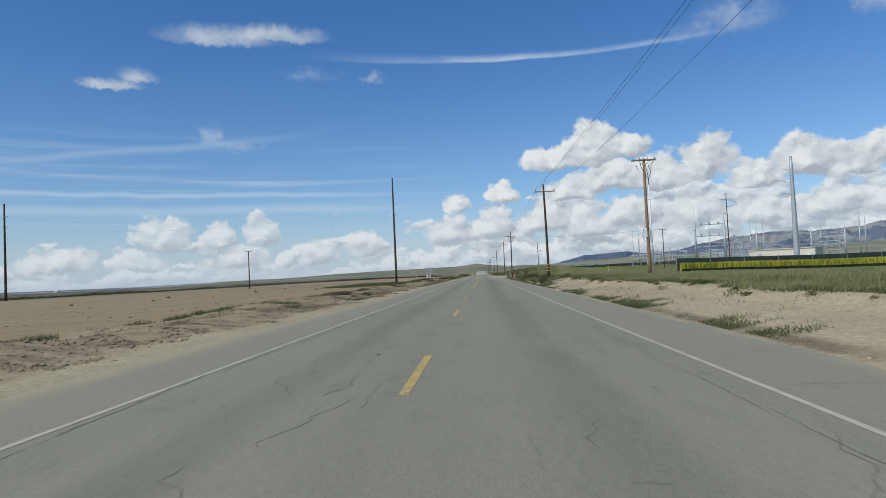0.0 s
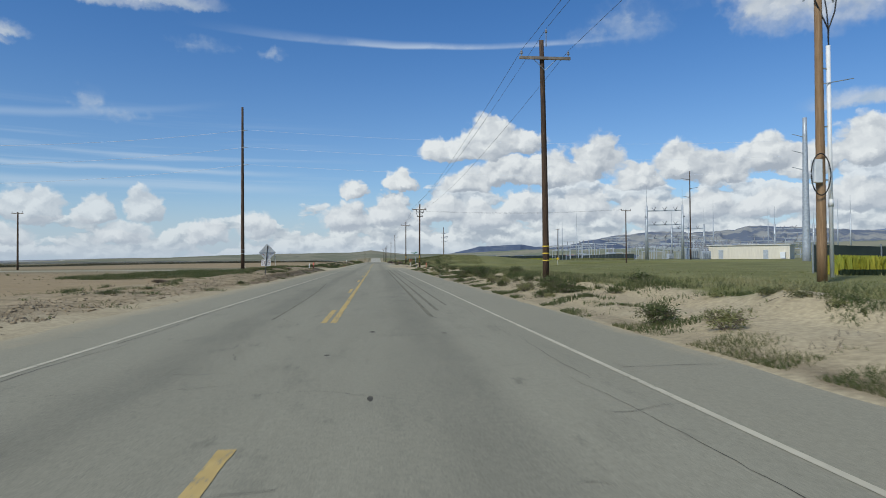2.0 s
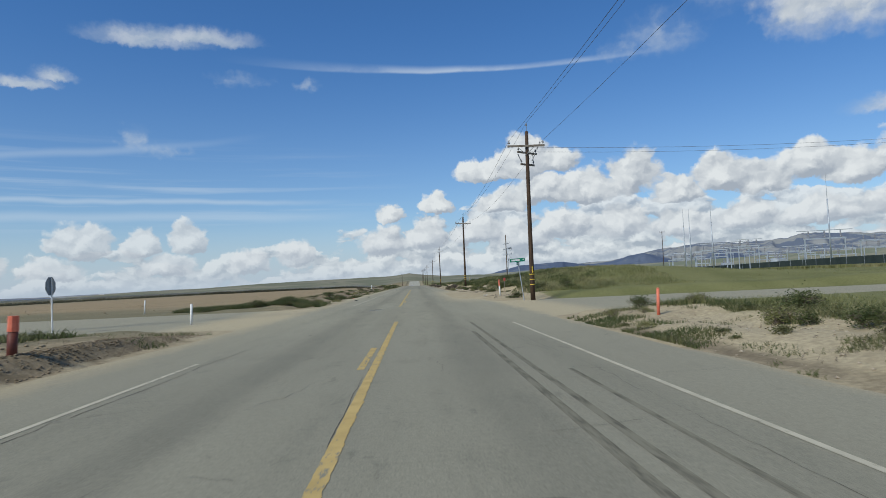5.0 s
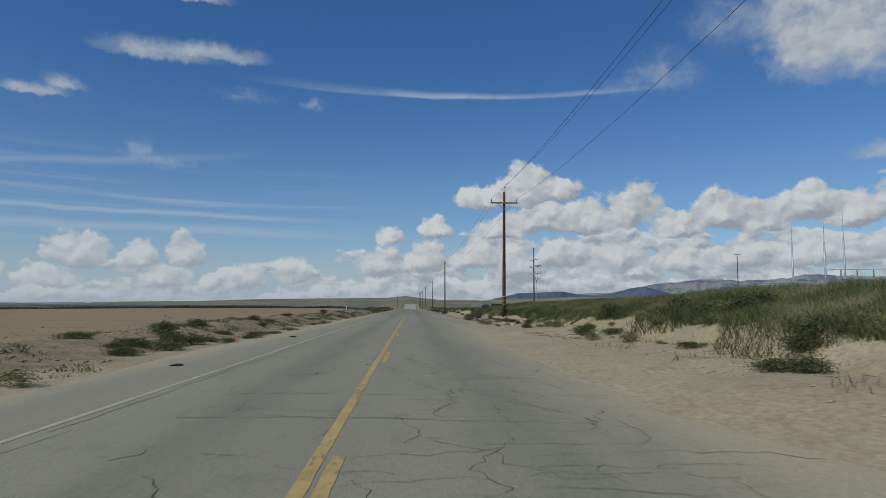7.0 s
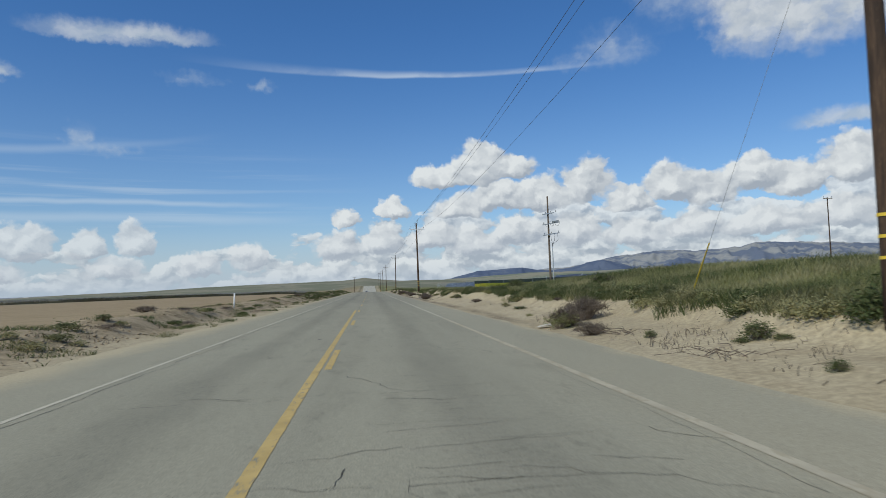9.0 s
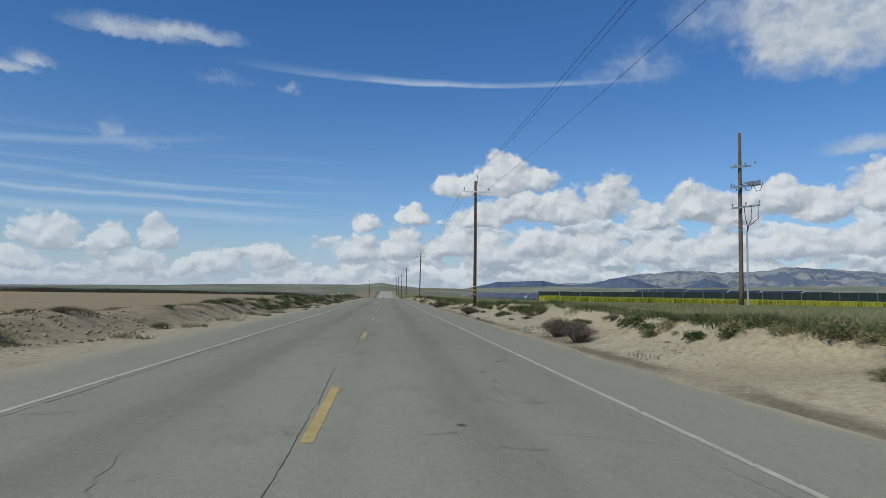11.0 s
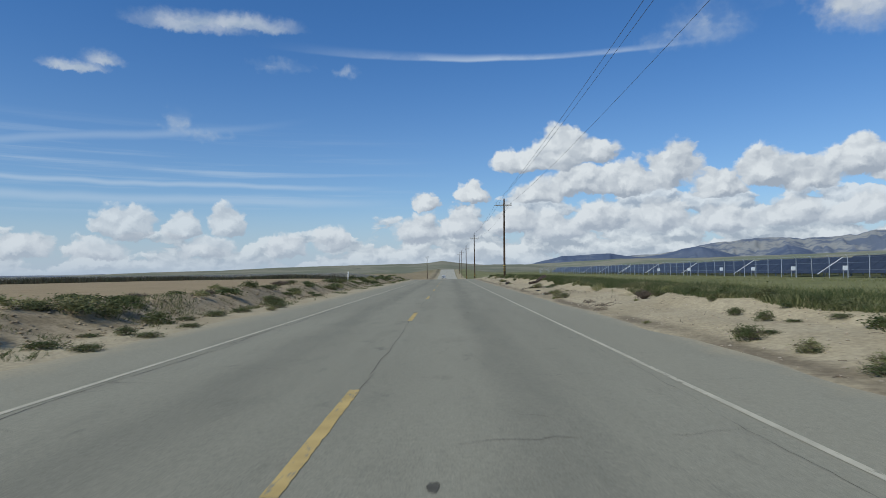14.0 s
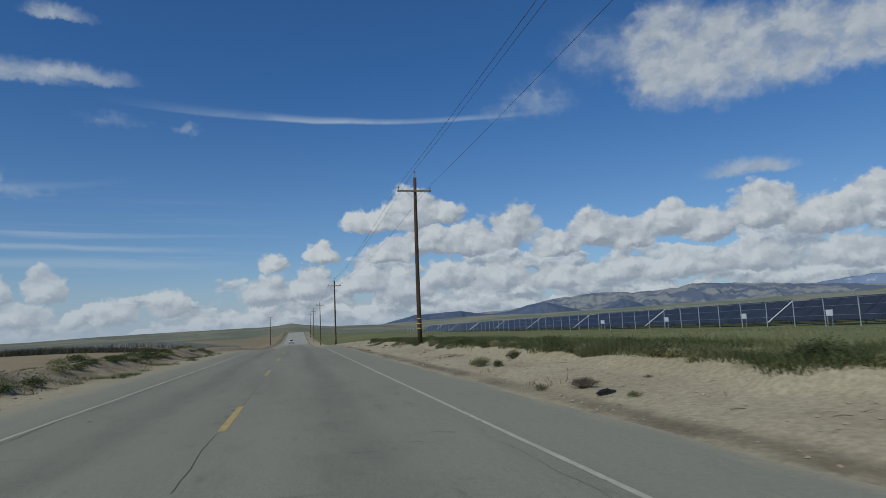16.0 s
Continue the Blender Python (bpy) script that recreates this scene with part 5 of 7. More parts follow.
def screen_fence(x0, y0, x1, y1, h0, bays, label, h1=None):
    """Chain-link fence hung with dark screen: posts and a panel a bay."""
    e = thing("screen_fence", (x0, y0, 0), label, "fence", "screened fences")
    for i in range(bays):
        a, b = i / bays, (i + 1) / bays
        h = h0 + ((h1 or h0) - h0) * a
        p = [(x0 + (x1 - x0) * t, y0 + (y1 - y0) * t) for t in (a, b)]
        za, zb = (float(land(*q)) for q in p)
        d = Vector((p[1][0] - p[0][0], p[1][1] - p[0][1], 0))
        n = Vector((d.y, -d.x, 0)).normalized() * 0.02
        o = Vector((x0, y0, 0))
        vs = [Vector((*p[0], za + 0.05)) - o, Vector((*p[1], zb + 0.05)) - o, Vector((*p[1], zb + h)) - o, Vector((*p[0], za + h)) - o]
        vs = [v - n for v in vs] + [v + n for v in vs]
        part("screen_panel", Solid().add(vs, [(0, 1, 2, 3), (7, 6, 5, 4), (0, 4, 5, 1), (1, 5, 6, 2), (2, 6, 7, 3), (3, 7, 4, 0)]), M_SCREEN, e)
        part("fence_post", Solid().rod((p[0][0] - x0, p[0][1] - y0, za), (p[0][0] - x0, p[0][1] - y0, za + h + 0.12), 0.05, n=6), M_STEEL_DARK, e)


screen_fence(56.3, 181.5, 72.0, 286, 1.35, 24, "long low fence with dark screening round the substation")
screen_fence(24.4, 79.5, 120, 79.9, 1.55, 24, "dark screened fence along the pasture's far side", 1.8)
screen_fence(24.3, 349.2, 92, 351, 1.5, 20, "dark screened fence at the corner of the solar field", 2.5)

# ---------------------------------------------------------------- solar field


def solar_fence_post(h):
    e = thing("fence_post", (0, 0, 0), "thin grey steel fence post with a slanted top arm", "fence post", "solar field fence posts")
    part("post", Solid().rod((0, 0, 0), (0, 0, h), 0.042, n=6), M_STEEL, e)
    part("top_arm", Solid().rod((0, 0, h), (-0.28, 0, h + 0.32), 0.025, n=5), M_STEEL, e)
    return e


fp = solar_fence_post(2.35)
FX = 45.5
ys = np.arange(354, 640, 3.6)
fp.matrix_world = pose(FX, ys[0], float(land(FX, ys[0])))
for y in ys[1:]:
    copy_thing(fp, pose(FX + 0.1 * (wave(0, y, 5) - 0.5), y, float(land(FX, y)), random.uniform(-1.5, 1.5), random.uniform(-1.5, 1.5), 0))
for zz in (0.9, 1.7, 2.3, 2.55):
    tagged(part("fence_wire", Solid().rod((FX - (0.15 if zz > 2.4 else 0), 354, zz + 0.1), (FX - (0.15 if zz > 2.4 else 0), 638, zz + 0.1), 0.012, n=3), M_STEEL), "thin fence wire along the solar field", "wire", "solar field fence wires")


def tracker():
    """One tracker table: a torque tube on posts carrying a tilted run of modules."""
    e = thing("solar_tracker", (0, 0, 0), "dark blue tilted solar panel table on steel posts", "solar panel", "solar trackers")
    L, W, H, T = 22.0, 3.9, 1.45, 33.0
    tube = part("torque_tube", Solid().rod((0, 0, H), (0, L, H), 0.07, n=6), M_STEEL, e)
    for k in range(4):
        part("post", Solid().rod((0, 1.5 + 6.3 * k, 0), (0, 1.5 + 6.3 * k, H), 0.07, n=6), M_STEEL, e)
    c, s = math.cos(radians(T)), math.sin(radians(T))
    for k in range(10):
        y0, y1 = k * 2.2 + 0.03, k * 2.2 + 2.17
        top = Solid()
        q = [(-W / 2, 0.06), (W / 2, 0.06), (W / 2, 0.10), (-W / 2, 0.10)]
        vs = [(a * c - b * s, y, H + a * s + b * c) for y in (y0, y1) for a, b in q]
        top.add(vs, [(0, 1, 2, 3), (7, 6, 5, 4), (0, 4, 5, 1), (1, 5, 6, 2), (2, 6, 7, 3), (3, 7, 4, 0)])
        part("panel", top, M_PANEL, e)
    part("end_rail", Solid().rod((-W / 2 * c, 0.0, H - W / 2 * s), (W / 2 * c, 0.0, H + W / 2 * s), 0.05, n=5), M_ARM_STEEL, e, "pale end rail")
    return e


tk = tracker()
first = True
for row in range(13):
    for k in range(11):
        x, y = 50.5 + 6.6 * row, 355 + 24.5 * k + (0 if row % 2 else 1.5)
        if row > 6 and k % 2:
            continue
        m = pose(x, y, float(land(x, y)), 0, 0, 0)
        if first:
            tk.matrix_world, first = m, False
        else:
            copy_thing(tk, m)


def inverter(x, y):
    e = thing("inverter_box", (x, y, float(land(x, y))), "small white electrical cabinet on two legs in the solar field", "cabinet", "solar field cabinets")
    for s in (-0.25, 0.25):
        part("leg", Solid().box((s, 0, 0.45), (0.07, 0.07, 0.9)), M_STEEL_DARK, e)
    part("cabinet", Solid().box((0, 0, 1.15), (0.5, 0.3, 0.55)), M_BOX, e, "white cabinet")


for y in (387, 397.5, 409, 420.5, 432, 447, 465):
    inverter(47.6, y)
hut = thing("red_roof_shed", (176, 620, -1.2), "distant shed with a bright red roof behind the solar field", "shed")
part("wall", Solid().box((0, 0, 2.0), (11, 8, 4.0)), M_BUILDING, hut)
part("roof", Solid().add([(-6, -4.5, 4), (6, -4.5, 4), (6, 4.5, 4), (-6, 4.5, 4), (-6, 0, 6), (6, 0, 6)], [(0, 1, 5, 4), (2, 3, 4, 5), (0, 4, 3), (1, 2, 5), (3, 2, 1, 0)]), M_ORANGE, hut, "red metal roof")

# ---------------------------------------------------------------- signs and posts


def warning_sign(x, y, z):
    """Back of a diamond sign over a small plate scrawled with paint."""
    e = thing("road_sign", (x, y, z), "grey back of a diamond road sign over a scrawled plate", "road sign", "", 2)
    part("post", Solid().rod((-0.10, 0, -0.3), (0.10, 0.02, 2.42 - z), 0.03, n=8), M_SIGNPOST, e)
    d = 0.60
    part("diamond", Solid().plate([(-d, 0), (-0.05, -d), (0.05, -d), (d, 0), (0.05, d), (-0.05, d)], (0.08, 0.05, 1.93 - z), 1, 0.006), M_SIGNBACK, e, "bare metal back of a diamond sign")
    part("stiffener", Solid().box((0.08, 0.02, 1.92 - z), (1.05, 0.02, 0.035)), M_STEEL_DARK, e)
    part("plate", Solid().box((-0.02, 0.05, 1.20 - z), (0.66, 0.008, 0.46)), M_PLATE, e, "white plate")
    sc = Solid()
    for k in range(3):
        for rr_ in (0.055, 0.095):
            c = (-0.26 + 0.22 * k, 0.04, 1.28 - z - 0.06 * (k % 2))
            sc.tube([(c[0] + rr_ * math.cos(t), c[1], c[2] + rr_ * 1.1 * math.sin(t)) for t in np.linspace(0.5 * k, 5.2 + 0.4 * k, 12)], 0.009, 4)
        sc.tube([(-0.30 + 0.2 * k, 0.04, 1.03 - z), (-0.20 + 0.2 * k, 0.04, 1.15 - z), (-0.12 + 0.2 * k, 0.04, 1.02 - z)], 0.009, 4)
    part("paint_scrawl", sc, M_SCRAWL, e, "dark red paint scrawl")
    s2 = Solid()
    s2.tube([(-0.3, 0.04, 1.86 - z), (-0.22, 0.04, 1.76 - z), (-0.12, 0.04, 1.78 - z)], 0.012, 4).tube([(0.15, 0.04, 1.88 - z), (0.28, 0.04, 1.80 - z), (0.36, 0.04, 1.86 - z)], 0.012, 4)
    s2.tube([(-0.2, 0.04, 1.80 - z), (-0.1, 0.04, 1.68 - z)], 0.012, 4).tube([(0.05, 0.04, 1.50 - z), (0.2, 0.04, 1.68 - z)], 0.012, 4)
    part("paint_scrawl", s2, M_SCRAWL, e)


warning_sign(-6.86, 94.3, float(land(-6.86, 94.3)))


def marker(x, y, h, mat, label, r=0.05, cap=None, lean=2.0):
    e = thing("marker_post", (x, y, float(land(x, y)) - 0.03), label, "marker post", "roadside markers")
    e.matrix_world = e.matrix_world @ pose(0, 0, 0, 0, lean, 0)
    split = h * 0.62
    part("post", Solid().rod((0, 0, -0.1), (0, 0, h if cap is None else split), r, r * 0.95, 10).lathe((0, 0, h if cap is None else split), [(r, 0), (r * 0.8, 0.02), (r * 0.3, 0.03)], 10), mat, e, smooth=True)
    if cap is not None:
        part("top_sleeve", Solid().rod((0, 0, split), (0, 0, h), r * 1.05, r, 10), cap, e, "faded orange-red sleeve")
    return e


marker(6.9, 160.8, 1.2, M_POST, "white roadside marker post with a faded red top", 0.055, M_ORANGE, -2)
m = thing("pipeline_marker", (7.05, 159.3, float(land(7.05, 159.3)) - 0.03), "thin pale stake with a small red warning plate", "marker post", "roadside markers")
part("stake", Solid().rod((0, 0, -0.1), (0, 0, 1.35), 0.016, n=6), M_ARM, m)
part("plate", Solid().box((0, -0.03, 1.22), (0.13, 0.01, 0.2)), M_RED, m, "small red plate")
marker(-8.25, 248.8, 1.0, M_POST, "white plastic roadside marker post", 0.055)
marker(-9.25, 387.6, 1.05, M_POST, "white plastic roadside marker post", 0.055)
marker(-6.6, 126.6, 0.75, M_BROWNPOST, "short dark post with an orange patch", 0.09, M_ORANGE, 3)
marker(-8.75, 142.4, 0.95, M_POST, "white plastic roadside marker post", 0.055)
marker(-17.9, 160, 0.95, M_POST, "white plastic roadside marker post", 0.05)
marker(7.5, 132, 0.75, M_ORANGE, "short orange marker stake", 0.045)
stop = thing("stop_sign", (-13.2, 140.0, float(land(-13.2, 140.0)) - 0.05), "edge of an eight-sided stop sign facing the side road", "road sign", "", 90)
part("post", Solid().rod((0, 0, -0.05), (0, 0, 2.25), 0.03, n=6), M_POST, stop)
part("plate", Solid().plate([(0.38 * math.cos(radians(22.5 + 45 * k)), 0.38 * math.sin(radians(22.5 + 45 * k))) for k in range(8)], (0, 0.04, 1.95), 1, 0.006), M_STEEL_DARK, stop)
ys_ = thing("yellow_sign", (28.6, 143.6, float(land(28.6, 143.6)) - 0.03), "small yellow diamond sign beside the side road", "road sign")
part("post", Solid().rod((0, 0, -0.05), (0, 0, 1.5), 0.03, n=6), M_POST, ys_)
part("plate", Solid().plate([(-0.25, 0), (0, -0.25), (0.25, 0), (0, 0.25)], (0, -0.04, 1.45), 1, 0.006), M_YELLOW_SIGN, ys_)

# street name blades on a leaning post; their writing stands as plain bars
ss = thing("street_name_sign", (7.65, 154.9, float(land(7.65, 154.9)) - 0.03), "two green street name blades on a leaning pale metal post", "road sign", "", 0)
part("post", Solid().rod((0, 0, -0.05), (-0.28, 0, 2.35), 0.03, n=8), M_STEEL, ss)
up_ = part("name_blade", Solid().box((-0.33, 0, 2.62), (0.95, 0.008, 0.22), ry=-3), M_GREEN_SIGN, ss, "green street name blade")
dn_ = part("name_blade", Solid().box((-0.30, 0.0, 2.40), (0.75, 0.008, 0.20), rz=68), M_GREEN_SIGN, ss, "green street name blade")
part("lettering", Solid().box((-0.44, -0.008, 2.615), (0.52, 0.004, 0.10), ry=-3).box((0.05, -0.008, 2.66), (0.09, 0.004, 0.06), ry=-3), M_PLATE, up_, "white bars of lettering")
part("lettering", Solid().box((-0.308, -0.003, 2.40), (0.42, 0.003, 0.09), rz=68).box((-0.292, 0.003, 2.40), (0.42, 0.016, 0.09), rz=68), M_PLATE, dn_, "white bars of lettering")

# ---------------------------------------------------------------- vehicle far ahead


def pickup(x, y):
    z = float(rise(y))
    e = thing("pickup_truck", (x, y, z), "white pickup truck with a dark windscreen on the far road", "car")
    side = [(-2.6, 0.45), (2.5, 0.45), (2.65, 0.62), (2.6, 1.02), (0.9, 1.06), (0.25, 1.74), (-1.0, 1.76), (-1.25, 1.08), (-2.65, 1.06), (-2.65, 0.6)]
    n = len(side)
    b = Solid()
    vs = [(s * (0.95 if q < 1.2 else 0.74), -p, q) for s in (-1, 1) for p, q in side]
    b.add(vs, [tuple(range(n)), tuple(range(2 * n - 1, n - 1, -1))] + [(i, n + i, n + (i + 1) % n, (i + 1) % n) for i in range(n)])
    part("body", b, M_CAR, e)
    part("windscreen", Solid().add([(-0.84, -0.86, 1.12), (0.84, -0.86, 1.12), (0.70, -0.34, 1.66), (-0.70, -0.34, 1.66), (-0.84, -0.82, 1.10), (0.84, -0.82, 1.10), (0.70, -0.30, 1.64), (-0.70, -0.30, 1.64)], [(0, 1, 2, 3), (7, 6, 5, 4), (0, 4, 5, 1), (1, 5, 6, 2), (2, 6, 7, 3), (3, 7, 4, 0)]), M_CARGLASS, e, "dark windscreen")
    part("grille", Solid().box((0, -2.64, 0.80), (1.05, 0.06, 0.26)), M_BLACK, e)
    part("bumper", Solid().box((0, -2.70, 0.55), (1.86, 0.14, 0.2)), M_STEEL_DARK, e)
    for s in (-1, 1):
        part("headlight", Solid().box((s * 0.74, -2.63, 0.84), (0.32, 0.07, 0.18)), M_LAMP, e, "clear headlight")
        part("mirror", Solid().box((s * 1.05, -0.7, 1.18), (0.2, 0.1, 0.2)), M_BLACK, e)
        for q in (-1.7, 1.65):
            w = part("wheel", Solid().rod((s * 0.72, q, 0.36), (s * 0.97, q, 0.36), 0.36, n=14), M_BLACK, e, "black tyre")
            part("rim", Solid().rod((s * 0.9, q, 0.36), (s * 0.985, q, 0.36), 0.2, n=12), M_STEEL, w)


pickup(-1.75, 676)

# ---------------------------------------------------------------- plants


def blades(x, y, z, length, width, lean, rng):
    """Bent grass blades: two triangles and a tip each, joined into one array."""
    n = len(x)
    a = rng.random(n) * 6.283
    dx, dy = np.cos(a), np.sin(a)
    b = rng.random(n) * 6.283
    lx, ly = np.cos(b) * lean * length, np.sin(b) * lean * length
    P = np.empty((n, 5, 3))
    for i, (t, w) in enumerate(((0, 1), (0, -1), (0.55, 0.8), (0.55, -0.8), (1, 0))):
        P[:, i, 0] = x + dx * width * w / 2 + lx * t * t
        P[:, i, 1] = y + dy * width * w / 2 + ly * t * t
        P[:, i, 2] = z + length * t
    k = np.arange(n)[:, None] * 5
    f = np.concatenate([k + np.array([[0, 1, 3]]), k + np.array([[0, 3, 2]]), k + np.array([[2, 3, 4]])])
    return P.reshape(-1, 3), f


def grow(name, count, xr, yr, length, width, mat, label, keep=None, seed=1, lean=0.5, cat="grass", clump=2.2):
    rng = np.random.default_rng(seed)
    x = xr[0] + (xr[1] - xr[0]) * rng.random(count) ** (1.6 if xr[0] > 0 else 1.0)
    y = rng.uniform(yr[0], yr[1], count)
    k = wave(x, y, clump) * 0.6 + wave(x + 3, y, clump * 0.4) * 0.4
    ok = k + 0.16 * (rng.random(count) - 0.5) > (0.38 if keep is None else keep(x, y))
    ok &= ~((y > CROSS0 - 3.2) & (y < CROSS1 + 3.0))
    x, y, k = x[ok], y[ok], k[ok]
    z = land(x, y) - 0.02
    ln = length * (0.35 + 0.8 * rng.random(len(x))) * (0.15 + 1.75 * k)
    v, f = blades(x, y, z, ln, width * (0.6 + 0.8 * rng.random(len(x))), lean, rng)
    ob = sheet(name, v, f, mat)
    return tagged(ob, label, cat, kind="stuff")


# pasture along the bank's crest: thick at the edge, thinner behind
def crest_keep(x, y):
    c = crest_of(y)
    return np.where(x < c - 0.15, 1.1 - 0.35 * (wave(x, y, 1.7) > 0.72), np.where(x < c + 0.9, 0.42, 0.16))


grow("field_grass", 270000, (8.4, 14.0), (-6, 440), 0.20, 0.016, M_GRASS, "thick green grass along the top of the sandy bank", crest_keep, 3)
grow("field_grass", 90000, (13, 40), (-6, 440), 0.10, 0.036, M_GRASS, "short green pasture behind the bank", lambda x, y: 0.12 + 0 * x, 4)
grow("field_grass", 190000, (9.4, 20), (157.5, 268), 0.21, 0.015, M_GRASS, "tall pale green grass on the mound", lambda x, y: 0.2 + 0 * x, 15, lean=0.55, clump=1.1)
grow("tall_weeds", 150000, (9.0, 15.0), (157.5, 262), 0.26, 0.012, M_WEED, "tall dark green weeds on the mound", lambda x, y: np.where(x < 9.6, 0.60, 0.50), 5, lean=0.6, clump=1.3)
grow("tall_weeds", 150000, (8.9, 12.5), (335, 440), 0.24, 0.014, M_WEED, "tall dark green weeds on the bank's edge", lambda x, y: np.where(x < 9.5, 0.6, 0.42), 6)
grow("tall_weeds", 40000, (8.6, 11.5), (50, 136), 0.20, 0.020, M_WEED, "dark green weeds on the bank's edge", lambda x, y: np.where(x < 9.3, 0.64, 0.52), 7)
grow("verge_weeds", 420000, (-11.0, -5.6), (20, 440), 0.11, 0.020, M_WEED, "low green weeds on the dirt berm", lambda x, y: np.interp(y, [20, 80, 170, 280, 440], [0.78, 0.71, 0.72, 0.67, 0.68]) + 0.05 * (x > -6.4), 8, lean=1.0, clump=1.5)
grow("verge_weeds", 60000, (-15.5, -5.7), (157, 165.5), 0.24, 0.02, M_WEED, "thick green weeds at the corner of the side road", lambda x, y: np.where(x > -6.6, 0.62, 0.3), 9, lean=0.95, clump=1.0)
grow("verge_weeds", 90000, (-24, -8.4), (96, 136), 0.22, 0.024, M_WEED, "green weeds behind the berm", lambda x, y: 0.36 + 0.012 * np.abs(x + 10), 10, lean=0.7)
grow("verge_weeds", 60000, (5.75, 7.0), (2, 60), 0.07, 0.012, M_WEED, "strip of low weeds at the pavement's edge", lambda x, y: np.where(x > 6.5, 0.76, 0.68), 11, clump=1.6)
grow("verge_weeds", 120000, (5.7, 8.8), (58, 136), 0.09, 0.016, M_WEED, "low weeds at the foot of the bank", lambda x, y: np.where(x < 6.7, 0.60, 0.72), 12, clump=1.3)
grow("dry_grass", 60000, (-12, -6.8), (-4, 440), 0.10, 0.016, M_DRY, "dry straw-coloured weeds on the berm", lambda x, y: 0.70 + 0 * x, 13, cat="weeds")
grow("dry_grass", 90000, (-10.2, -6.3), (-4, 66), 0.07, 0.012, M_STRAW, "grey-brown dead weeds over the clods of the berm", lambda x, y: 0.52 + 0.12 * np.abs(x + 7.6), 16, cat="weeds", lean=0.9, clump=0.9)
grow("verge_weeds", 60000, (-12.2, -9.8), (-4, 80), 0.16, 0.014, M_WEED, "line of low green weeds behind the berm", lambda x, y: 0.46 + 0.45 * np.abs(x + 10.9 + 0.02 * y), 17, lean=0.8, clump=1.4)
grow("dry_grass", 40000, (6.2, 9.0), (0, 440), 0.10, 0.014, M_DRY, "dry brown weeds scattered on the bank", lambda x, y: 0.78 + 0 * x, 14, cat="weeds")


def crest_weeds():
    """Dense dark weeds that hang over the crest in tongues."""
    rng = np.random.default_rng(61)
    n = 170000
    y = rng.uniform(-6, 440, n)
    y = y[(y < CROSS0 - 3.2) | (y > CROSS1 + 3)]
    tongue = 0.12 + 1.3 * np.clip(wave(21, y, 4.0) - 0.62, 0, 1) / 0.38 + 0.5 * np.clip(wave(5, y, 1.3) - 0.55, 0, 1)
    x = crest_of(y) - tongue + (tongue + 0.55) * rng.random(len(y)) ** 0.8
    thick = wave(x + 40, y, 1.5) * 0.6 + wave(x, y + 7, 0.6) * 0.4
    ok = thick + 0.2 * (rng.random(len(y)) - 0.5) > np.interp(y, [60, 140, 157, 262, 300, 335], [0.46, 0.42, 0.22, 0.22, 0.32, 0.24])
    x, y, thick = x[ok], y[ok], thick[ok]
    tall = np.interp(y, [-10, 60, 136, 158, 165, 250, 275, 330, 345, 440], [0.13, 0.13, 0.15, 0.20, 0.29, 0.28, 0.18, 0.18, 0.23, 0.24])
    ln = tall * (0.5 + 0.6 * rng.random(len(x))) * (0.6 + 0.8 * thick)
    v, f = blades(x, y, land(x, y) - 0.02, ln, 0.016 * (0.6 + 0.9 * rng.random(len(x))), 0.75, rng)
    tagged(sheet("crest_weeds", v, f, M_WEED), "dark green weeds hanging over the bank's sandy crest", "weeds", kind="stuff")


crest_weeds()


def crop(name, count, xr, yr, h, width, mat, label, seed):
    rng = np.random.default_rng(seed)
    x, y = rng.uniform(*xr, count), rng.uniform(*yr, count)
    z = land(x, y)
    v, f = blades(x, y, z, h * (0.75 + 0.25 * rng.random(count)), width, 0.15, rng)
    return tagged(sheet(name, v, f, mat), label, "crop", kind="stuff")


crop("flower_field", 36000, (24.7, 110), (77.8, 79.2), 1.08, 0.34, M_MUSTARD, "strip of bright yellow flowering crop before the fence", 31)
crop("dark_crop", 26000, (24.4, 110), (76.6, 77.6), 0.34, 0.14, M_HEDGE, "strip of dark green crop before the yellow flowers", 32)
crop("flower_field", 34000, (24.4, 86), (346.5, 348.9), 0.90, 0.26, M_MUSTARD, "strip of yellow flowers before the solar field's fence", 33)
crop("tall_grass", 9000, (52, 56), (181, 214), 0.4, 0.16, M_GRASS, "pale green grass below the substation fence", 34)


def scrub(name, count, a, b, wide, h, label, seed):
    """A dark unbroken line of low scrub between two points."""
    rng = np.random.default_rng(seed)
    t = rng.random(count)
    x = a[0] + (b[0] - a[0]) * t + rng.normal(0, wide, count)
    y = a[1] + (b[1] - a[1]) * t + rng.normal(0, wide, count)
    v, f = blades(x, y, land(x, y) - 0.05, h * (0.4 + 0.7 * rng.random(count)) * (0.55 + 0.7 * wave(x, y, 14.0)), 0.14, 0.45, rng)
    tagged(sheet(name, v, f, M_SCRUB), label, "scrub", kind="stuff")


M_SCRUB = leafy("winter_scrub", (0.085, 0.076, 0.052), (0.125, 0.108, 0.072), (0.10, 0.105, 0.058))
scrub("field_edge_scrub", 16000, (-101, -70), (-104, 440), 1.6, 0.95, "dark brown scrub along the ploughed field's far edge", 51)
scrub("field_edge_scrub", 16000, (-24, 520), (-104, 440), 1.8, 1.2, "dark brown scrub across the ploughed field's end", 52)


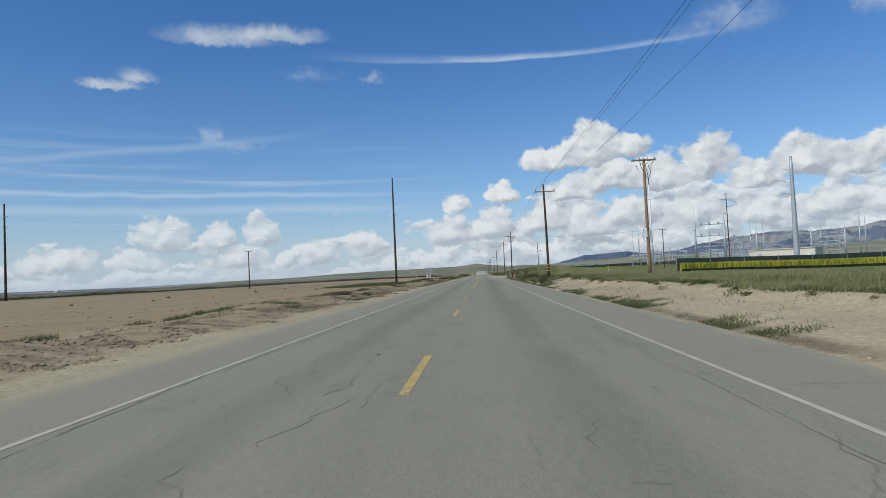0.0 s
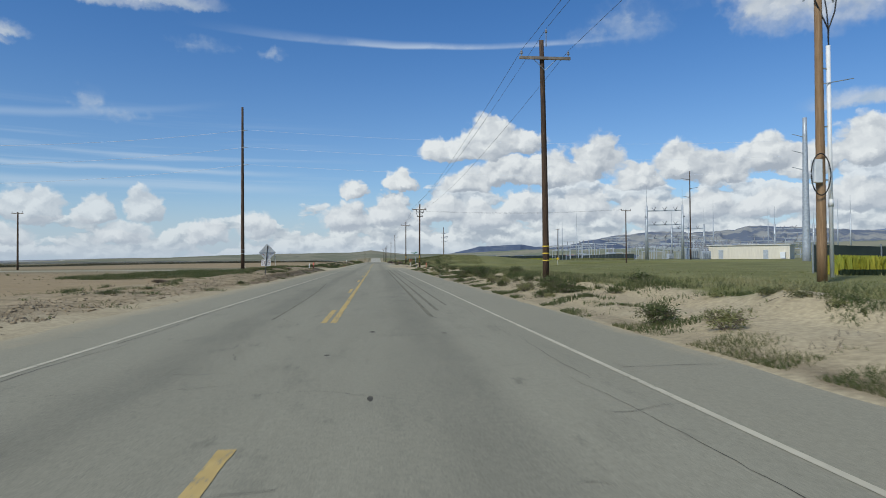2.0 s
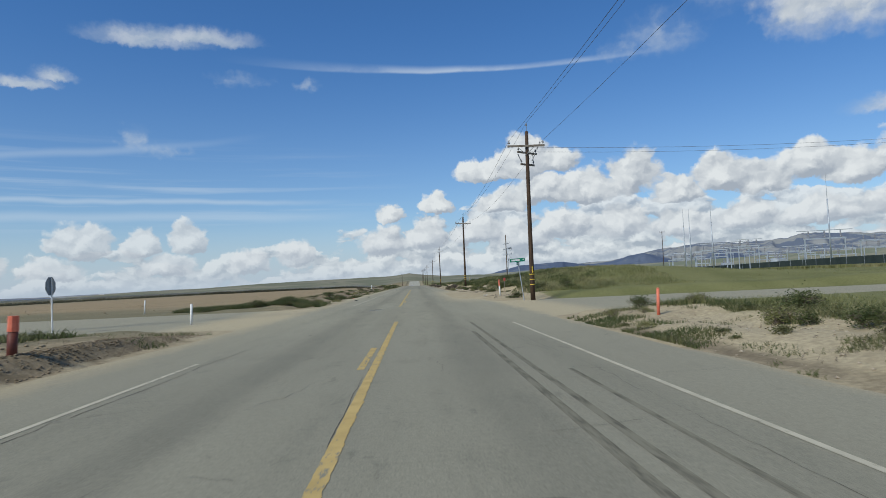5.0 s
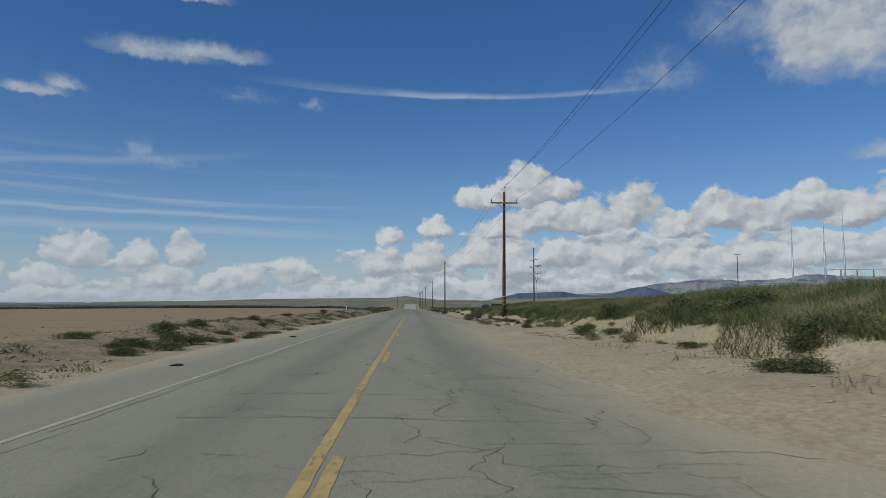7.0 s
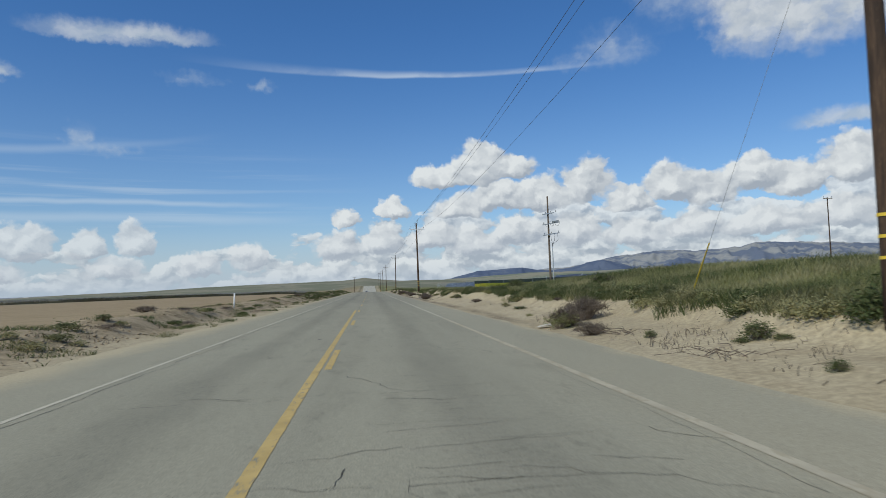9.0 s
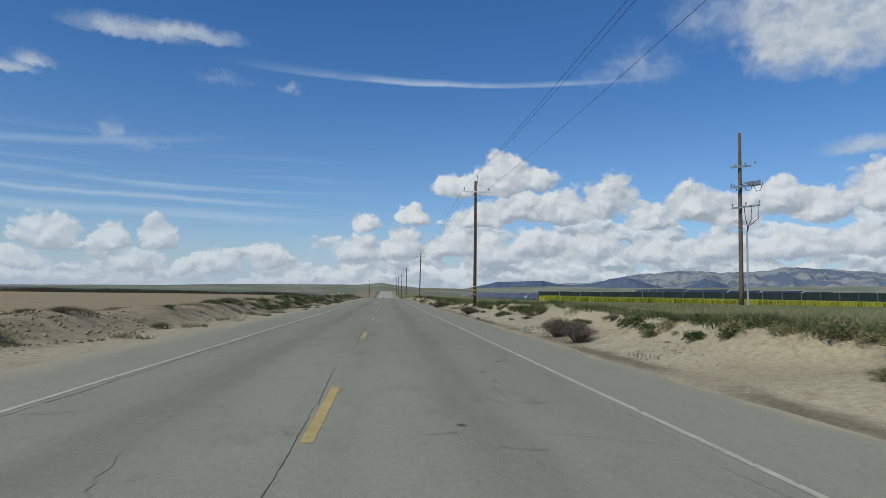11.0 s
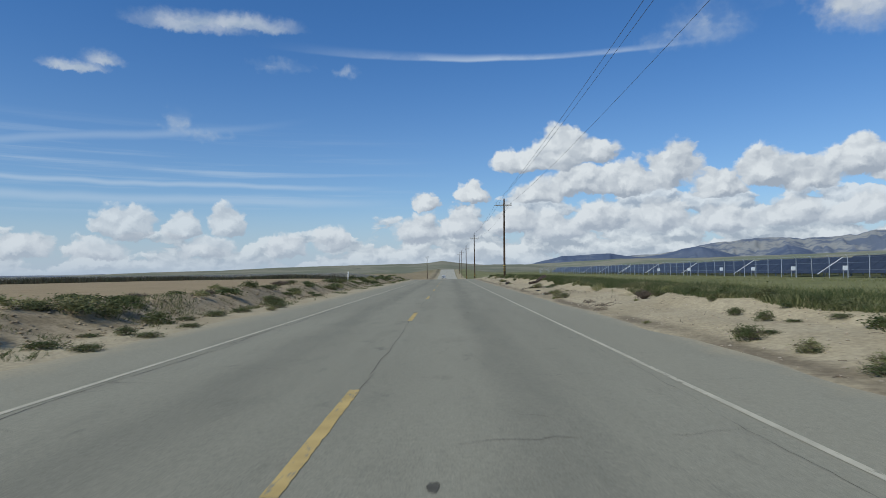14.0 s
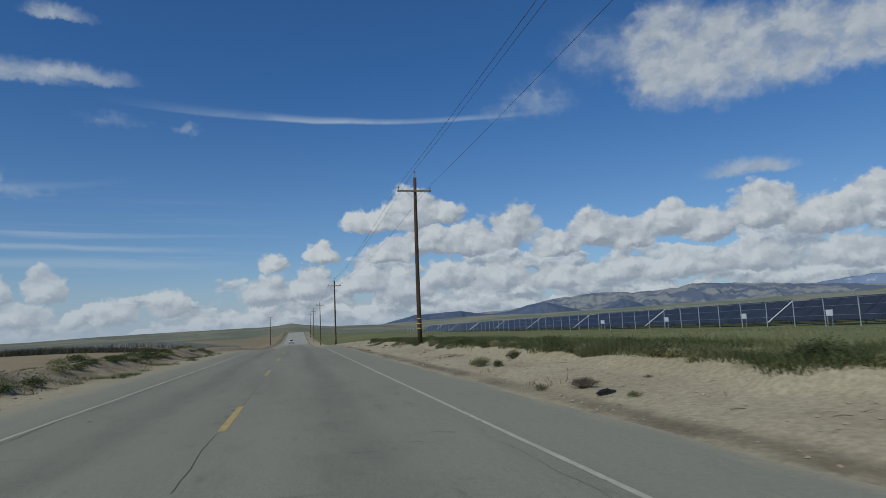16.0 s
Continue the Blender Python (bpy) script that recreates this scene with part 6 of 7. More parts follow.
def orchard():
    """Long grey rows of leafless trees across the plain."""
    rng = np.random.default_rng(17)
    n = 30000
    row = rng.integers(0, 5, n)
    x = -270 - 14 * row + rng.normal(0, 1.2, n)
    y = rng.uniform(-60, 1500, n)
    z = land(x, y)
    v, f = blades(x, y, z, 0.8 + 0.6 * rng.random(n), 0.4, 0.35, rng)
    tagged(sheet("orchard_row", v, f, M_ORCHARD), "long grey rows of leafless orchard trees across the plain", "orchard", kind="stuff")


orchard()


def orchard_block():
    rng = np.random.default_rng(18)
    n = 22000
    y = 560 + 8 * rng.integers(0, 5, n) + rng.normal(0, 0.9, n)
    x = -17 - 205 * rng.random(n)
    v, f = blades(x, y, land(x, y), 0.9 + 0.6 * rng.random(n), 0.35, 0.35, rng)
    tagged(sheet("orchard_row", v, f, M_ORCHARD), "grey-brown rows of small orchard trees beside the road", "orchard", kind="stuff")


orchard_block()


def bush_mesh(seed, twigs, leaves, spread, height, leaf, dense_top):
    """Twigs that fork from a root, with small leaves about their ends."""
    r = random.Random(seed)
    tw, lf = Solid(), Solid()
    ends = []
    for i in range(twigs):
        a, out = r.uniform(0, 6.283), spread * math.sqrt(r.random())
        b = Vector((math.cos(a) * out * 0.55, math.sin(a) * out * 0.55, height * r.uniform(0.3, 0.6)))
        c = Vector((math.cos(a + 0.3) * out, math.sin(a + 0.3) * out, height * (1.0 - 0.55 * (out / spread) ** 2) * r.uniform(0.75, 1.05)))
        tw.rod((0.2 * b.x, 0.2 * b.y, -0.03), b, 0.008, 0.006, 3, False).rod(b, c, 0.006, 0.002, 3, False)
        for j in range(3):
            q = b.lerp(c, r.uniform(0.1, 0.8))
            e = q + Vector((r.uniform(-1, 1), r.uniform(-1, 1), r.uniform(-0.2, 1))) * spread * 0.28
            tw.rod(q, e, 0.004, 0.0015, 3, False)
            ends += [(q, e), (b, c)]
    for i in range(leaves):
        if i % 3:             # most leaves fill a low dome down to the ground
            a, t, k = r.uniform(0, 6.283), r.random() ** 0.7, r.uniform(0.55, 1.0) * (0.85 + 0.15 * math.sin(3 * r.uniform(0, 6.283)))
            p = Vector((math.cos(a) * spread * k * math.cos(t * 1.5), math.sin(a) * spread * k * math.cos(t * 1.5), 0.02 + height * 0.92 * k * math.sin(t * 1.5)))
        else:
            q, e = r.choice(ends)
            p = q.lerp(e, r.uniform(0.2, 1.05)) + Vector((r.gauss(0, 1), r.gauss(0, 1), r.gauss(0, 1))) * leaf * 1.3
        p.z = max(p.z, 0.01)
        u = Vector((r.uniform(-1, 1), r.uniform(-1, 1), r.uniform(-0.3, 1))).normalized() * leaf
        w = Vector((r.uniform(-1, 1), r.uniform(-1, 1), r.uniform(-1, 1))).normalized().cross(u) * 0.42
        lf.add([p - u * 0.5, p + w * 0.6, p + u * 0.7, p - w * 0.6], [(0, 1, 2, 3)])
    return tw, lf


def raw(solid, name, mat):
    me = bpy.data.meshes.new(name)
    me.from_pydata(solid.v, [], solid.f)
    me.materials.append(mat)
    return me


def bush_kind(name, seed, mat, label, group, **k):
    tw, lf = bush_mesh(seed, **k)
    e = thing(name, (0, 0, 0), label, "bush", group)
    for nm, s, m_ in (("branch", tw, M_TWIG), ("foliage", lf, mat)):
        o = new(nm, raw(s, nm, m_))
        o.parent = e
    return e


KINDS = [
    bush_kind("green_bush", 1, M_WEED, "low rounded green weed bush on sandy ground", "green bushes", twigs=26, leaves=1250, spread=0.5, height=0.5, leaf=0.062, dense_top=1),
    bush_kind("green_bush", 2, M_WEED, "low rounded green weed bush on sandy ground", "green bushes", twigs=22, leaves=1150, spread=0.55, height=0.36, leaf=0.058, dense_top=1),
    bush_kind("green_bush", 3, M_GRASS, "loose grey-green weed on sandy ground", "green bushes", twigs=30, leaves=950, spread=0.5, height=0.42, leaf=0.052, dense_top=1),
    bush_kind("dry_bush", 4, M_DRY, "dry brown tumbleweed on the sand", "dry bushes", twigs=110, leaves=3000, spread=0.55, height=0.5, leaf=0.028, dense_top=1),
    bush_kind("dry_bush", 5, M_DRY, "dry brown tumbleweed on the sand", "dry bushes", twigs=90, leaves=2400, spread=0.6, height=0.38, leaf=0.026, dense_top=1),
]
used = set()


def plant(k, x, y, s, sz=1.0):
    m_ = pose(x, y, float(land(x, y)) - 0.02, 0, 0, (x * 131 + y * 57) % 360) @ Matrix.Diagonal((s, s, s * sz, 1))
    if k in used:
        return copy_thing(KINDS[k], m_)
    used.add(k)
    KINDS[k].matrix_world = m_
    return KINDS[k]


STREWN = []


def strew(k, x, y, s, sz=1.0):
    """One more small plant among the uncounted ones."""
    STREWN.append((k, x, y, s, sz))


def strewn_weeds():
    by_kind = {}
    for k, x, y, s, sz in STREWN:
        by_kind.setdefault(k, []).append((x, y, s, sz))
    for k, places in by_kind.items():
        leaf = KINDS[k].children[1].data
        co = np.empty(len(leaf.vertices) * 3, np.float32)
        leaf.vertices.foreach_get("co", co)
        co = co.reshape(-1, 4, 3)[::2]
        mid = co.mean(axis=1, keepdims=True)
        co = (mid + 1.6 * (co - mid)).reshape(-1, 3)
        n = len(co)
        f = np.arange(n).reshape(-1, 4)
        v, fs = [], []
        for i, (x, y, s, sz) in enumerate(places):
            a = (x * 131 + y * 57) % 6.283
            c, d = math.cos(a), math.sin(a)
            v.append(np.stack([x + s * (c * co[:, 0] - d * co[:, 1]), y + s * (d * co[:, 0] + c * co[:, 1]), float(land(x, y)) - 0.02 + s * sz * co[:, 2]], 1))
            fs.append(f + i * n)
        tagged(sheet("strewn_weeds", np.concatenate(v), np.concatenate(fs), leaf.materials[0]), "small weeds strewn over the sandy verges", "weeds", kind="stuff")


# the ones that stand out
STAND = [(0, 6.4, 58.8, 0.9), (2, 6.8, 57.1, 0.9), (0, 6.8, 91.5, 1.1), (0, 7.1, 89.0, 1.4), (1, 7.3, 97.0, 0.9), (2, 6.3, 106.2, 0.6), (0, 6.5, 104.0, 0.8), (3, 6.5, 222.4, 1.3),
         (4, 6.2, 219.6, 0.9), (3, 6.35, 270.5, 1.05), (4, 6.9, 271.2, 0.95), (3, 6.3, 268.2, 0.95), (3, 6.3, 293.5, 1.0), (4, 6.8, 293.8, 0.9), (3, 6.5, 318.0, 1.2), (4, 7.2, 318.6, 1.05), (3, 6.0, 317.6, 0.65)]
STAND += [(0, 7.2, 292.6, 0.45), (2, 6.5, 315.0, 0.8), (2, 6.1, 207.4, 1.05), (2, 6.2, 204.9, 1.0), (0, 7.5, 205.2, 0.8), (0, 7.9, 202.3, 0.55), (2, 7.3, 202.8, 0.4), (2, 6.3, 200.2, 0.5), (2, 6.5, 333.2, 0.6), (1, 6.5, 331.0, 0.5), (2, 6.5, 329.3, 0.6),
          (0, 6.6, 356.0, 0.5), (2, 6.5, 353.7, 0.85), (1, 7.0, 392.3, 0.8), (1, 6.8, 364.9, 0.8), (0, 7.6, 157.2, 1.0), (1, 7.2, 157.0, 1.0), (0, 8.7, 413.4, 0.8)]
STAND += [(0, 6.9, 284.9, 0.55), (1, 7.7, 287.0, 0.7), (0, 8.3, 284.0, 1.0), (0, 8.7, 283.0, 1.3), (1, 7.9, 282.2, 0.75), (2, 6.0, 286.5, 0.35), (2, 6.6, 179.6, 0.8), (2, 7.4, 178.4, 0.9),
          (2, 7.2, 365.6, 0.9), (1, 7.8, 364.6, 0.9), (2, 7.0, 364.7, 0.7), (3, 7.4, 223.6, 1.2), (2, 6.2, 222.2, 1.3), (0, 6.7, 217.4, 0.4), (0, 7.6, 215.0, 0.8), (0, 6.6, 211.7, 0.4), (0, 7.8, 336.5, 0.5), (0, 7.8, 335.1, 0.6), (1, 8.0, 334.3, 0.45), (0, 8.4, 339.3, 0.35), (1, 8.6, 333.7, 0.6), (0, 6.4, 332.8, 0.7), (1, 6.9, 333.0, 0.5), (2, 6.5, 331.0, 0.6), (1, 6.3, 329.0, 0.7), (0, 8.5, 344.1, 0.5), (1, -6.4, 333.2, 1.0), (0, -6.2, 335.8, 0.7), (1, -6.8, 335.4, 0.6), (1, -6.6, 340.2, 0.8), (1, -6.2, 344.0, 1.0), (1, -6.4, 342.0, 1.1), (1, -5.5, 333.0, 0.8), (1, -5.5, 335.4, 0.8), (1, -5.6, 338.0, 0.7), (1, -8.8, 336.6, 1.1), (2, 6.8, 391.3, 0.9), (0, 7.1, 390.3, 0.5), (4, 6.8, 383.6, 0.7), (2, 6.1, 384.2, 0.4), (1, -6.9, 176.4, 1.3), (1, -7.6, 177.6, 1.2), (1, -6.2, 183.6, 0.9), (0, 6.4, 350.9, 0.6), (2, 6.2, 351.6, 0.7), (0, 6.25, 355.6, 0.35), (3, 8.4, 345.6, 0.6), (2, 7.0, 281.8, 0.4), (0, 7.6, 92.5, 1.5), (0, 8.0, 90.0, 1.7), (1, 6.6, 88.0, 1.2), (0, 7.5, 86.6, 1.5)]
STAND += [(0, -7.2, 180.5, 1.5), (0, -8.2, 182.5, 1.5), (1, -7.8, 179.0, 1.6), (1, -6.8, 183.0, 1.1), (1, -6.6, 178.6, 1.5), (0, -9.0, 188.0, 0.6), (1, -7.5, 187.5, 1.0), (0, -7.5, 195.0, 0.9), (1, -6.0, 186.4, 1.2),
          (1, -6.3, 188.8, 1.2), (1, -6.0, 191.0, 0.9), (1, -8.8, 291.0, 1.3), (1, -9.2, 288.0, 1.4), (0, -7.2, 295.0, 1.2), (1, -7.4, 298.0, 1.4), (0, -7.1, 302.0, 1.2), (1, -6.4, 309.0, 1.1), (2, -6.8, 287.2, 0.8),
          (1, -6.4, 348.8, 1.4), (0, -6.9, 350.2, 1.1), (1, -5.8, 347.2, 1.1), (2, -5.5, 345.3, 0.6), (1, -8.3, 355.0, 1.2), (1, -6.6, 359.0, 1.0), (1, -6.9, 102.0, 1.2), (1, -7.2, 99.0, 1.2), (0, -8.6, 106.0, 1.1),
          (1, -8.8, 109.0, 1.4), (1, -9.2, 114.0, 1.5), (1, -9.0, 119.0, 1.5), (0, -8.4, 103.0, 0.9)]
STAND += [(4, -5.6, 320.9, 0.75), (1, -5.5, 301.0, 0.6), (4, -5.3, 308.0, 0.6), (0, -8.7, 198.0, 1.0), (1, -6.3, 205.6, 0.8), (2, -7.0, 350.5, 1.1), (0, -6.6, 84.3, 0.7), (1, -6.2, 94.9, 0.5), (0, -6.7, 181.3, 1.1)]
for k, x, y, s in STAND:
    plant(k, x, y, s, 0.75 if k == 1 or x < 0 else 1.0)
rb = random.Random(33)
for i in range(62):
    plant(rb.choice((0, 0, 1, 2, 2)), rb.uniform(6.3, 9.8), rb.uniform(62, 136), rb.uniform(0.4, 1.2))
for i in range(16):
    plant(rb.choice((1, 2, 2, 4)), rb.uniform(6.9, 9.0), rb.uniform(165, 262), rb.uniform(0.35, 0.8))
for i in range(22):
    plant(rb.choice((0, 1, 2, 4)), rb.uniform(7.2, 9.4), rb.uniform(262, 335), rb.uniform(0.35, 0.9))
for i in range(18):
    plant(rb.choice((0, 0, 1, 2)), rb.uniform(8.3, 10.0), rb.uniform(335, 440), rb.uniform(0.5, 1.1))
for i in range(16):
    plant(rb.choice((0, 0, 1)), rb.uniform(9.4, 12.0), rb.uniform(160, 260), rb.uniform(0.9, 1.6))
for i in range(26):        # clumps hanging over the sandy bank
    y = rb.choice((rb.uniform(164, 190), rb.uniform(164, 262)))
    plant(rb.choice((0, 1, 2)), 8.3 + rb.uniform(-1.2, 0.9), y, rb.uniform(0.7, 1.3), 0.8)
for i in range(70):
    y = rb.uniform(40, 440)
    if not CROSS0 - 4 < y < CROSS1 + 3:
        plant(rb.choice((0, 1, 2, 1, 4)), rb.choice((-8.2, -9.0, -9.6, -10.4)) + rb.uniform(-0.6, 0.6), y, rb.uniform(0.6, 1.5), 0.7)
for i in range(12):        # leafy growth at the corner of the side road
    plant(rb.choice((0, 1, 1)), rb.uniform(-13.0, -6.6), rb.uniform(157.6, 165.0), rb.uniform(1.0, 1.8), 0.7)
for i in range(110):       # bushes that crowd the berm's top further on
    y = rb.uniform(286, 440)
    strew(rb.choice((0, 1, 1, 2)), -8.1 + 1.6 * (float(wave(13, y, 9)) - 0.5) + rb.gauss(0, 0.55), y, rb.uniform(0.55, 1.35), 0.72)
for i in range(26):
    strew(rb.choice((0, 1, 0)), rb.uniform(-9.8, -7.2), rb.uniform(309, 334), rb.uniform(0.8, 1.35), 0.75)
for i in range(34):
    y = rb.uniform(160, 286)
    strew(rb.choice((1, 1, 2, 4)), -7.4 + 1.4 * (float(wave(13, y, 9)) - 0.5) + rb.gauss(0, 0.5), y, rb.uniform(0.45, 1.1), 0.7)
for i in range(60):        # small clumps along the crest
    y = rb.uniform(-2, 62)
    strew(rb.choice((1, 2, 1)), float(crest_of(y)) - 0.15 + rb.uniform(-0.35, 0.3), y, rb.uniform(0.22, 0.5), 0.8)
for i in range(46):        # low weeds strewn over the sand before the crossing
    strew(rb.choice((0, 1, 2, 1)), rb.uniform(5.9, 8.6), rb.uniform(60, 135), rb.uniform(0.25, 0.7), 0.8)
for i in range(150):       # leafy clumps on the crest of the mound and beyond
    y = rb.uniform(160, 262)
    strew(rb.choice((0, 2, 2, 1)), float(crest_of(y)) + rb.uniform(-0.45, 0.9), y, rb.uniform(0.45, 1.05))
for i in range(150):
    y = rb.uniform(258, 338)
    if float(wave(31, y, 6.0)) > 0.45:
        strew(rb.choice((0, 0, 1, 2)), float(crest_of(y)) + rb.uniform(-1.0, 0.4), y, rb.uniform(0.4, 0.95), 0.85)
for i in range(130):
    y = rb.uniform(334, 440)
    strew(rb.choice((0, 0, 2)), float(crest_of(y)) + rb.uniform(-0.3, 0.5), y, rb.uniform(0.35, 0.75), 0.9)
for i in range(40):
    y = rb.uniform(150, 440)
    if y > CROSS1 + 3:
        strew(rb.choice((2, 4, 2)), rb.uniform(5.9, 8.3), y, rb.uniform(0.15, 0.4), 0.8)
strewn_weeds()
for i in range(8):
    plant(2, rb.uniform(-40, -14), rb.uniform(20, 120), rb.uniform(0.4, 0.8))
plant(4, -7.9, 44, 0.5)

# ---------------------------------------------------------------- clods, stones, litter


def clods(name, n, xr, yr, size, mat, label, seed, gap=0.35):
    rng = np.random.default_rng(seed)
    base = np.array([(1, 0, 0), (-1, 0, 0), (0, 1, 0), (0, -1, 0), (0, 0, 0.8), (0, 0, -0.6)], float)
    tri = np.array([(0, 2, 4), (2, 1, 4), (1, 3, 4), (3, 0, 4), (2, 0, 5), (1, 2, 5), (3, 1, 5), (0, 3, 5)])
    x, y = rng.uniform(*xr, n), rng.uniform(*yr, n)
    ok = ~((y > CROSS0 - 2) & (y < CROSS1 + 2)) & (wave(x, y, 4.0) > gap)
    x, y = x[ok], y[ok]
    n = len(x)
    s = size * (0.3 + rng.random(n) ** 3 * 1.6)
    P = base[None] * s[:, None, None] * rng.uniform(0.4, 1.4, (n, 6, 3)) * np.array([1, 1, 0.7])
    P += np.stack([x, y, land(x, y) + s * 0.15], 1)[:, None]
    f = (np.arange(n)[:, None, None] * 6 + tri[None]).reshape(-1, 3)
    tagged(sheet(name, P.reshape(-1, 3), f, mat), label, "clods", kind="stuff")


M_CLOD = stock("dirt_clod", ((0.25, 0.195, 0.12), (0.38, 0.305, 0.195)), 3, 0.95)
M_DARKCLOD = stock("dark_dirt_clod", ((0.16, 0.123, 0.075), (0.27, 0.212, 0.138)), 3, 0.95)
M_SANDCLOD = stock("sand_clod", ((0.38, 0.31, 0.22), (0.50, 0.42, 0.31)), 3, 0.95)
clods("dirt_clods", 30000, (-10.4, -6.5), (-4, 430), 0.05, M_CLOD, "crumbly brown dirt clods along the berm", 41)
clods("berm_clods", 14000, (-6.7, -5.8), (84, 135), 0.026, M_DARKCLOD, "broken brown lumps of dirt on the berm", 44, 0.0)
clods("sand_clods", 15000, (5.8, 9.2), (-4, 430), 0.026, M_SANDCLOD, "small lumps of pale dirt on the bank", 42)
clods("field_clods", 6000, (-50, -12), (-4, 200), 0.06, M_CLOD, "small clods in the ploughed field", 43)


def litter(name, x, y, size, mat, label, cat, seed, rz=0):
    """A crumpled scrap: a bent, uneven lump."""
    r = random.Random(seed)
    e = Solid()
    n, m_ = 7, 4
    vs = []
    for i in range(m_):
        t = i / (m_ - 1)
        for j in range(n):
            a = j * 6.283 / n
            k = math.sin(math.pi * (0.12 + 0.8 * t)) * r.uniform(0.65, 1.15)
            vs.append((size[0] * k * math.cos(a), size[1] * k * math.sin(a), size[2] * t * r.uniform(0.7, 1.1)))
    fs = [(i * n + j, i * n + (j + 1) % n, (i + 1) * n + (j + 1) % n, (i + 1) * n + j) for i in range(m_ - 1) for j in range(n)]
    fs += [tuple(range(n - 1, -1, -1)), tuple(range((m_ - 1) * n, m_ * n))]
    ob = part(name, e.add(vs, fs), mat)
    ob.matrix_world = pose(x, y, max(0.002, float(land(x, y))) - 0.01, 0, 0, rz)
    return tagged(ob, label, cat, "roadside litter")


litter("tyre_carcass", -4.6, 173.8, (0.18, 0.09, 0.06), M_BLACK, "torn black tyre tread lying on the shoulder", "tyre", 1, 20)
litter("rubber_scrap", -4.4, 187.3, (0.18, 0.12, 0.07), M_BLACK, "scrap of black tyre on the shoulder", "tyre", 2)
litter("plastic_cup", 5.75, 42.4, (0.09, 0.06, 0.07), M_TRASH, "crushed white cup at the pavement's edge", "litter", 3)
litter("white_bag", 6.15, 98.4, (0.22, 0.10, 0.09), M_ROCK, "white plastic bag caught on the bank", "litter", 4)
litter("white_bag", 6.4, 107.4, (0.07, 0.05, 0.05), M_TRASH, "small white plastic scrap", "litter", 5)
litter("paper_scrap", 6.3, 165.0, (0.22, 0.12, 0.06), M_TRASH, "white paper scrap on sand", "litter", 6)
litter("concrete_lump", 6.0, 223.0, (0.3, 0.2, 0.14), M_ROCK, "broken pale concrete lump under a dry bush", "rubble", 7)
litter("torn_sack", 6.1, 273.0, (0.2, 0.12, 0.08), M_ROCK, "pale torn sacking under a tumbleweed", "litter", 8)
for i, (x, y) in enumerate(((6.1, 293.6), (6.5, 294.0), (7.4, 302.5), (7.9, 303.4), (7.1, 304.0), (6.7, 292.6))):
    litter("concrete_chunk", x, y, (0.10 + 0.05 * (i % 3), 0.1, 0.08 + 0.03 * (i % 2)), M_ROCK, "broken chunk of pale concrete on the verge", "rubble", 20 + i, i * 40)
for x, y, rz in ((6.6, 382.3, 10),):
    litter("tyre_carcass", x, y, (0.26, 0.12, 0.13), M_BLACK, "curled black tyre carcass at the foot of the bank", "tyre", int(y), rz)
litter("rubber_scrap", 6.37, 356.6, (0.14, 0.09, 0.12), M_BLACK, "curled scrap of black tyre beside a weed", "tyre", 12)
litter("rubber_scrap", 6.47, 360.2, (0.18, 0.1, 0.08), M_BLACK, "curled scrap of black tyre on the sand", "tyre", 13)
litter("white_bag", 6.6, 206.0, (0.11, 0.1, 0.16), M_TRASH, "crumpled white bag beside a weed", "litter", 15)
litter("white_bag", 7.0, 199.0, (0.13, 0.1, 0.12), M_TRASH, "crumpled white bag beside a weed", "litter", 16)
litter("orange_cup", -5.75, 183.2, (0.07, 0.06, 0.09), M_ORANGE, "crushed orange and white cup on the sand", "litter", 17)
litter("white_rag", 6.2, 356.0, (0.15, 0.09, 0.10), M_TRASH, "crumpled white rag beside a curled tyre scrap", "litter", 19)
litter("white_rag", 9.0, 375.6, (0.16, 0.12, 0.12), M_TRASH, "white rag caught on the bank's crest", "litter", 9)


def plank(x, y, length, rz, tilt):
    ob = part("plank", Solid().box((0, 0, 0), (length, 0.14, 0.04)), M_ARM)
    ob.matrix_world = pose(x, y, float(land(x, y)) + 0.08, 0, tilt, rz)
    tagged(ob, "grey weathered plank lying in the dirt", "plank", "broken planks")


for a in ((6.5, 306.0, 1.3, 95, 3), (6.9, 303.5, 1.6, 15, -4), (6.6, 305.0, 0.9, 60, 6), (7.2, 305.5, 1.1, 130, 2)):
    plank(*a)


def branches(x, y, n, length, rz, seed):
    r = random.Random(seed)
    s = Solid()
    for i in range(2 * n):
        a = radians(rz + r.gauss(0, 40))
        o = Vector((r.uniform(-0.4, 0.4) * length, r.uniform(-0.4, 0.4) * length, 0.02))
        L = length * r.uniform(0.4, 1)
        m_ = o + Vector((math.cos(a) * L * 0.5, math.sin(a) * L * 0.5, r.uniform(0.03, 0.12)))
        s.tube([o, m_, m_ + Vector((math.cos(a + r.uniform(-0.6, 0.6)) * L * 0.5, math.sin(a + 0.2) * L * 0.5, -0.04))], r.uniform(0.003, 0.007), 4)
    ob = part("dead_branches", s, M_TWIG)
    ob.matrix_world = pose(x, y, float(land(x, y)) + 0.01)
    tagged(ob, "heap of dead grey branches on the sand", "branches", kind="stuff")


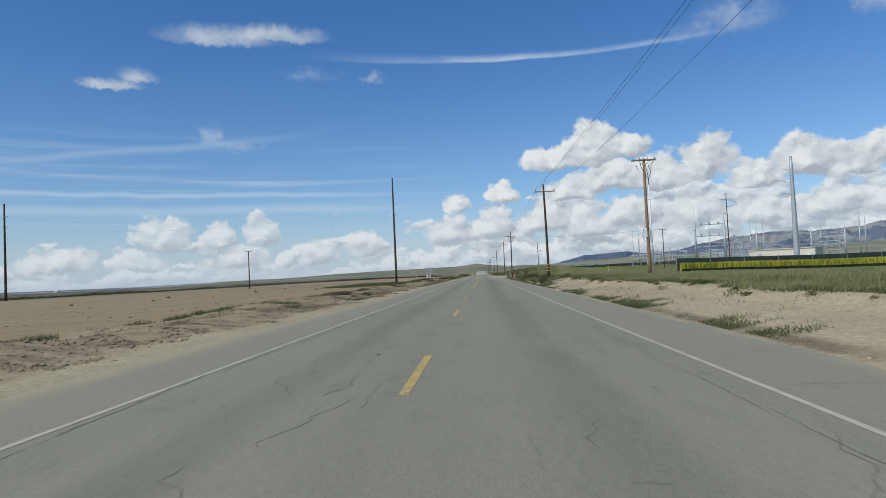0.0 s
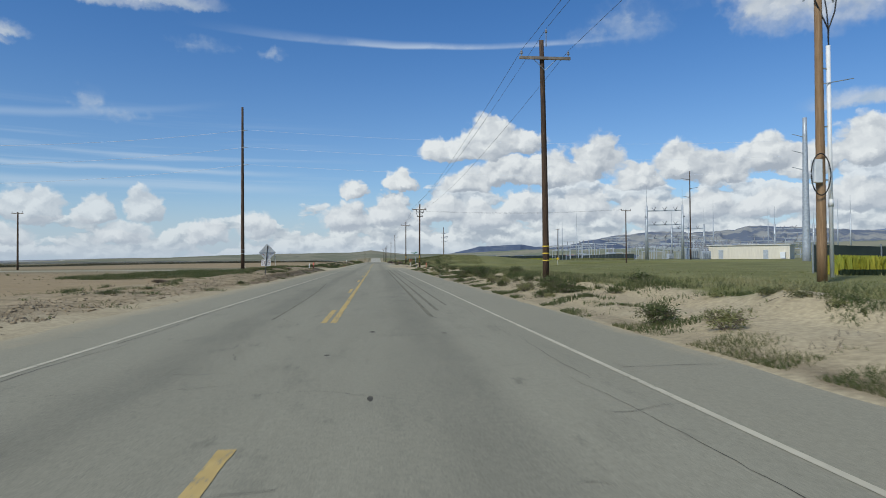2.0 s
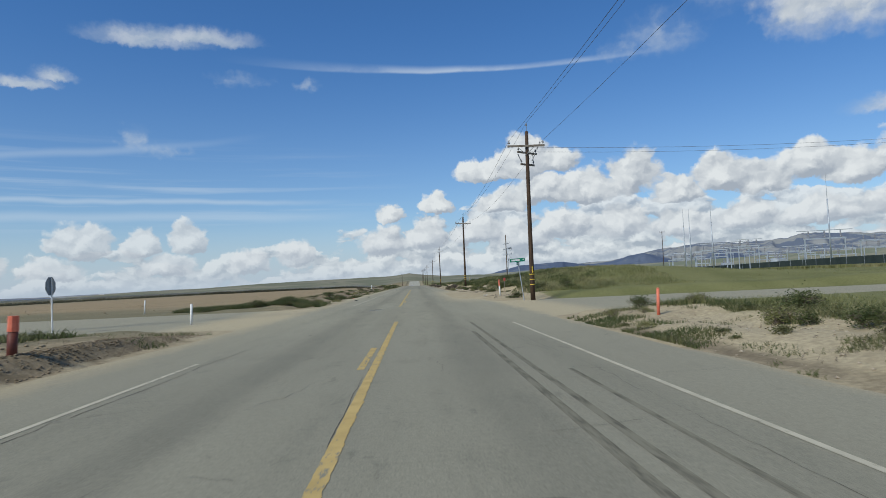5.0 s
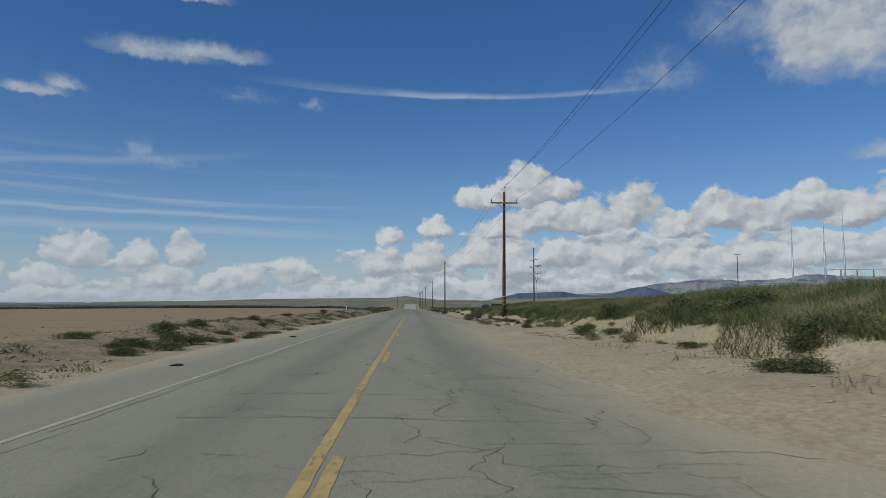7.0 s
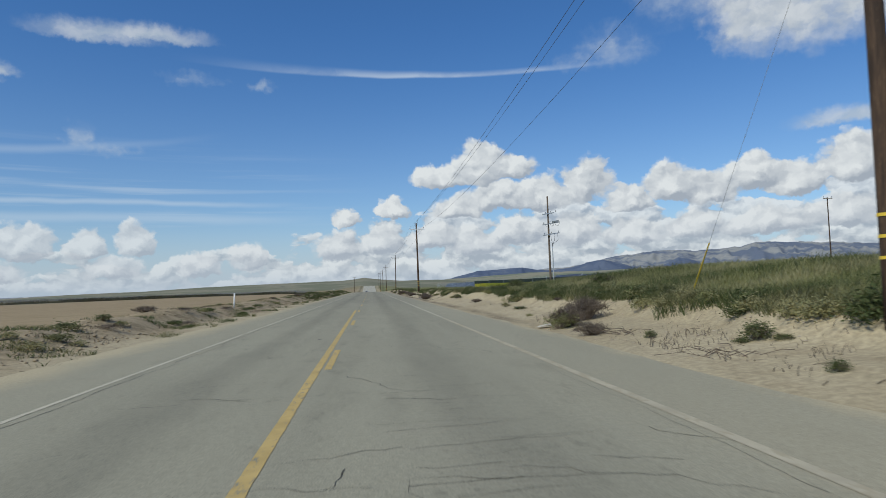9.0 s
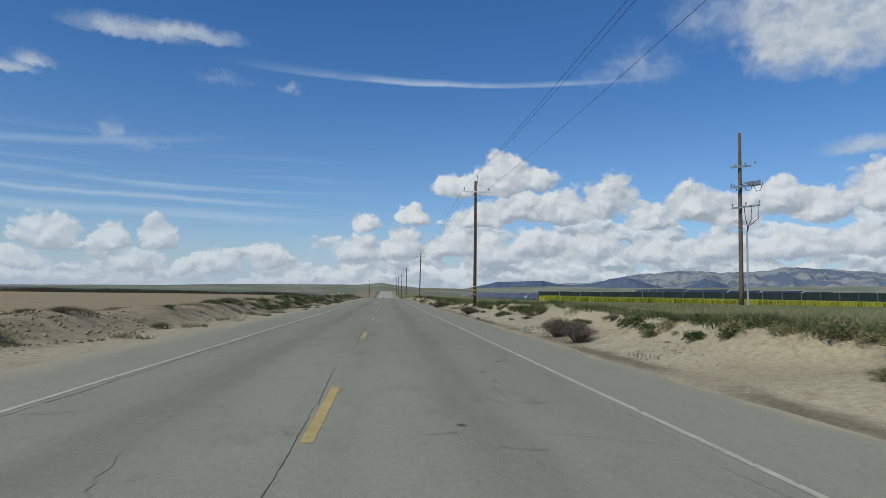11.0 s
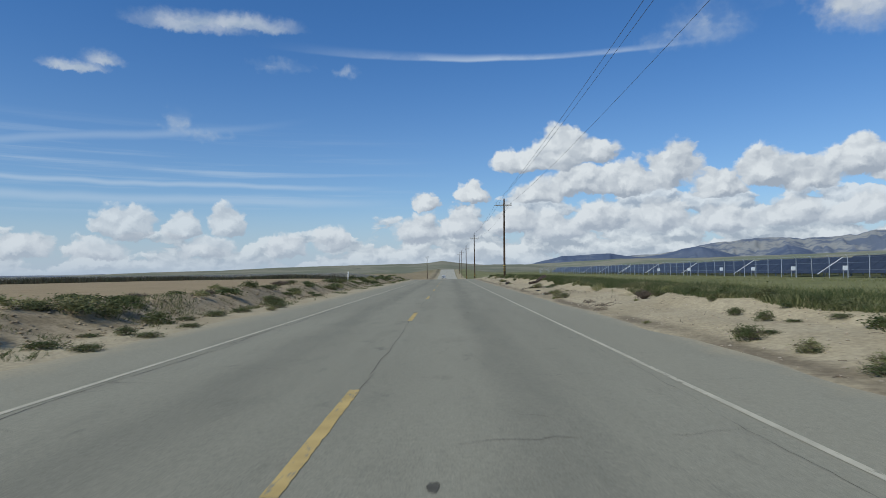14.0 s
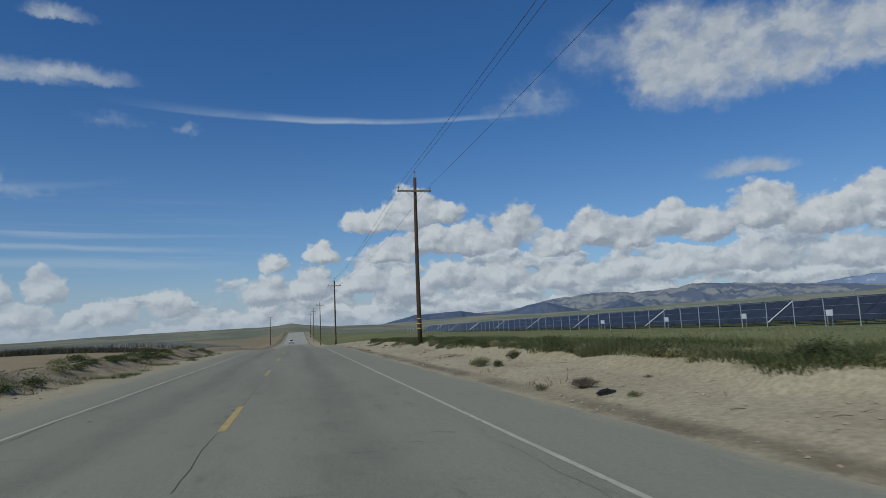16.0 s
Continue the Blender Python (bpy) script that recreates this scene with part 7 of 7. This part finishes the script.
for i, (x, y, n, l, rz) in enumerate(((6.8, 364.6, 8, 0.7, 80), (6.8, 304.8, 14, 1.4, 70), (6.4, 214.0, 10, 1.0, 60), (6.6, 218.5, 9, 0.9, 100), (6.9, 200.0, 8, 0.9, 40), (6.3, 344.0, 7, 0.8, 20), (7.4, 398.0, 8, 1.2, 60), (6.36, 354.2, 10, 0.9, 100), (6.36, 346.1, 10, 0.4, 10), (6.4, 343.6, 8, 0.35, 80), (5.9, 342.3, 8, 0.4, 5), (5.76, 283.7, 6, 0.5, 130), (5.86, 281.0, 6, 0.4, 120), (6.3, 183.0, 5, 0.8, 100), (6.6, 180.5, 5, 0.8, 110), (6.2, 187.0, 6, 0.7, 100))):
    branches(x, y, n, l, rz, i)


def dead_sticks(n, xr, label, seed):
    """Short dead sticks and stalks, strewn flat over the verge."""
    r = random.Random(seed)
    s = Solid()
    for i in range(n):
        x, y = r.uniform(*xr), r.uniform(-2, 420)
        if CROSS0 - 4 < y < CROSS1 + 4 or float(wave(x + 50, y, 5.0)) < 0.42:
            continue
        a, length = r.uniform(0, 6.283), r.uniform(0.06, 0.24)
        z = float(land(x, y)) + 0.012
        dx, dy = math.cos(a) * length, math.sin(a) * length
        q = (x + dx, y + dy)
        s.tube([(x, y, z), (x + dx * 0.5, y + dy * 0.5 + r.uniform(-0.04, 0.04), max(z, float(land(x + dx * 0.5, y + dy * 0.5))) + 0.012), (*q, float(land(*q)) + 0.008)], r.uniform(0.003, 0.006), 3)
    tagged(new("dead_sticks", raw(s, "dead_sticks", M_TWIG)), label, "sticks", kind="stuff")


dead_sticks(1100, (5.8, 8.6), "dead sticks and stalks strewn over the sandy bank", 71)
dead_sticks(600, (-9.4, -5.6), "dead sticks and stalks strewn along the dirt berm", 72)


def carpet():
    """A torn dark brown carpet draped down the bank from its crest."""
    r = random.Random(3)
    nx, ny = 9, 7
    top, low = [], []
    for j in range(ny):
        for i in range(nx):
            a, b = i / (nx - 1), j / (ny - 1)
            x = 7.75 + 1.5 * a + r.uniform(-0.05, 0.05)
            y = 375.0 + 1.1 * a + (b - 0.5) * (0.35 + 0.9 * a) + r.uniform(-0.06, 0.06)
            z = float(land(x, y)) + 0.05 + 0.30 * math.sin(3.1416 * b) * (0.3 + 0.7 * a) + r.uniform(0, 0.06)
            top.append((x, y, z))
            low.append((x, y, z - 0.05))
    f = [(j * nx + i, j * nx + i + 1, (j + 1) * nx + i + 1, (j + 1) * nx + i) for j in range(ny - 1) for i in range(nx - 1)]
    k = nx * ny
    rim = [i for i in range(nx)] + [j * nx + nx - 1 for j in range(1, ny)] + [(ny - 1) * nx + i for i in range(nx - 2, -1, -1)] + [j * nx for j in range(ny - 2, 0, -1)]
    side = [(rim[i], rim[(i + 1) % len(rim)], k + rim[(i + 1) % len(rim)], k + rim[i]) for i in range(len(rim))]
    ob = part("torn_carpet", Solid().add(top + low, f + [tuple(q + k for q in reversed(c)) for c in f] + side), M_CARPET)
    tagged(ob, "torn dark brown carpet draped over the sandy bank", "carpet")


M_CARPET = stock("brown_carpet", ((0.035, 0.025, 0.018), (0.075, 0.052, 0.036), (0.12, 0.09, 0.065)), 5, 0.95, 0.8)
carpet()

# pale sheds and tanks far out on the plain
for i, (x, y, w, h) in enumerate(((-1180, 1500, 15, 4.5), (-1060, 1560, 10, 4), (-760, 1700, 12, 4.5), (-700, 1720, 8, 5), (-1500, 1350, 14, 4.5))):
    b = thing("far_shed", (x * 1.25, y * 1.25, -0.1), "tiny white farm shed far out on the plain", "shed", "far sheds")
    part("wall", Solid().box((0, 0, h / 2), (w, 14, h)), M_BOX, b)
    part("roof", Solid().add([(-w / 2 - 1, -8, h), (w / 2 + 1, -8, h), (w / 2 + 1, 8, h), (-w / 2 - 1, 8, h), (-w / 2 - 1, 0, h + 3), (w / 2 + 1, 0, h + 3)], [(0, 1, 5, 4), (2, 3, 4, 5), (0, 4, 3), (1, 2, 5), (3, 2, 1, 0)]), M_ROOF, b)
